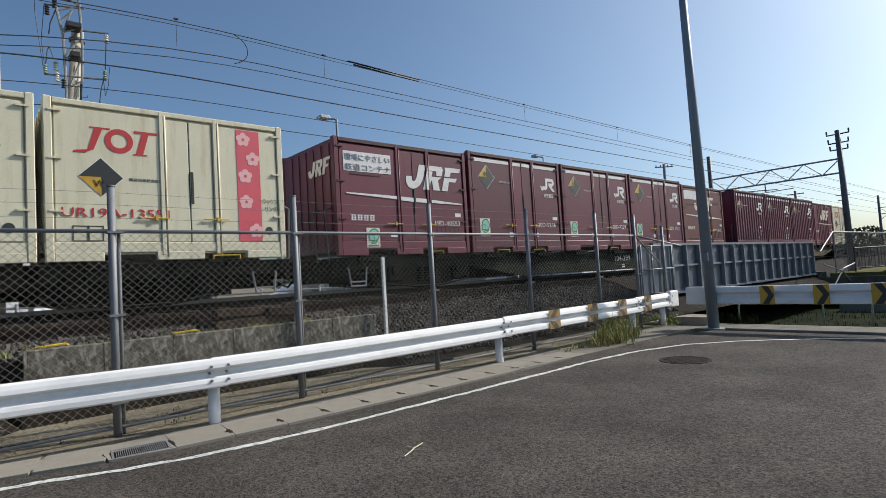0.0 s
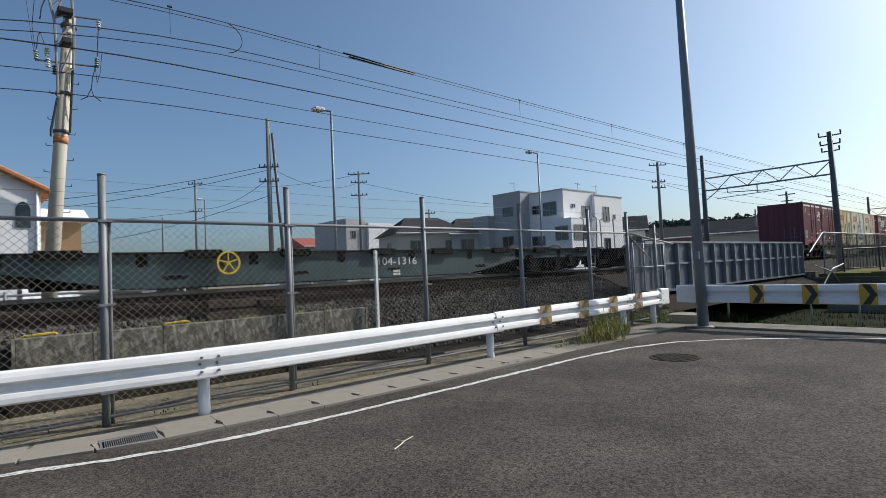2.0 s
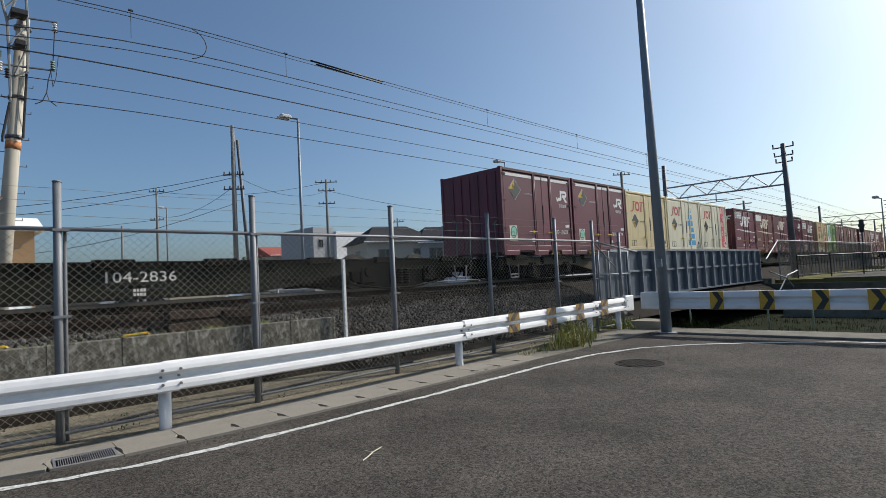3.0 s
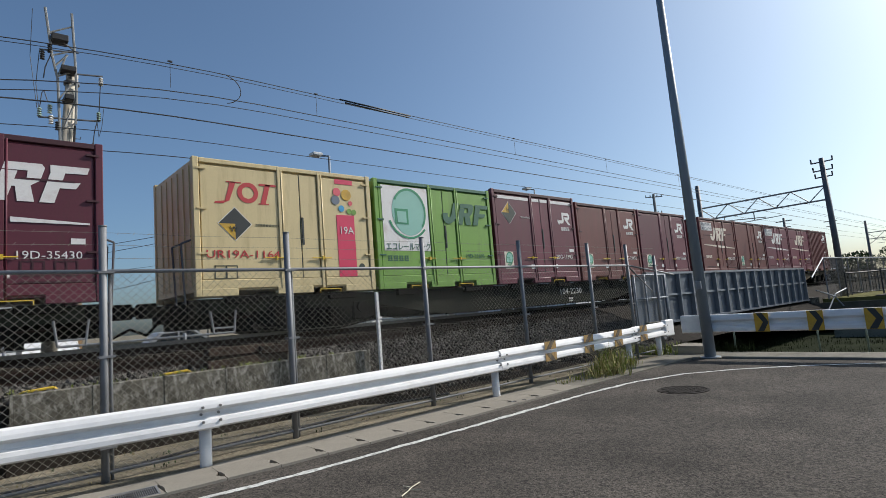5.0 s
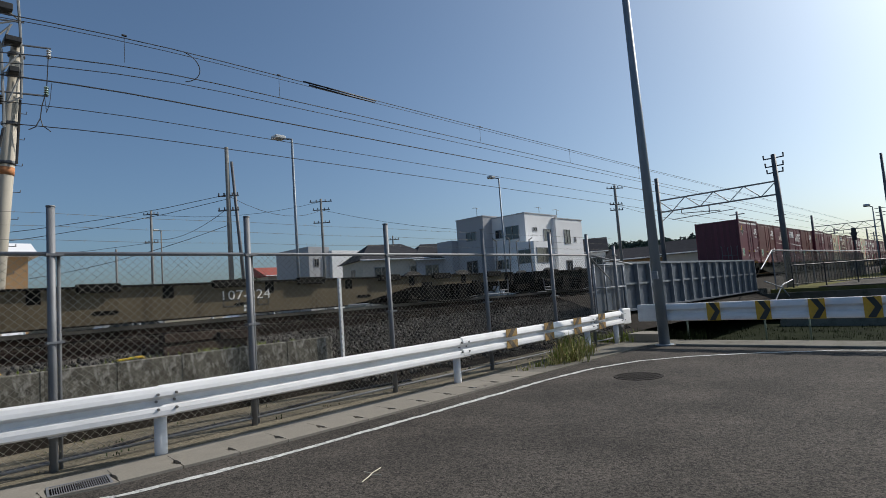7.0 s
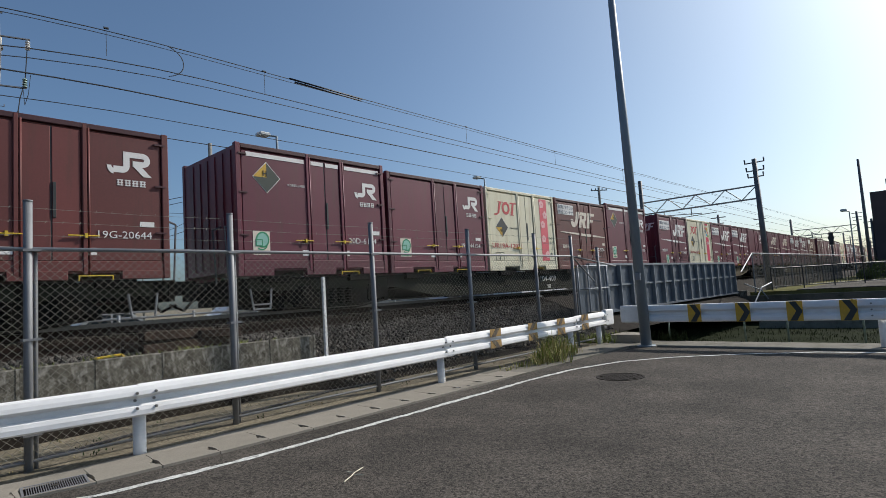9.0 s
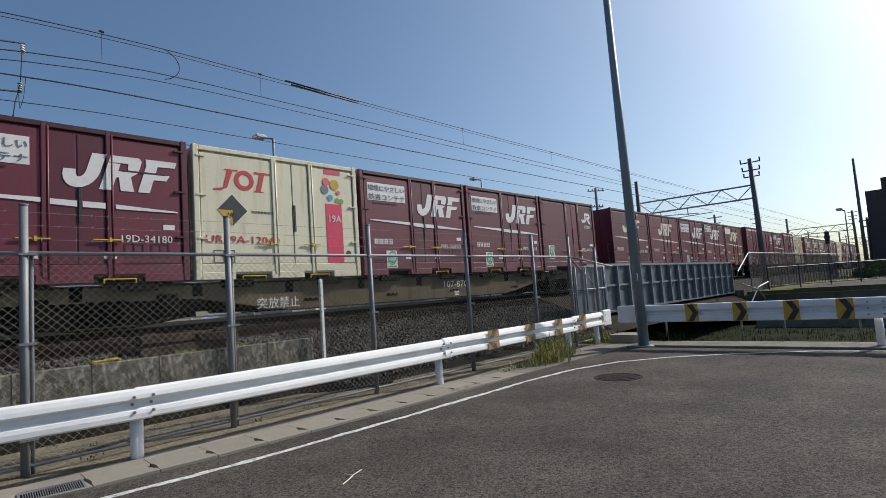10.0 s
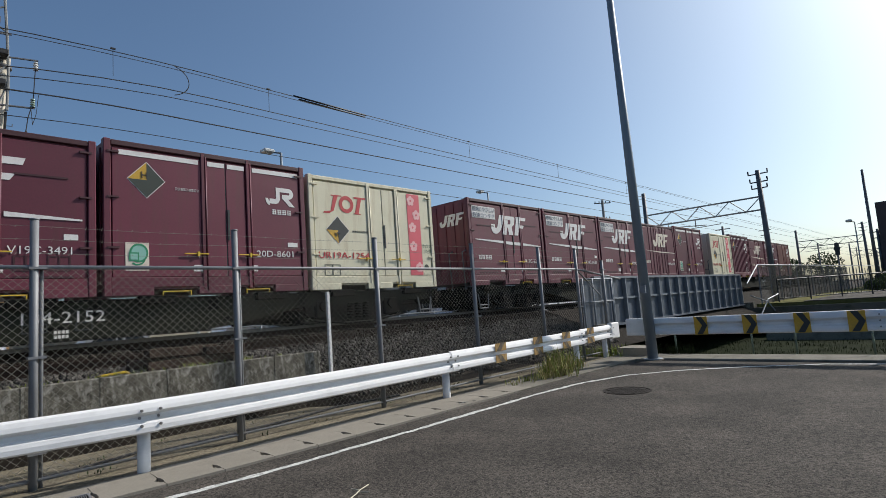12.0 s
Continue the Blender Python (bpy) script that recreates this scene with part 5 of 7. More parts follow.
    bm = B()
    rod(bm, (4.4, -0.5, 0.5), (5.0, -0.5, 0.5), 0.13, seg=14)
    part("air_tank", bm, "wagon_dark", w)
    bm = B()
    rod(bm, (-9.0, -0.95, 0.62), (9.0, -0.95, 0.62), 0.02, seg=6)
    part("brake_pipe", bm, "rust", w)
    for x0, x1 in ((0.95, 1.26), (1.62, 1.85)):
        bm = B()
        for a, b, c, d in ((x0, x1, 0.50, 0.515), (x0, x1, 0.62, 0.635), (x0, x0 + 0.015, 0.5, 0.635), (x1 - 0.015, x1, 0.5, 0.635)):
            slab(bm, a, b, c, d, -1.0905, 0.004)
        part("stencil_frame", bm, "black", w)
    if mat == "wagon_tan":
        lettering("突放禁止", 0.24, (-4.5, -1.0905, 0.43), "white_dull", w, width=0.95)
    for z in (0.47, 0.40):
        bm = B()
        for k in range(4):
            slab(bm, 1.34 + 0.05 * k, 1.378 + 0.05 * k, z, z + 0.05, -1.0905, 0.004)
        part("weight_bars", bm, "white_dull", w)
    return w


M["white_dull"] = material("dull_white_paint", (0.72, 0.70, 0.64), 0.7, var=0.1, bump=0)
WAGON_KINDS = [("wagon_grey", "grey-green steel container flat wagon with a fish-belly sill"),
               ("wagon_teal", "faded teal steel container flat wagon with a yellow hand wheel"),
               ("wagon_tan", "dusty tan steel container flat wagon with a fish-belly sill")]
# (wagon colour, its number, the kinds of its containers and their numbers)
TRAIN = [
    (0, "104-812", "KDPFJ", ("", "", "", "UR19A-11302", "UR19A-13551")),
    (0, "104-299", "EDDDB", ("19D-40553", "20D-5236", "20D-7239", "20D-1421", "V19C-4115")),
    (2, "107-381", "CCCVF", ("20E 41", "20G 3061", "20G 2214", "V19B-5712", "UR19A-11411")),
    (1, "104-1316", "     ", ()),
    (0, "104-2836", "     ", ()),
    (2, "107-64", "DDTUJ", ("20D-10630", "20D-571", "", "", "")),
    (0, "104-1170", "KBNCE", ("V19C-3311", "V19C-906", "19G-21007", "20G 1221", "19D-35430")),
    (0, "104-2230", "YGDPL", ("UR19A-11648", "19D-33695", "20G-11993", "19G-19450", "19D-50668")),
    (2, "107-318", "QPKNR", ("V19C-820", "19D-45436", "V19C-3679", "V19B-1864", "19G 20002")),
    (2, "107-324", "     ", ()),
    (0, "104-951", "     ", ()),
    (0, "104-1588", "DPNEP", ("20D-2117", "19D-28840", "19G-16021", "19D-35295", "19G-20644")),
    (0, "104-409", "DLJQD", ("20D-6154", "19D-44154", "UR19A-12021", "V19C-5276", "20D-3146")),
    (2, "107-870", "EFEEL", ("19D-34180", "UR19A-12040", "19D-36830", "19G-17644", "19D-44107")),
    (2, "107-191", "NNEKB", ("V19B-7061", "V19B-5231", "19G-17625", "V19C-7401", "V19C-56")),
    (0, "104-2152", "DLKDJ", ("20D-5433", "19D-42033", "V19C-3491", "20D-8601", "UR19A-12546")),
    (0, "104-1730", "KKKVD", ("V19C-2218", "V19C-6630", "V19C-910", "V19B-4417", "20D-9114")),
    (0, "104-660", "JCNKP", ("UR19A-10082", "20G 1107", "19G-9902", "V19C-5010", "19D-20331")),
    (0, "104-1204", "     ", ()),
]
S0 = 5.86      # where the second wagon's first container begins at the start
SPEED = 25.07
SLACK = {0: 0.22, 5: 0.05, 12: -0.12, 13: -0.08, 14: 0.08, 15: -0.1}    # play in the couplings
WAGON_PROTO = {}
MOVING = []


def build_train():
    for i, (col, num, load, nums) in enumerate(TRAIN):
        cx = S0 + (i - 1) * WL + 9.5 + SLACK.get(i, 0.0)
        loaded = load.strip() != ""
        if (col, loaded) not in WAGON_PROTO:
            mat, label = WAGON_KINDS[col]
            WAGON_PROTO[col, loaded] = wagon(mat, label + (" under containers" if loaded else ", empty"), loaded)
        w = copy_thing(WAGON_PROTO[col, loaded], pose(cx, TRACK_Y, WAGON_Z))
        if num:
            lettering(num, 0.25, (0.88, -1.0905, 0.63), "white_dull", w, width=0.135 * len(num))
        MOVING.append((w, cx, WAGON_Z))
        for j, k in enumerate(load):
            if k == " ":
                continue
            x = cx + (j - 2) * PITCH
            c = copy_thing(container(k), pose(x, TRACK_Y, DECK_Z))
            n = nums[j]
            if n:
                y = FR + 0.012
                if k in "CR":
                    a, b = n.split()
                    for q, s in enumerate((a, b)):
                        for r, ch in enumerate(s):
                            lettering(ch, 0.17, (fx(0.685 + 0.085 * q) if k == "C" else fx(0.70 + 0.085 * q), FR + 0.004, fz(0.74 + 0.06 * r) if k == "C" else fz(0.64 + 0.06 * r)), "white", c)
                elif k in "JFTUY":
                    lettering(n, 0.20, (fx(0.05), y, fz(0.725)), "red_text", c, width=1.5)
                elif k == "G":
                    lettering(n, 0.15, (fx(0.72), y, fz(0.72)), "teal_text", c)
                else:
                    lettering(n, 0.17, (fx(0.70), FR - 0.004 if k == "V" else y, fz(0.735)), "white", c, width=0.80)
            MOVING.append((c, x, DECK_Z))
    for p in list(PROTO.values()) + list(WAGON_PROTO.values()):
        for o in list(p.children_recursive) + [p]:
            bpy.data.objects.remove(o)


build_train()


# ---- gutter of concrete blocks along the road ----
M["black_iron"] = material("black_iron", (0.022, 0.022, 0.024), 0.6, var=0.2)
M["canal_green"] = material("dull_green_paint", (0.10, 0.14, 0.11), 0.6)
gutter = thing("gutter", (0, 0, 0), "pale concrete gutter blocks with slotted drain joints", "gutter", kind="structure")


def prism(bm, pts, z0, z1, mi=0):
    if sum(a[0] * b[1] - b[0] * a[1] for a, b in zip(pts, pts[1:] + pts[:1])) < 0:
        pts = pts[::-1]
    lo = [bm.verts.new((x, y, z0)) for x, y in pts]
    hi = [bm.verts.new((x, y, z1)) for x, y in pts]
    bm.faces.new(lo[::-1]).material_index = mi
    bm.faces.new(hi).material_index = mi
    for i in range(len(pts)):
        j = (i + 1) % len(pts)
        bm.faces.new((lo[i], lo[j], hi[j], hi[i])).material_index = mi
    return bm


GB = 0.532
bm = B()
prism(bm, [(0.004, 0.0), (GB - 0.004, 0.0), (GB - 0.004, 0.10), (GB - 0.03, 0.12), (GB - 0.03, 0.16), (GB - 0.055, 0.17), (GB - 0.055, 0.23), (GB - 0.03, 0.24), (GB - 0.03, 0.28),
           (GB - 0.004, 0.31), (GB - 0.004, 0.56), (0.004, 0.56), (0.004, 0.30), (0.018, 0.26), (0.018, 0.15), (0.004, 0.10)], -0.05, 0.022)
block = part("gutter_block", bm, "concrete", gutter)
gx = 1.49
block.location = (gx, 5.48, 0)
blocks = [block]


def road_edge(x):
    return on_line(ROAD[:10], x)


for i in range(-12, 12):
    if i in (0, -1):
        continue
    x = gx + GB * i
    o = new("gutter_block", block.data)
    o.parent = gutter
    a = math.degrees(math.atan2(road_edge(x + GB) - road_edge(x), GB))
    o.matrix_basis = pose(x, road_edge(x) + 0.01, 0, 0, 0, a)
block.matrix_basis = pose(gx, road_edge(gx) + 0.01, 0, 0, 0, math.degrees(math.atan2(road_edge(gx + GB) - road_edge(gx), GB)))
bm = B()
box(bm, 0.3, 7.46, 5.95, 6.26, -0.05, 0.018)
tagged(part("gutter_back", bm, "concrete"), "dusty concrete strip behind the gutter", "gutter", kind="structure")


def grate(x, y, w, d, turn, n):
    g = thing("drain_grate", (x, y, 0.016), "dark steel slotted drain grate in the gutter", "drain grate", turn=turn)
    bm = B()
    for a in (0, d - 0.02):
        box(bm, 0, w, a, a + 0.02, -0.03, 0.006)
    for a in (0, w - 0.02):
        box(bm, a, a + 0.02, 0.02, d - 0.02, -0.03, 0.006)
    part("frame", bm, "galv", g)
    bm = B()
    box(bm, 0, 0.006, 0.02, d - 0.02, -0.03, 0.003)
    again(part("bar", bm, "galv", g), [(0.02 + (w - 0.04) * i / n, 0, 0) for i in range(1, n)])
    for k in range(1, 4):
        bm = B()
        box(bm, 0.02, w - 0.02, d * k / 4 - 0.003, d * k / 4 + 0.003, -0.03, 0.002)
        part("cross_bar", bm, "iron", g)
    bm = B()
    rod(bm, (w / 2, d / 2, 0.0), (w / 2, d / 2, 0.008), 0.03, seg=12)
    part("lifting_eye", bm, "steel_bare", g)
    bm = B()
    box(bm, -0.02, w + 0.02, -0.02, d + 0.02, -0.055, -0.05)
    part("sump", bm, "black", g)
    return g


grate(0.985, 5.695, 0.475, 0.33, -8, 26)
grate(6.15, 5.50, 0.60, 0.16, 0, 20)
bm = B()
prism(bm, [(0.96, 5.69), (1.488, 5.585), (1.488, 5.64), (0.96, 5.71)], -0.05, 0.02)
prism(bm, [(0.96, 6.02), (1.488, 5.95), (1.488, 6.2), (0.96, 6.2)], -0.05, 0.02)
prism(bm, [(0.96, 5.71), (0.985, 5.71), (1.01, 6.02), (0.96, 6.02)], -0.05, 0.02)
prism(bm, [(1.455, 5.63), (1.488, 5.63), (1.488, 5.96), (1.475, 5.96)], -0.05, 0.02)
tagged(part("gutter_infill", bm, "concrete"), "concrete infill behind the drain grate", "gutter", kind="structure")

manhole = thing("manhole_cover", (8.08, 3.91, 0.0), "round cast iron manhole cover set in the asphalt", "manhole cover")
bm = B()
for i in range(40):
    a, b = 2 * math.pi * i / 40, 2 * math.pi * (i + 1) / 40
    pts = [(0.36 * math.cos(a), 0.36 * math.sin(a)), (0.36 * math.cos(b), 0.36 * math.sin(b)), (0.325 * math.cos(b), 0.325 * math.sin(b)), (0.325 * math.cos(a), 0.325 * math.sin(a))]
    prism(bm, pts, -0.02, 0.006)
part("ring", bm, "iron", manhole)
bm = B()
rod(bm, (0, 0, -0.02), (0, 0, 0.003), 0.318, seg=40)
part("lid", bm, "iron", manhole)
bm = B()
box(bm, -0.03, 0.03, -0.03, 0.03, 0.002, 0.008, bev=0.004)
pts = [(0.065 * i, 0.065 * j, 0) for i in range(-4, 5) for j in range(-4, 5) if i * i + j * j < 19]
again(part("stud", bm, "iron", manhole), pts)

rng = random.Random(5)
bm = B()
tube(bm, [(2.70, 3.70, 0.012), (2.80, 3.74, 0.02), (2.88, 3.80, 0.016), (3.02, 3.86, 0.012)], 0.006, 5)
tube(bm, [(2.84, 3.77, 0.016), (2.90, 3.70, 0.012)], 0.004, 5)
tube(bm, [(2.88, 3.80, 0.016), (2.87, 3.90, 0.012)], 0.004, 5)
tagged(part("twig", bm, "dry_twig"), "dry pale twig lying on the asphalt", "twig")

# cables lying behind the fence
for k, pts in enumerate(([(-1, 7.2, 0.03), (0.9, 6.95, 0.04), (1.6, 7.0, 0.03), (2.4, 7.25, 0.03)], [(2.2, 7.0, 0.03), (3.2, 6.95, 0.05), (4.3, 7.15, 0.03), (5.2, 7.35, 0.03), (6.4, 7.2, 0.03)])):
    bm = B()
    tube(bm, pts, 0.02, 6)
    tagged(part("ground_cable", bm, "cable"), "black cable lying on the soil behind the fence", "cable", "ground cables")
# yellow marks on the ballast shoulder
for x in (0.65, 2.25):
    bm = B()
    tube(bm, [(x, 8.62, 0.82), (x + 0.05, 8.60, 0.86), (x + 0.36, 8.58, 0.88), (x + 0.40, 8.58, 0.83)], 0.018, 6)
    tagged(part("yellow_clip", bm, "yellow"), "short yellow cable clip on the ballast", "cable clip", "cable clips")


# ---- weeds ----
def tuft(bm, x, y, n, hgt, spread, rng, mi=0, z=0.0):
    for _ in range(n):
        a = rng.uniform(0, 2 * math.pi)
        r = rng.uniform(0, spread) ** 1.0
        px, py = x + r * math.cos(a), y + r * math.sin(a)
        h = hgt * rng.uniform(0.4, 1.0)
        lean = rng.uniform(0.1, 0.9) * h
        b = rng.uniform(0, 2 * math.pi)
        w = rng.uniform(0.003, 0.008)
        dx, dy = math.cos(b), math.sin(b)
        p0, p1, p2 = Vector((px, py, z)), Vector((px + dx * lean * 0.35, py + dy * lean * 0.35, z + h * 0.65)), Vector((px + dx * lean, py + dy * lean, z + h * rng.uniform(0.75, 1.0)))
        s = Vector((-dy, dx, 0)) * w
        v = [bm.verts.new(c) for c in (p0 - s, p0 + s, p1 + s, p1 - s, p2)]
        for f in (bm.faces.new(v[:4]), bm.faces.new((v[3], v[2], v[4]))):
            f.material_index = mi


rng = random.Random(11)
bm = B()
for x, y, n, h, sp in ((8.75, 5.85, 40, 0.24, 0.25), (9.05, 5.9, 70, 0.46, 0.25), (9.5, 5.95, 90, 0.62, 0.28), (9.9, 6.0, 60, 0.46, 0.28), (8.4, 5.95, 22, 0.16, 0.25), (9.25, 5.72, 70, 0.28, 0.30), (10.5, 6.1, 30, 0.25, 0.2), (8.0, 6.0, 14, 0.12, 0.25)):
    tuft(bm, x, y, n, h, sp, rng, 0)
    tuft(bm, x, y, n, h * 1.1, sp, rng, 1)
    tuft(bm, x, y, n // 2, h * 0.7, sp, rng, 2)
tagged(part("roadside_weeds", bm, ["leaf", "straw", "dead_grass"]), "tufts of green and dry roadside weeds under the guardrail", "weeds", kind="stuff")
bm = B()
for _ in range(150):
    tuft(bm, rng.uniform(0, 12.5), rng.uniform(6.65, 7.9), 5, 0.07, 0.10, rng, 1 if rng.random() < 0.5 else 2)
for _ in range(60):
    tuft(bm, rng.uniform(-0.5, 5.2), rng.uniform(8.2, 8.7), 8, 0.14, 0.08, rng, 0, z=0.80)
for _ in range(40):
    tuft(bm, rng.uniform(12.3, 13.2), rng.uniform(6.0, 7.6), 10, 0.3, 0.1, rng, 0)
rank = B()
for _ in range(420):
    tuft(rank, rng.uniform(20.5, 27.2), rng.uniform(-6, 11), 9, 0.17, 0.35, rng, 0, z=-1.0)
for _ in range(50):
    tuft(rank, rng.uniform(12.9, 13.15), rng.uniform(4.6, 6.4), 6, 0.35, 0.12, rng, 0, z=-0.02)
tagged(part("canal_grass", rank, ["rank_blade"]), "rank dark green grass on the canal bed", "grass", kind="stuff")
tagged(part("verge_grass", bm, ["leaf", "dead_grass", "leaf_dark"]), "sparse dry grass on the soil verge", "grass", kind="stuff")


# ---- overhead line: masts, gantries, wires ----
def insulator(bm, x, y, z, n=4, r=0.055):
    for i in range(n):
        rod(bm, (x, y, z + i * 0.05), (x, y, z + i * 0.05 + 0.03), r, r * 0.6, 12)


def far_gantry(x, ya=14.0, yb=7.5, lean=0.0, detail=True):
    g = thing("catenary_gantry", (x, 0, 0), "steel lattice catenary gantry on two slim masts over the track", "gantry", "catenary gantries")
    bm = B()
    rod(bm, (0, ya, 0), (0, ya, 7.7), 0.15, 0.12, 12)
    part("mast", bm, "dark_steel", g)
    bm = B()
    rod(bm, (0.05, yb - 0.1, 0), (0, yb, 7.75), 0.16, 0.12, 12)
    part("mast", bm, "dark_steel", g)
    bm = B()
    z0, z1 = 5.55, 6.28
    for z in (z0, z1):
        rod(bm, (0, yb, z), (0, ya, z), 0.045, seg=6)
    part("chord", bm, "galv", g)
    bm = B()
    n = 8
    for i in range(n):
        a, b = yb + (ya - yb) * i / n, yb + (ya - yb) * (i + 1) / n
        rod(bm, (0, a, z0 if i % 2 else z1), (0, b, z1 if i % 2 else z0), 0.028, seg=5)
    rod(bm, (0, ya, 4.9), (0, ya - 0.9, z0), 0.03, seg=5)
    part("lattice", bm, "galv", g)
    for z, w in ((7.55, 0.5), (7.1, 0.45), (6.75, 0.4)):
        bm = B()
        rod(bm, (0, yb - w, z), (0, yb + w, z), 0.035, seg=6)
        if detail:
            for s in (-1, 1):
                rod(bm, (0, yb + s * w * 0.95, z), (0, yb + s * w * 0.95, z + 0.22), 0.03, 0.045, 8)
        part("cross_arm", bm, "dark_steel", g)
    bm = B()
    tube(bm, [(0, TRACK_Y + 1.6, z0), (0, TRACK_Y + 1.6, z0 - 0.25), (0, TRACK_Y - 0.6, 5.15)], 0.025, 6)
    rod(bm, (0, TRACK_Y + 2.2, 5.0), (0, TRACK_Y - 1.4, 5.1), 0.022, seg=6)
    rod(bm, (0, TRACK_Y, z0), (0, TRACK_Y, 5.1), 0.03, seg=6)
    part("bracket", bm, "galv", g)
    return g


far_gantry(34.0)
for k in range(1, 9):
    far_gantry(34.0 + 44.0 * k, detail=False)

# extra masts and a signal beside the line in the distance
for x, y, h, nm in ((79.0, 17.5, 8.6, "line_pole"), (124, 19, 8.5, "line_pole"), (70.0, 5.6, 6.2, "line_pole"), (168, 18, 9, "line_pole"), (60.0, 17.0, 7.6, "line_pole"), (100.0, 3.0, 8.5, "line_pole"), (150.0, 3.5, 8.5, "line_pole")):
    p = thing(nm, (x, y, 0), "slim dark utility pole beside the railway", "utility pole", "poles beside the line")
    bm = B()
    rod(bm, (0, 0, 0), (0, 0, h), 0.16, 0.11, 10)
    part("pole", bm, "dark_steel", p)
    bm = B()
    rod(bm, (0, -0.7, h - 0.3), (0, 0.7, h - 0.3), 0.05, seg=6)
    rod(bm, (0, -0.5, h - 0.9), (0, 0.5, h - 0.9), 0.05, seg=6)
    part("cross_arm", bm, "dark_steel", p)
sig = thing("railway_signal", (69.2, 9.0, 0), "dark railway signal on a post beside the track", "railway signal")
bm = B()
rod(bm, (0, 0, 0), (0, 0, 5.0), 0.08, seg=10)
part("post", bm, "dark_steel", sig)
bm = B()
rod(bm, (0.0, 0, 4.6), (-0.1, 0, 4.6), 0.28, seg=18)
box(bm, -0.08, 0.12, -0.2, 0.2, 3.9, 5.2, bev=0.05)
part("signal_head", bm, "black", sig)

# the near concrete mast with its steel bracket frame
mast = thing("catenary_mast", (1.98, 14.0, 0), "leaning concrete catenary mast with steel bracket frame and insulators", "catenary mast")


def mast_x(z):
    return -0.50 + 0.072 * z


bm = B()
rod(bm, (mast_x(0), 0, 0), (mast_x(7.3), 0, 7.3), 0.150, 0.112, 20)
part("pole", bm, "pole_concrete", mast)
bm = B()
rod(bm, (mast_x(2.0), 0, 2.0), (mast_x(2.0), 0, 2.04), 0.19, seg=20)
part("collar", bm, "pole_concrete", mast)
bm = B()
for i in range(14):
    z = 2.2 + i * 0.28
    q = 1 if i % 2 else -1
    rod(bm, (mast_x(z) + q * 0.13, 0, z), (mast_x(z) + q * 0.25, -0.02, z), 0.008, seg=5)
    rod(bm, (mast_x(z) + q * 0.25, -0.02, z), (mast_x(z) + q * 0.25, -0.02, z + 0.05), 0.008, seg=5)
part("step_bolts", bm, "dark_steel", mast)
for z in (4.72, 5.55, 6.62, 7.05):
    bm = B()
    rod(bm, (mast_x(z), 0, z), (mast_x(z), 0, z + 0.07), 0.15, seg=18)
    part("clamp_band", bm, "dark_steel", mast)
bm = B()
rod(bm, (mast_x(4.50), 0, 4.50), (mast_x(4.66), 0, 4.66), 0.136, seg=18)
part("painted_band", bm, "roof_orange", mast, "faded orange band")
# lattice bracket frame that carries on past the pole's top
YF = -0.28
bm = B()
tube(bm, [(-0.24, YF, 5.43), (-0.25, YF, 6.02), (-0.28, YF, 7.03), (-0.38, YF, 7.54), (-0.50, YF, 8.6)], 0.026, 6)
part("upright", bm, "bracket_steel", mast)
bm = B()
tube(bm, [(0.04, YF, 6.08), (0.06, YF, 6.85), (0.03, YF, 7.67), (-0.02, YF, 8.6)], 0.026, 6)
part("upright", bm, "bracket_steel", mast)
bm = B()
for a, b in (((-0.12, 7.62), (-0.28, 7.09)), ((-0.28, 7.09), (0.03, 7.28)), ((0.0, 7.0), (-0.25, 6.61)), ((-0.25, 6.55), (0.06, 6.66)), ((-0.17, 5.98), (0.06, 6.66)), ((-0.20, 5.92), (0.04, 6.10)), ((-0.38, 7.54), (0.03, 7.75)),
             ((0.03, 7.75), (-0.42, 8.05)), ((-0.42, 8.05), (0.0, 8.3)), ((-0.34, 7.30), (-0.1, 7.62))):
    rod(bm, (a[0], YF, a[1]), (b[0], YF, b[1]), 0.019, seg=5)
part("lattice", bm, "bracket_steel", mast)
for x0, x1, z0, z1 in ((-0.23, 0.04, 7.21, 7.32), (-0.17, 0.0, 6.57, 6.68), (-0.40, -0.10, 7.86, 8.0)):
    bm = B()
    box(bm, x0, x1, YF - 0.16, YF + 0.16, z0, z1, bev=0.01)
    part("platform", bm, "black_steel", mast, "black steel platform plate")
for a, b in (((-0.24, 5.43), (-0.36, 4.72)), ((0.04, 6.08), (-0.03, 4.72)), ((-0.36, 4.72), (-0.36, 4.60))):
    bm = B()
    rod(bm, (a[0], YF + 0.1, a[1]), (b[0], YF + 0.1, b[1]), 0.024, seg=6)
    part("brace", bm, "black_steel", mast)
for a, b in (((0.05, 7.22), (0.56, 7.28)), ((-0.62, 6.13), (0.50, 6.22)), ((-0.60, 7.62), (0.1, 7.72))):
    bm = B()
    rod(bm, (a[0], YF, a[1]), (b[0], YF, b[1]), 0.020, seg=6)
    part("cross_arm", bm, "dark_steel", mast)
for x, z, m in ((0.52, 7.06, "porcelain"), (0.47, 6.24, "glass_green"), (-0.42, 6.25, "glass_green"), (-0.60, 6.15, "glass_green"), (-0.40, 6.02, "porcelain"), (-0.29, 5.90, "black_steel"), (-0.42, 7.60, "black_steel"), (-0.55, 7.42, "black_steel")):
    bm = B()
    insulator(bm, x, YF, z, 4, 0.048)
    part("insulator", bm, m, mast, "ribbed insulator")
bm = B()
tube(bm, [(0.51, YF, 7.06), (0.48, YF, 6.45), (0.44, YF, 6.2), (0.39, YF, 5.99), (0.36, YF, 5.72), (0.28, YF, 5.52), (0.16, YF, 5.44)], 0.010, 5)
part("jumper_cable", bm, "cable", mast)
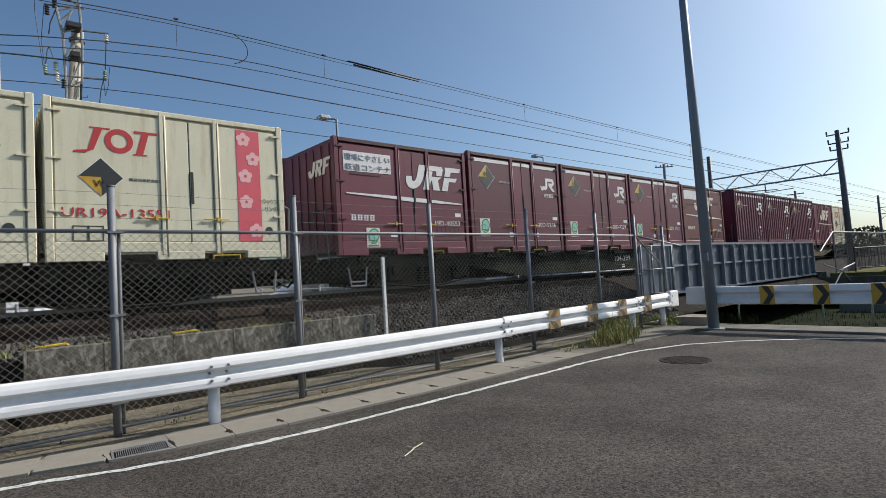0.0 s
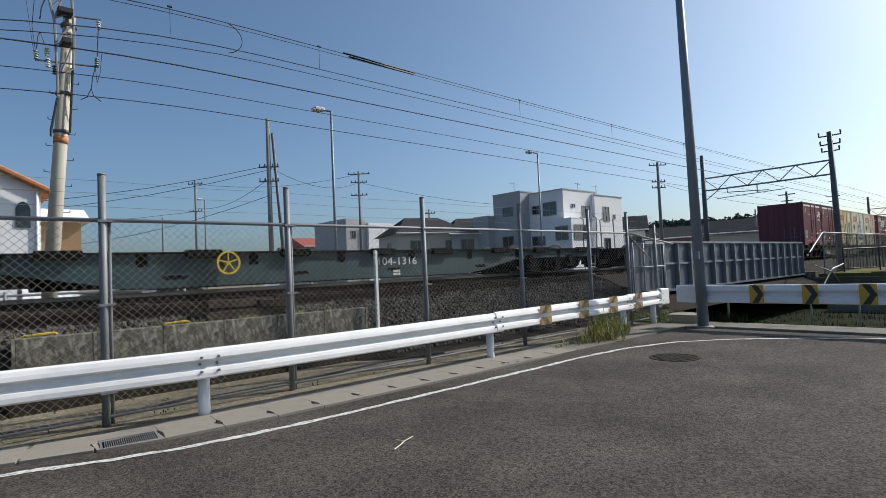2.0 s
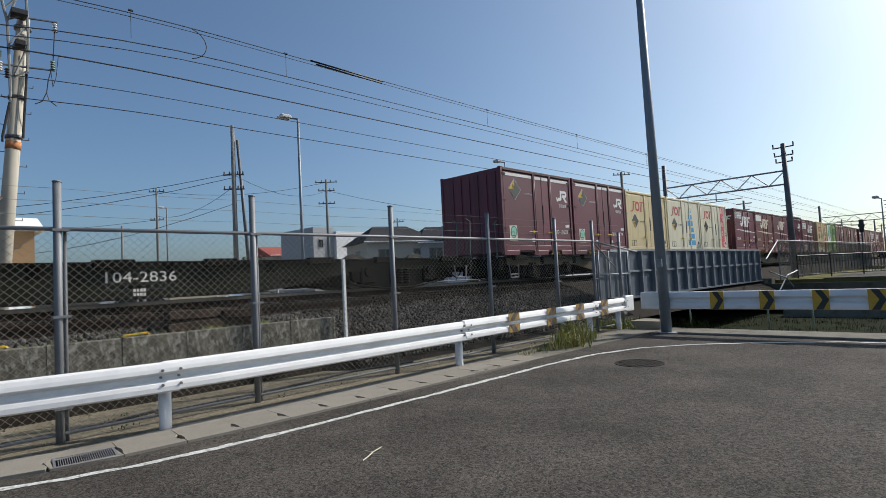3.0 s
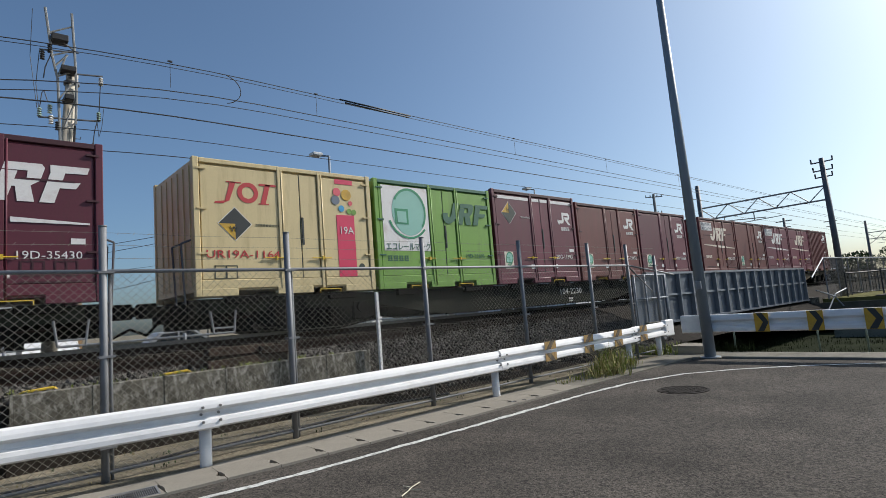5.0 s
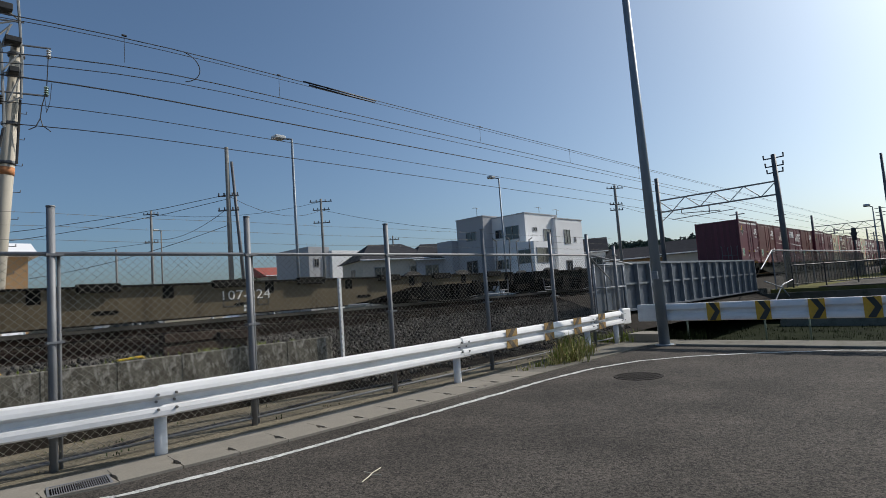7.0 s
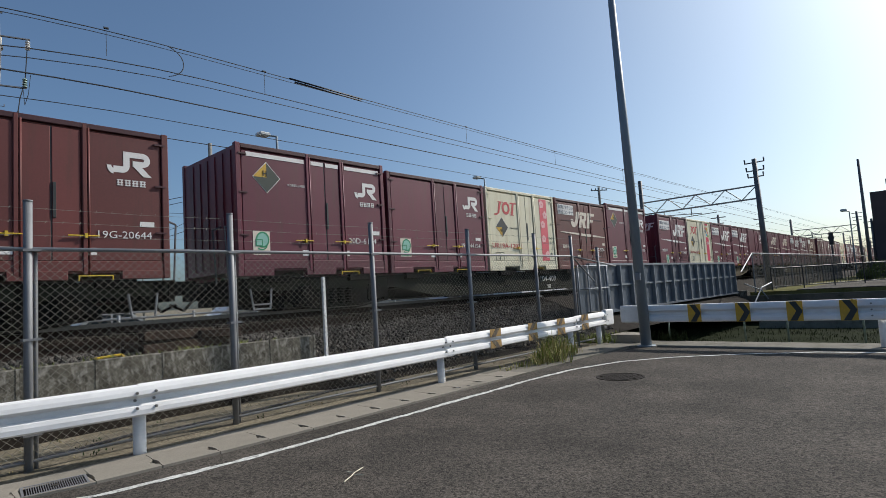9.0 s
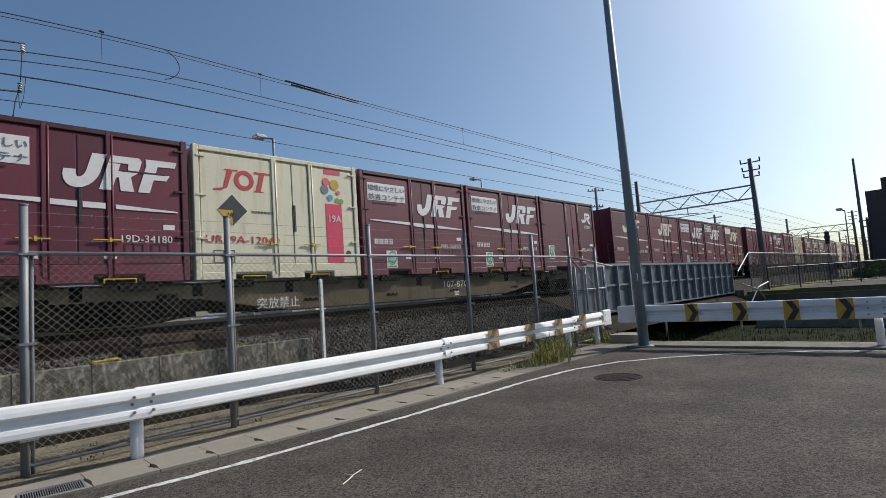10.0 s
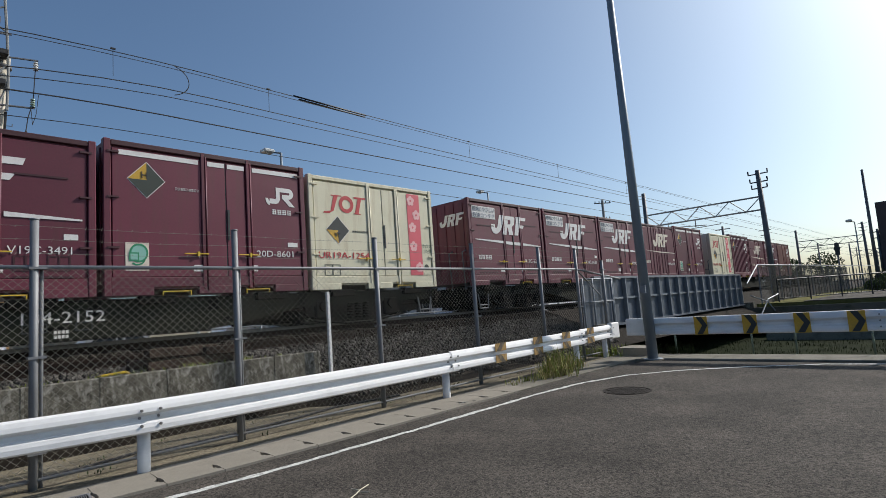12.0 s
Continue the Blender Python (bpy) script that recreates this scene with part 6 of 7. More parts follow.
bm = B()
tube(bm, [(0.36, YF, 5.72), (0.40, YF, 5.56), (0.54, YF, 5.46)], 0.010, 5)
part("jumper_cable", bm, "cable", mast)
bm = B()
tube(bm, [(0.57, YF, 6.53), (0.53, YF, 6.1), (0.47, YF, 5.86), (0.44, YF, 6.2)], 0.006, 5)
part("jumper_cable", bm, "cable", mast)
bm = B()
tube(bm, [(-0.60, YF, 7.60), (-0.66, YF, 6.85), (-0.61, YF, 6.3)], 0.007, 5)
part("jumper_cable", bm, "cable", mast)
bm = B()
tube(bm, [(-0.72, YF, 8.5), (-0.76, YF, 7.43), (-0.64, YF, 6.3)], 0.006, 5)
part("jumper_cable", bm, "cable", mast)
bm = B()
tube(bm, [(-0.60, YF, 6.3), (-0.56, YF, 6.66), (-0.52, YF, 6.73), (-0.46, YF, 6.5)], 0.009, 5)
part("jumper_cable", bm, "cable", mast)
bm = B()
tube(bm, [(-0.40, YF, 7.56), (-0.50, YF, 7.25), (-0.53, YF, 7.0)], 0.012, 5)
part("jumper_cable", bm, "cable", mast)

# pale mast behind the track, at the edge of view
pm = thing("concrete_mast", (0.40, 13.5, 0), "pale concrete catenary mast behind the track", "catenary mast")
bm = B()
rod(bm, (0, 0, 0), (0, 0, 11.0), 0.26, 0.22, 20)
part("pole", bm, "pole_concrete", pm)


def overhead(name, pts, r, label, y=None):
    bm = B()
    tube(bm, pts, r, 6)
    return tagged(part(name, bm, "cable"), label, "overhead wire", "overhead wires")


def span(y, z, x0=-25.0, x1=34.0, sag=0.12, n=59, bend=0.011):
    """A wire that sags between its far supports and dips towards the mast's bracket."""
    pts = []
    for i in range(n + 1):
        x = x0 + (x1 - x0) * i / n
        dip = bend * min(max(5.0 - x, 0.0), 5.0) ** 2
        pts.append((x, y, z - sag * 4 * (i / n) * (1 - i / n) - dip))
    return pts


Y3 = 13.7
for nm, y, z, r, sag, label in (("messenger_wire", TRACK_Y, 6.82, 0.0095, 0.10, "thin dark catenary messenger wire over the track"),
                                ("contact_wire", TRACK_Y, 6.22, 0.010, 0.02, "thin dark contact wire over the track"),
                                ("auxiliary_wire", TRACK_Y - 0.25, 5.98, 0.008, 0.04, "thin dark auxiliary wire over the track"),
                                ("feeder_wire", Y3, 6.72, 0.016, 0.10, "thick black feeder cable along the line"),
                                ("line_wire", Y3, 6.02, 0.009, -0.05, "thin dark line wire along the track"),
                                ("line_wire", Y3, 5.57, 0.010, -0.05, "thin dark line wire along the track"),
                                ("line_wire", TRACK_Y + 0.2, 6.84, 0.007, 0.10, "thin dark line wire along the track")):
    overhead(nm, span(y, z, sag=sag, bend=0.022 if nm in ("contact_wire", "auxiliary_wire") else 0.011) + [(400.0, y, z)], r, label)
for x0, x1, z in ((7.05, 9.25, 6.735), (7.2, 9.2, 6.68)):
    bm = B()
    rod(bm, (x0, TRACK_Y, z), (x1, TRACK_Y, z - 0.02), 0.020, seg=8)
    tagged(part("wire_sleeve", bm, "cable"), "thick dark insulating sleeve on the messenger wire", "wire sleeve", "wire sleeves")
bm = B()
tube(bm, [(4.15 + 0.45 * math.sin(a), TRACK_Y, 6.40 - 0.33 * math.cos(a)) for a in [radians(20 + 14 * i) for i in range(11)]], 0.009, 5)
tagged(part("jumper_loop", bm, "cable"), "curved jumper cable between the catenary wires", "jumper cable")
for x in (3.2, 6.4, 13.5, 18.9, 25.0):
    bm = B()
    rod(bm, (x, TRACK_Y, 6.2), (x, TRACK_Y, 6.74), 0.005, seg=4)
    rod(bm, (x - 0.04, TRACK_Y, 6.735), (x + 0.04, TRACK_Y, 6.735), 0.022, seg=6)
    tagged(part("dropper", bm, "cable"), "thin dropper wire with a clamp", "dropper", "droppers")


# ---- right bank beyond the canal ----
bm = B()
box(bm, CANAL_X1 + 0.3, 600, -80, 7.6, -1.0, 0.52)
tagged(part("far_bank", bm, "grass_ground"), "grassy ground beyond the canal", "ground", kind="structure")
bm = B()
box(bm, CANAL_X1 + 0.31, 44, -80, 5.6, 0.4, 0.56)
tagged(part("far_road", bm, "asphalt"), "asphalt lane beyond the canal", "road", kind="structure")
fence2 = thing("chain_link_fence", (30.6, 7.3, 0.5), "distant chain-link fence with a pale top rail along the track", "fence")
bpy.context.view_layer.update()
bm = B()
rod(bm, (28.0, 7.2, 1.55), (30.6, 7.3, 2.45), 0.03, seg=6)
rod(bm, (30.6, 7.3, 2.45), (95, 7.0, 2.75), 0.03, seg=6)
local(part("top_rail", bm, "girder_light"), fence2)
bm = B()
tube(bm, [(27.6, 7.0, 1.0), (29.5, 6.8, 0.65), (29.8, 6.6, 0.2)], 0.03, 6)
tube(bm, [(28.6, 6.9, 0.1), (29.6, 6.8, 0.75), (31.2, 6.7, 0.95)], 0.03, 6)
local(part("brace", bm, "girder_light"), fence2)
for i in range(22):
    x = 30.6 + 2.2 * i
    bm = B()
    rod(bm, (x, 7.3, 0.5), (x, 7.3, 2.46), 0.03, seg=6)
    local(part("post", bm, "galv"), fence2)
local(chain_link(30.6, 60, 0.55, 2.45, 7.3, 0.16, 0.005), fence2)

bal = thing("balustrade", (32.2, 6.9, 0.5), "dark steel railing with upright bars beyond the canal", "railing")
bpy.context.view_layer.update()
A0, A1, A2 = Vector((32.2, 6.9, 0.52)), Vector((38.5, 2.3, 0.52)), Vector((46.0, -6.0, 0.52))
for p, q in ((A0, A1), (A1, A2)):
    for z, r in ((1.12, 0.035), (0.18, 0.025)):
        bm = B()
        rod(bm, p + Vector((0, 0, z)), q + Vector((0, 0, z)), r, seg=6)
        local(part("rail", bm, "black_iron"), bal)
    n = int((q - p).length / 0.17)
    for i in range(n):
        c = p + (q - p) * i / n
        bm = B()
        rod(bm, c + Vector((0, 0, 0 if i % 11 == 0 else 0.18)), c + Vector((0, 0, 1.2 if i % 11 == 0 else 1.12)), 0.035 if i % 11 == 0 else 0.011, seg=5)
        local(part("post" if i % 11 == 0 else "bar", bm, "black_iron"), bal)
# green canal fence posts behind the second guardrail
for y in (5.0, 3.4, 2.6, 1.35, 0.2, -1.2):
    bm = B()
    rod(bm, (13.05, y, 0.0), (13.05, y, 0.62), 0.02, seg=8)
    tagged(part("canal_post", bm, "canal_green"), "short dull green steel post on the canal edge", "post", "canal posts")
bm = B()
prism(bm, [(12.5, 5.45), (13.0, 5.45), (13.25, 6.2), (12.5, 6.2)], 0.0, 0.2)
tagged(part("concrete_block", bm, "concrete"), "rough concrete block at the canal corner", "concrete block")
# small gate in front of the girder
gate = thing("metal_gate", (15.3, 7.15, 0), "blue-grey steel panel gate beside the bridge", "gate")
bm = B()
box(bm, -0.9, 0.9, 0.9, 0.93, -0.1, 1.95)
part("panel", bm, "girder", gate)
for x in (-0.9, -0.3, 0.3, 0.9):
    bm = B()
    rod(bm, (x, 0.85, -0.1), (x, 0.85, 2.0), 0.025, seg=8)
    part("post", bm, "girder_light", gate)
for z in (0.2, 1.3, 1.98):
    bm = B()
    rod(bm, (-0.95, 0.85, z), (0.95, 0.85, z), 0.022, seg=8)
    part("rail", bm, "girder_light", gate)


# ---- houses, poles and cars behind the track ----
def window(parent, x0, x1, z0, z1, axis, at, sign=-1):
    """A window set in a face: axis 'y' for faces across y, 'x' for faces across x."""
    w = B()
    f = 0.06
    o = 0.03
    if axis == "y":
        box(w, x0 + f, x1 - f, at + sign * 0.0, at + sign * 0.02, z0 + f, z1 - f)
    else:
        box(w, at + sign * 0.0, at + sign * 0.02, x0 + f, x1 - f, z0 + f, z1 - f)
    win = part("window", w, "pane", parent)
    w = B()
    for a, b, c, d in ((x0, x1, z0, z0 + f), (x0, x1, z1 - f, z1), (x0, x0 + f, z0, z1), (x1 - f, x1, z0, z1), ((x0 + x1) / 2 - 0.03, (x0 + x1) / 2 + 0.03, z0, z1)):
        if axis == "y":
            box(w, a, b, at, at + sign * 0.06, c, d)
        else:
            box(w, at, at + sign * 0.06, a, b, c, d)
    part("frame", w, "window_frame", win)


def block_part(parent, name, x0, x1, y0, y1, z0, z1, mat):
    return part(name, box(B(), x0, x1, y0, y1, z0, z1), mat, parent)


h = thing("house", (0, 0, 0), "white flat-roofed modern house of box volumes, its shaded blocks coloured grey", "house")
# the left blocks are white walls with their shade put into a grey colour
block_part(h, "wall", 44.56, 50, 37.12, 40.95, 0, 9.35, "house_grey")
block_part(h, "wall", 46.0, 52, 32.78, 37.5, 0, 9.1, "house_white")
block_part(h, "wall", 51.05, 56.5, 32.4, 38, 0, 8.75, "house_white")
block_part(h, "wall", 44.8, 47.9, 31.1, 33.5, 0, 6.05, "house_white")
block_part(h, "wall", 43.6, 47, 40.96, 43.2, 0, 7.2, "house_grey")
for x0, x1, y0, y1, z in ((44.5, 50.1, 37.06, 41.0, 9.35), (45.94, 52.05, 32.72, 37.6, 9.1), (51.0, 56.6, 32.34, 38.1, 8.75)):
    block_part(h, "roof", x0, x1, y0, y1, z, z + 0.1, "house_grey")
for a, b, c, d, ax, at in ((38.2, 39.6, 6.9, 7.9, "x", 44.56), (38.2, 39.8, 3.4, 4.8, "x", 44.56), (33.6, 35.3, 6.6, 8.0, "x", 46.0), (35.6, 36.7, 6.9, 7.8, "x", 46.0), (35.2, 36.9, 3.6, 4.6, "x", 46.0),
                          (47.3, 48.0, 7.3, 7.7, "y", 32.78), (49.2, 50.6, 5.9, 7.6, "y", 32.78), (52.6, 53.8, 6.0, 7.6, "y", 32.4), (52.6, 53.8, 2.6, 4.2, "y", 32.4), (49.2, 50.4, 2.6, 4.4, "y", 32.78),
                          (45.2, 47.5, 3.9, 5.4, "y", 31.1), (31.5, 33.0, 3.9, 5.3, "x", 44.8), (54.6, 55.0, 6.3, 6.8, "y", 32.4)):
    window(h, a, b, c, d, ax, at)
bm = B()
for x, y, z in ((46.5, 39.5, 9.4), (52.0, 35, 9.1), (54, 34, 8.8)):
    rod(bm, (x, y, z), (x, y, z + 1.4), 0.025, seg=5)
    rod(bm, (x - 0.5, y, z + 1.35), (x + 0.5, y, z + 1.25), 0.02, seg=5)
    rod(bm, (x - 0.4, y - 0.3, z + 1.3), (x - 0.4, y + 0.3, z + 1.3), 0.015, seg=4)
part("antenna", bm, "dark_steel", h)


def gable_house(x, y, w, d, hw, hr, mats, turn, label, hip=False, windows=True):
    g = thing("house", (x, y, 0), label, "house", "houses behind the track", turn=turn)
    block_part(g, "wall", -w / 2, w / 2, -d / 2, d / 2, 0, hw, mats[0])
    bm = B()
    e = 0.45
    if hip:
        v = [(-w / 2 - e, -d / 2 - e, hw), (w / 2 + e, -d / 2 - e, hw), (w / 2 + e, d / 2 + e, hw), (-w / 2 - e, d / 2 + e, hw), (-w / 4, 0, hr), (w / 4, 0, hr)]
        fs = ((0, 1, 5, 4), (1, 2, 5), (2, 3, 4, 5), (3, 0, 4), (3, 2, 1, 0))
    else:
        v = [(-w / 2 - e, -d / 2 - e, hw - 0.15), (w / 2 + e, -d / 2 - e, hw - 0.15), (w / 2 + e, d / 2 + e, hw - 0.15), (-w / 2 - e, d / 2 + e, hw - 0.15), (-w / 2 - e, 0, hr), (w / 2 + e, 0, hr)]
        fs = ((0, 1, 5, 4), (1, 2, 5), (2, 3, 4, 5), (3, 0, 4), (3, 2, 1, 0))
    vv = [bm.verts.new(c) for c in v]
    for f in fs:
        bm.faces.new([vv[i] for i in f])
    part("roof", bm, mats[1], g)
    bm = B()
    tube(bm, [(-w / 2 - e, -d / 2 - e, hw - 0.05), (w / 2 + e, -d / 2 - e, hw - 0.05)], 0.07, 6)
    part("eaves_gutter", bm, "house_white", g)
    if windows:
        n = max(2, int(w / 3))
        for fl in range(int(hw // 2.7)):
            for i in range(n):
                cx = -w / 2 + (i + 0.5) * w / n
                window(g, cx - 0.8, cx + 0.8, 0.9 + 2.7 * fl, 2.1 + 2.7 * fl, "y", -d / 2)
            window(g, -1.2, 0.4, 0.9 + 2.7 * fl, 2.1 + 2.7 * fl, "x", -w / 2)
    return g


gable_house(40.5, 48.5, 8, 8, 5.6, 7.6, ("house_cream", "roof_dark"), -20, "two-storey house with a dark hipped roof", hip=True)
gable_house(45.5, 45.5, 7, 7, 5.4, 7.4, ("house_grey", "roof_dark"), -25, "grey two-storey house with a dark roof", hip=True)
b = thing("building", (0, 0, 0), "pale flat-roofed building with a brown side", "building")
block_part(b, "wall", 39.5, 44.6, 57.7, 66, 0, 7.9, "house_white")
block_part(b, "wall", 36.5, 39.5, 58.2, 66, 0, 8.4, "house_grey")
window(b, 37.2, 37.9, 5.9, 6.9, "y", 58.2)
gable_house(40.0, 71, 7.5, 6, 5.6, 6.9, ("house_cream", "roof_red"), 0, "low house with a red tiled roof", windows=False)
gable_house(67.5, 38.5, 5, 6, 5.6, 7.6, ("house_white", "roof_dark"), -60, "white house with a dark gabled roof")
gable_house(69.0, 30.5, 9, 7, 4.2, 5.7, ("house_brown", "roof_dark"), -70, "brown house with a low dark roof")
gable_house(68.0, 24.5, 6, 6, 4.3, 5.9, ("house_cream", "roof_dark"), -75, "cream house with a dark gabled roof")
gable_house(84.0, 31.0, 9, 8, 3.6, 5.0, ("house_grey", "roof_dark"), -60, "grey house with a dark roof")
gable_house(94.0, 26.0, 10, 8, 2.8, 4.4, ("house_brown", "roof_dark"), -70, "low brown house with a dark roof")
# house with the orange tiles on its gable
oh = thing("house", (0, 0, 0), "white house with an orange clay tile roof and arched window", "house")
block_part(oh, "wall", -6.5, 2.95, 28.6, 36, 0, 5.6, "house_white")
bm = B()
vv = [bm.verts.new(c) for c in ((-2.2, 28.58, 5.6), (2.95, 28.58, 5.6), (0.4, 28.58, 6.9), (-2.2, 36, 5.6), (2.95, 36, 5.6), (0.4, 36, 6.9))]
for f in ((0, 1, 2), (5, 4, 3), (0, 2, 5, 3), (2, 1, 4, 5)):
    bm.faces.new([vv[i] for i in f])
part("gable", bm, "house_white", oh)
bm = B()
n = 16
for i in range(n):
    t0, t1 = i / n, (i + 1) / n
    for s in (1, -1):
        x0, z0 = 0.4 + s * 2.95 * t0, 6.98 - 1.5 * t0
        x1, z1 = 0.4 + s * 2.95 * t1, 6.98 - 1.5 * t1
        for k in range(26):
            y = 28.2 + 0.31 * k
            rod(bm, (x0, y, z0 + 0.03), (x1, y, z1), 0.10, 0.12, 6)
tagged(part("roof_tiles", bm, "roof_orange", oh), "rows of orange clay tiles", kind="stuff")
bm = B()
plate(bm, [(2.1, 4.0), (2.6, 4.0), (2.6, 4.8), (2.5, 5.02), (2.35, 5.1), (2.2, 5.02), (2.1, 4.8)], 28.56, 0.03)
part("arched_window", bm, "pane", oh)
bm = B()
rod(bm, (2.82, 28.55, 0), (2.82, 28.55, 5.5), 0.06, seg=8)
part("downpipe", bm, "house_white", oh)
gable_house(4.3, 38.5, 2.6, 4, 5.2, 6.0, ("house_brown", "house_white"), 0, "narrow brown rendered house", windows=False)


def far_pole(x, y, z, r, label, arms=(), lamp=None, name="utility_pole", mat="far_concrete", lean=(0, 0)):
    p = thing(name, (x, y, 0), label, "utility pole" if name == "utility_pole" else "street lamp", "poles behind the track")
    bm = B()
    rod(bm, (lean[0], lean[1], 0), (0, 0, z), r * 1.25, r * 0.85, 10)
    part("pole", bm, mat, p)
    for dz, w in arms:
        bm = B()
        rod(bm, (-w * 0.75, w * 0.65, z - dz), (w * 0.75, -w * 0.65, z - dz), 0.05, seg=6)
        for q in (-0.9, -0.4, 0.4, 0.9):
            rod(bm, (q * w * 0.75, -q * w * 0.65, z - dz), (q * w * 0.75, -q * w * 0.65, z - dz + 0.22), 0.05, seg=6)
        part("cross_arm", bm, "dark_steel", p)
    if lamp:
        bm = B()
        rod(bm, (0, 0, z), (-lamp * 0.75, lamp * 0.65, z + 0.12), 0.05, seg=6)
        part("arm", bm, mat, p)
        bm = B()
        box(bm, -lamp * 0.75 - 0.25, -lamp * 0.3, lamp * 0.2, lamp * 0.65 + 0.2, z + 0.02, z + 0.22, bev=0.05)
        part("lamp_head", bm, "lamp_glass", p)
    return p


far_pole(15.45, 25.7, 10.3, 0.075, "slim grey street lamp with a flat head", lamp=0.8, name="street_lamp", mat="pole_grey")
far_pole(35.6, 27.6, 10.6, 0.07, "slim grey street lamp with a flat head", lamp=0.7, name="street_lamp", mat="pole_grey")
far_pole(16.7, 36.3, 12.6, 0.15, "concrete utility pole with transformer brackets", ((3.4, 0.7), (4.4, 0.7)))
far_pole(16.98, 36.2, 11.6, 0.11, "leaning strut pole beside a utility pole", lean=(0.62, -0.3), mat="dark_steel")
far_pole(33.2, 50.0, 12.6, 0.14, "concrete utility pole with wide cross arms", ((0.3, 1.2), (1.2, 0.9), (2.6, 0.9)))
far_pole(20.0, 61.8, 12.4, 0.13, "distant concrete utility pole", ((0.4, 0.8), (3.4, 0.7)))
far_pole(25.7, 75.8, 12.3, 0.10, "distant slim street lamp", lamp=0.8, name="street_lamp")
far_pole(18.2, 67.5, 8.9, 0.12, "distant slim concrete utility pole", ((0.5, 0.8),))
far_pole(45.6, 53.0, 9.3, 0.11, "distant slim concrete utility pole", ((0.5, 0.8),))
far_pole(53.8, 26.6, 11.5, 0.15, "concrete utility pole with brackets", ((0.3, 0.9), (2.0, 0.7), (2.6, 0.7)))
far_pole(66.5, 22.0, 6.7, 0.10, "distant slim concrete utility pole", ())
far_pole(54.7, 4.75, 10.0, 0.11, "dark utility pole beyond the canal", (), mat="dark_steel")
far_pole(54.6, 5.7, 5.9, 0.05, "slim street lamp beyond the canal", lamp=0.5, name="street_lamp", mat="pole_grey")
# wires between the far poles
for k, (p, q, sag) in enumerate((((16.7, 36.3, 9.3), (-10, 52, 7.0), 1.2), ((16.7, 36.3, 9.0), (-10, 52, 6.6), 1.4), ((16.7, 36.3, 8.4), (20.0, 61.8, 9.4), 0.8), ((16.7, 36.3, 9.2), (33.2, 50, 11.4), 1.0),
                                  ((33.2, 50, 12.3), (20, 61.8, 12.0), 0.8), ((33.2, 50, 11.4), (60, 40, 9), 1.0), ((20, 61.8, 9.0), (-20, 70, 7.5), 1.2), ((16.7, 36.3, 7.2), (5, 60, 5.0), 0.8), ((53.8, 26.6, 9.4), (80, 20, 7.5), 0.8))):
    p, q = Vector(p), Vector(q)
    overhead("service_wire", [tuple(p + (q - p) * i / 8 - Vector((0, 0, sag * 4 * (i / 8) * (1 - i / 8)))) for i in range(9)], 0.018, "thin sagging service wire between poles")

# lane and car park behind the track
bm = B()
box(bm, -60, 90, 17.0, 34, -0.3, 0.02)
tagged(part("back_road", bm, "asphalt"), "asphalt road and car park behind the track", "road", kind="structure")


def car(x, y, mat, turn, label):
    c = thing("car", (x, y, 0.02), label, "car", "parked cars", turn=turn)
    bm = B()
    prof2 = [(-1.95, 0.3), (-1.95, 0.75), (-1.85, 0.95), (-1.5, 1.02), (-1.1, 1.45), (0.3, 1.5), (0.95, 1.0), (1.7, 0.85), (1.95, 0.65), (1.95, 0.3)]
    plate(bm, prof2, -0.78, 1.56)
    bmesh.ops.bevel(bm, geom=bm.edges[:], offset=0.05, segments=1, affect="EDGES")
    part("body", bm, mat, c)
    bm = B()
    plate(bm, [(-1.3, 1.05), (-1.02, 1.38), (-0.4, 1.40), (-0.4, 1.05)], -0.79, 0.01)
    plate(bm, [(-0.33, 1.05), (-0.33, 1.40), (0.25, 1.42), (0.75, 1.05)], -0.79, 0.01)
    part("side_window", bm, "pane", c)
    for xx in (-1.2, 1.25):
        for s in (-1, 1):
            bm = B()
            rod(bm, (xx, s * 0.62, 0.31), (xx, s * 0.81, 0.31), 0.31, seg=18)
            wl = part("wheel", bm, "tyre", c)
            bm = B()
            rod(bm, (xx, s * 0.80, 0.31), (xx, s * 0.82, 0.31), 0.18, seg=12)
            part("rim", bm, "car_silver", wl)
    return c


car(8.0, 27.0, "car_silver", 0, "silver hatchback parked behind the track")
car(13.5, 27.6, "car_white", 180, "white hatchback parked behind the track")
car(2.6, 24.0, "car_white", 90, "white van-like car parked behind the track")
car(24.0, 22.0, "car_silver", 180, "silver car parked behind the track")
# pale guard fence along the back road
gf = thing("pipe_fence", (0, 16.6, 0), "pale steel pipe fence along the back road", "fence")
for z in (0.9, 1.3):
    part("rail", rod(B(), (-5, 0, z), (30, 0, z), 0.03, seg=6), "girder_light", gf)
again(part("post", rod(B(), (0, 0, 0), (0, 0, 1.4), 0.04, seg=8), "girder_light", gf), [(-5 + 2.0 * i, 0, 0) for i in range(18)])


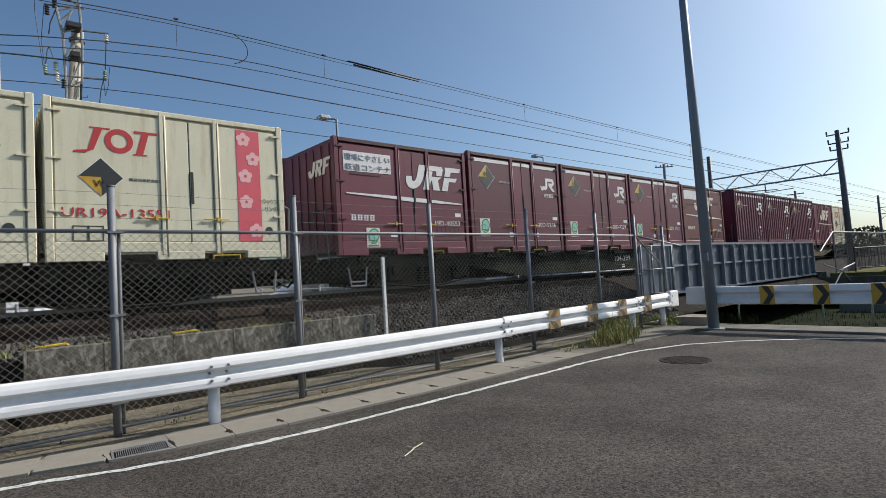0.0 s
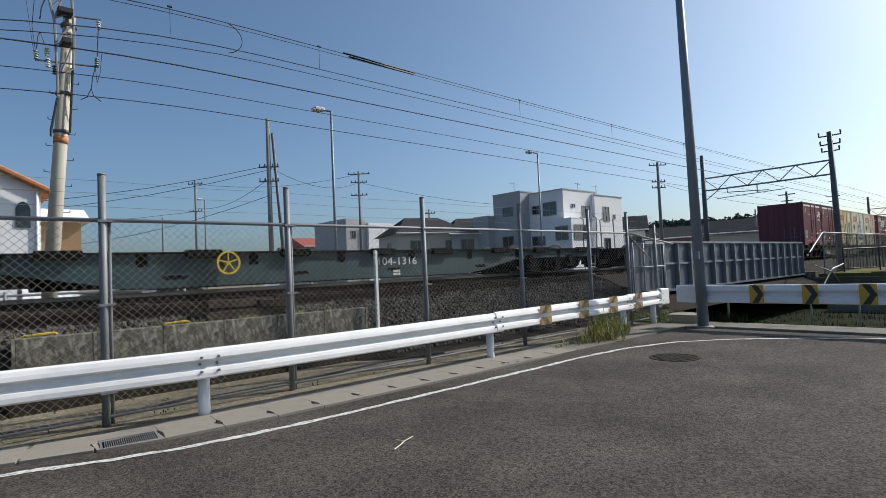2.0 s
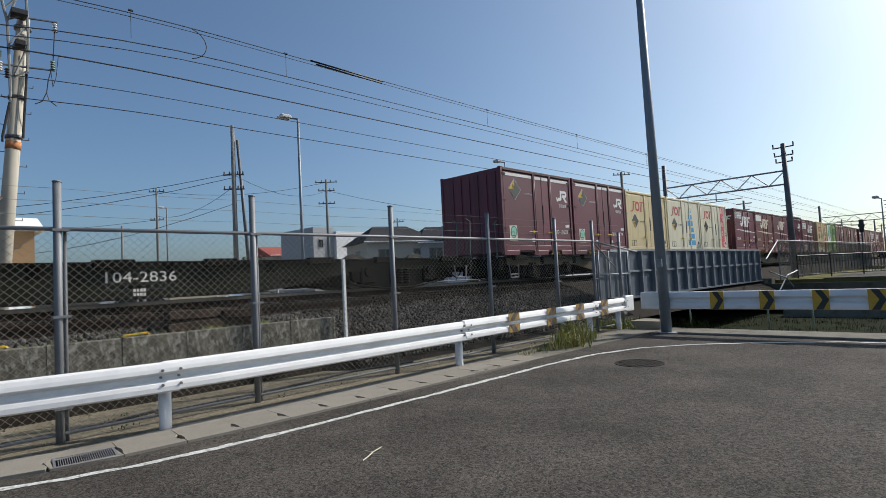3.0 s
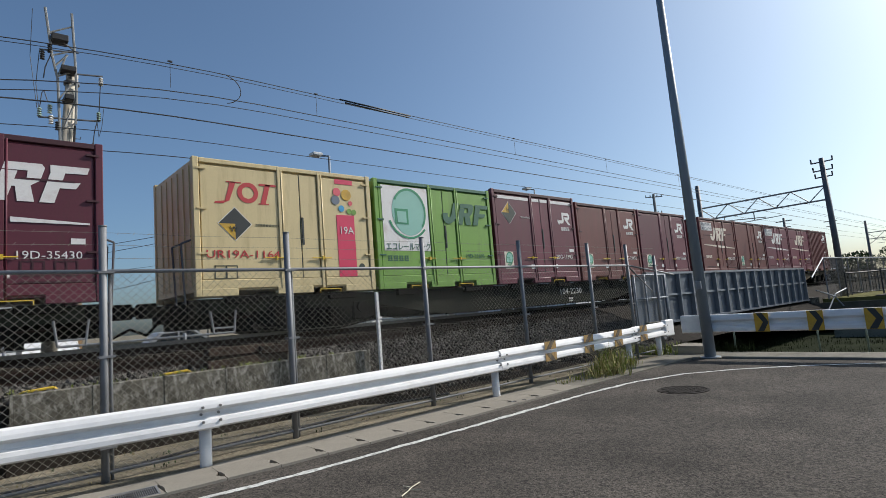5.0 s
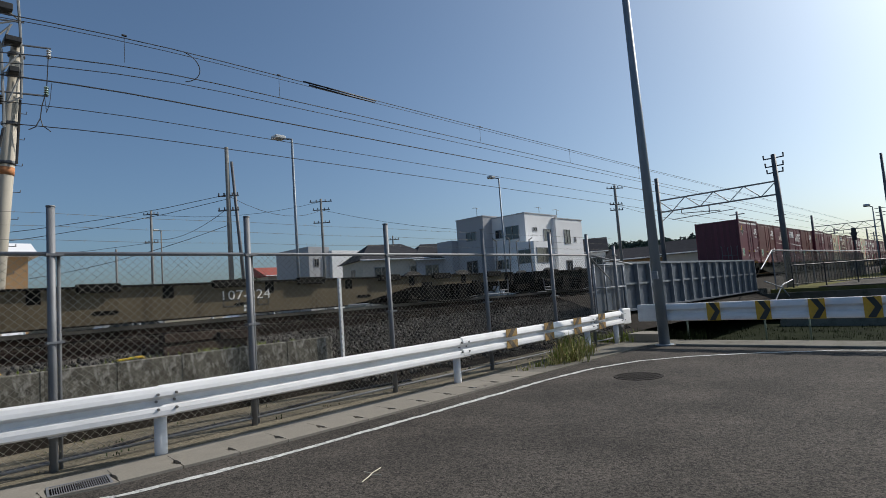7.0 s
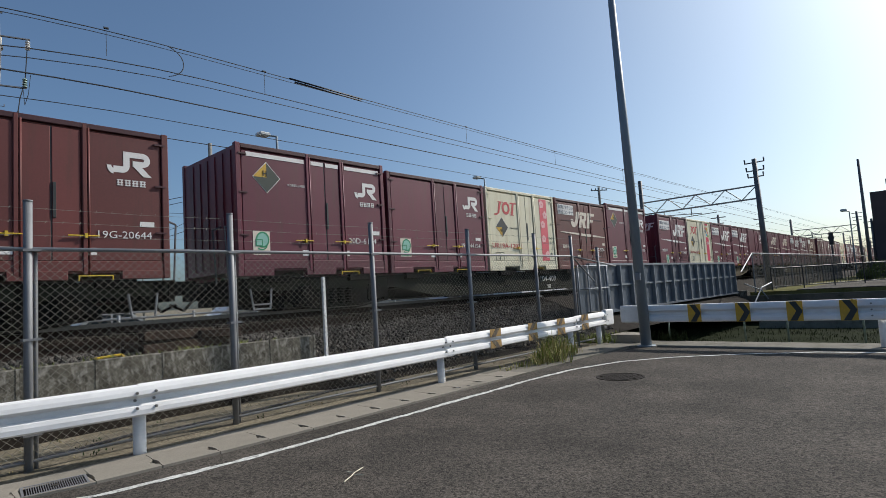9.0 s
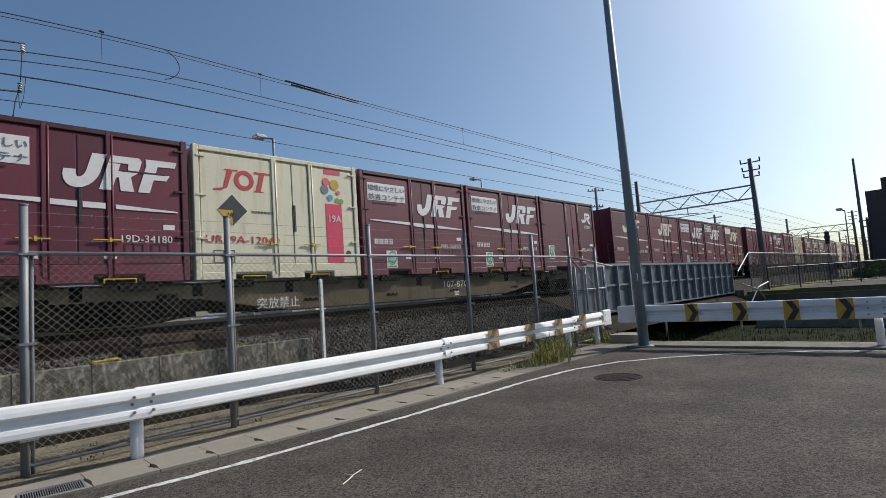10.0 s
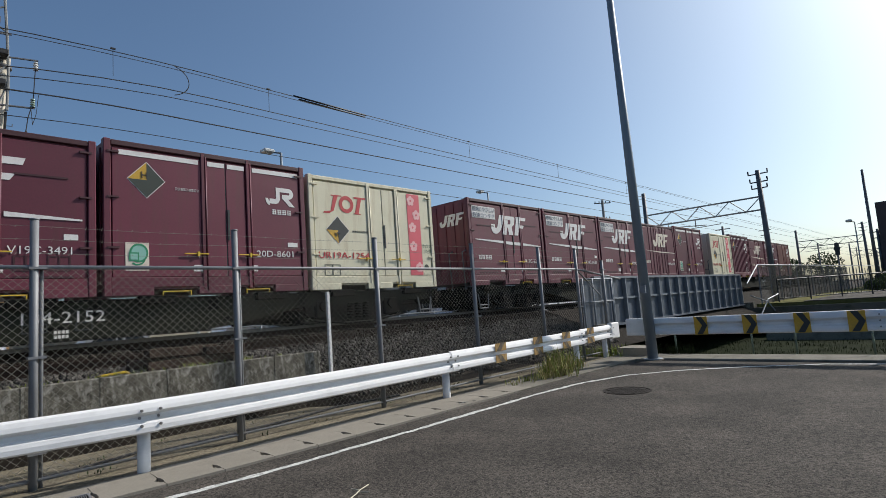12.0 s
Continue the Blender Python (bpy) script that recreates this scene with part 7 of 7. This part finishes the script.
# ---- trees, bushes and hills ----
def crown(bm, cx, cy, cz, rx, rz, n, size, rng):
    for _ in range(n):
        while True:
            v = Vector((rng.uniform(-1, 1), rng.uniform(-1, 1), rng.uniform(-1, 1)))
            if 0.25 < v.length < 1.0 and noise.noise(v * 2.2 + Vector((cx, cy, cz))) > -0.25:
                break
        p = Vector((cx + v.x * rx, cy + v.y * rx, cz + v.z * rz))
        q = Euler((rng.uniform(0, 6.3), rng.uniform(0, 6.3), rng.uniform(0, 6.3))).to_matrix()
        s = size * rng.uniform(0.6, 1.3)
        vs = [bm.verts.new(p + q @ Vector(c) * s) for c in ((-1, 0, 0), (0, -0.45, 0.1), (1, 0, 0), (0, 0.45, 0.1))]
        bm.faces.new(vs)


rng = random.Random(21)
for x, y, hh, r, lab in ((47, 1.5, 2.6, 1.8, "leafy green bush"), (50, 3.2, 2.2, 1.6, "leafy green bush"), (44, -0.5, 1.8, 1.4, "low green bush"), (53, 0.5, 3.2, 2.0, "leafy green bush"), (62, 4.2, 2.8, 2.0, "leafy green bush"),
                         (46.5, 4.2, 1.3, 0.9, "low sparse bush"), (70, 4.0, 3, 2.2, "leafy green bush")):
    hh, r = hh * 0.6, r * 0.75
    t = thing("bush", (x, y, 0.5), lab + " beyond the canal", "bush", "bushes beyond the canal")
    bm = B()
    for q in range(5):
        rod(bm, (0, 0, 0), (rng.uniform(-0.6, 0.6) * r, rng.uniform(-0.6, 0.6) * r, hh * 0.7), 0.04, 0.015, 5)
    part("trunk", bm, "bark", t)
    bm = B()
    crown(bm, 0, 0, hh * 0.55, r, hh * 0.5, 900, 0.10, rng)
    part("crown", bm, "leaf_mid", t)
for x, y, hh, r in ((110, 32, 7, 3.5), (122, 24, 6, 3), (135, 20, 7, 3.5), (100, 38, 7, 3.5), (130, 1, 6, 3.5), (115, -3, 6, 3.5), (165, 4, 7, 4), (30.5, 62, 5, 2.5)):
    t = thing("tree", (x, y, 0), "dark green broadleaf tree in the distance", "tree", "distant trees")
    bm = B()
    rod(bm, (0, 0, 0), (0.1, 0, hh * 0.55), 0.22, 0.12, 8)
    for q in range(5):
        a = 1.26 * q
        rod(bm, (0.08, 0, hh * 0.42), (r * 0.55 * math.cos(a), r * 0.55 * math.sin(a), hh * 0.75), 0.08, 0.03, 6)
    part("trunk", bm, "bark", t)
    bm = B()
    crown(bm, 0, 0, hh * 0.66, r, hh * 0.36, 900, 0.28, rng)
    part("crown", bm, "leaf_dark", t)
# wooded hill: a low mound covered in clumps of leaves
def hill_height(deg):
    h = 30 * min(1, max(0, (deg - 11.5) / 4.5)) * min(1, max(0, (36 - deg) / 9))
    return max(1.0, h * (1 + 0.10 * noise.noise((deg * 0.45, 1, 0))) + 1.2 * noise.noise((deg * 1.9, 3, 0)))


vs, fs = [], []
HN, HD = 90, 420
for i in range(HN):
    g = 8 + 30 * i / (HN - 1)
    a, hh = radians(g), hill_height(g)
    vs += [((HD - 50) * math.cos(a), (HD - 50) * math.sin(a), -2), (HD * math.cos(a), HD * math.sin(a), hh - 1.5), ((HD + 90) * math.cos(a), (HD + 90) * math.sin(a), -2)]
for i in range(HN - 1):
    for k in range(2):
        fs.append((3 * i + k, 3 * i + 3 + k, 3 * i + 4 + k, 3 * i + 1 + k))
hrng = np.random.default_rng(8)
for i in range(11000):
    g, q = hrng.uniform(9, 37), hrng.uniform(0, 1) ** 0.7
    a, hh = radians(g), hill_height(g)
    r = HD - 50 * (1 - q)
    bulge = 1.3 * noise.noise((g * 2.6, q * 9, 5))
    c = np.array((r * math.cos(a), r * math.sin(a), (hh + 0.6) * q - 1 + bulge))
    m = np.array(Euler((hrng.uniform(0, 6.3), hrng.uniform(0, 6.3), hrng.uniform(0, 6.3))).to_matrix())
    z = hrng.uniform(0.6, 1.5)
    k = len(vs)
    for e in ((-1, 0, 0), (0, -0.7, 0.2), (1, 0, 0), (0, 0.7, 0.2)):
        vs.append(tuple(c + m @ (np.array(e) * z)))
    fs.append((k, k + 1, k + 2, k + 3))
tagged(sheet("backdrop", vs, fs, "hill"), "low dark green wooded hill in the distance", "hills", kind="structure")
# dark building at the far right
bb = thing("building", (0, 0, 0), "tall dark grey building beyond the canal", "building")
block_part(bb, "wall", 60, 74, -9, 4.7, 0, 7.8, "brick_dark")
block_part(bb, "wall", 61, 74, -9, 3.6, 7.8, 8.9, "brick_dark")
for z in (3.4, 6.0):
    for y in (-6, -2.5, 1.0):
        window(bb, y, y + 1.6, z, z + 1.2, "x", 60)


def motions():
    for ob, x, z in MOVING:
        walk(ob, [(0, pose(x, TRACK_Y, z)), (6, pose(x - SPEED * 6, TRACK_Y, z)), (12, pose(x - SPEED * 12, TRACK_Y, z))])


motions()
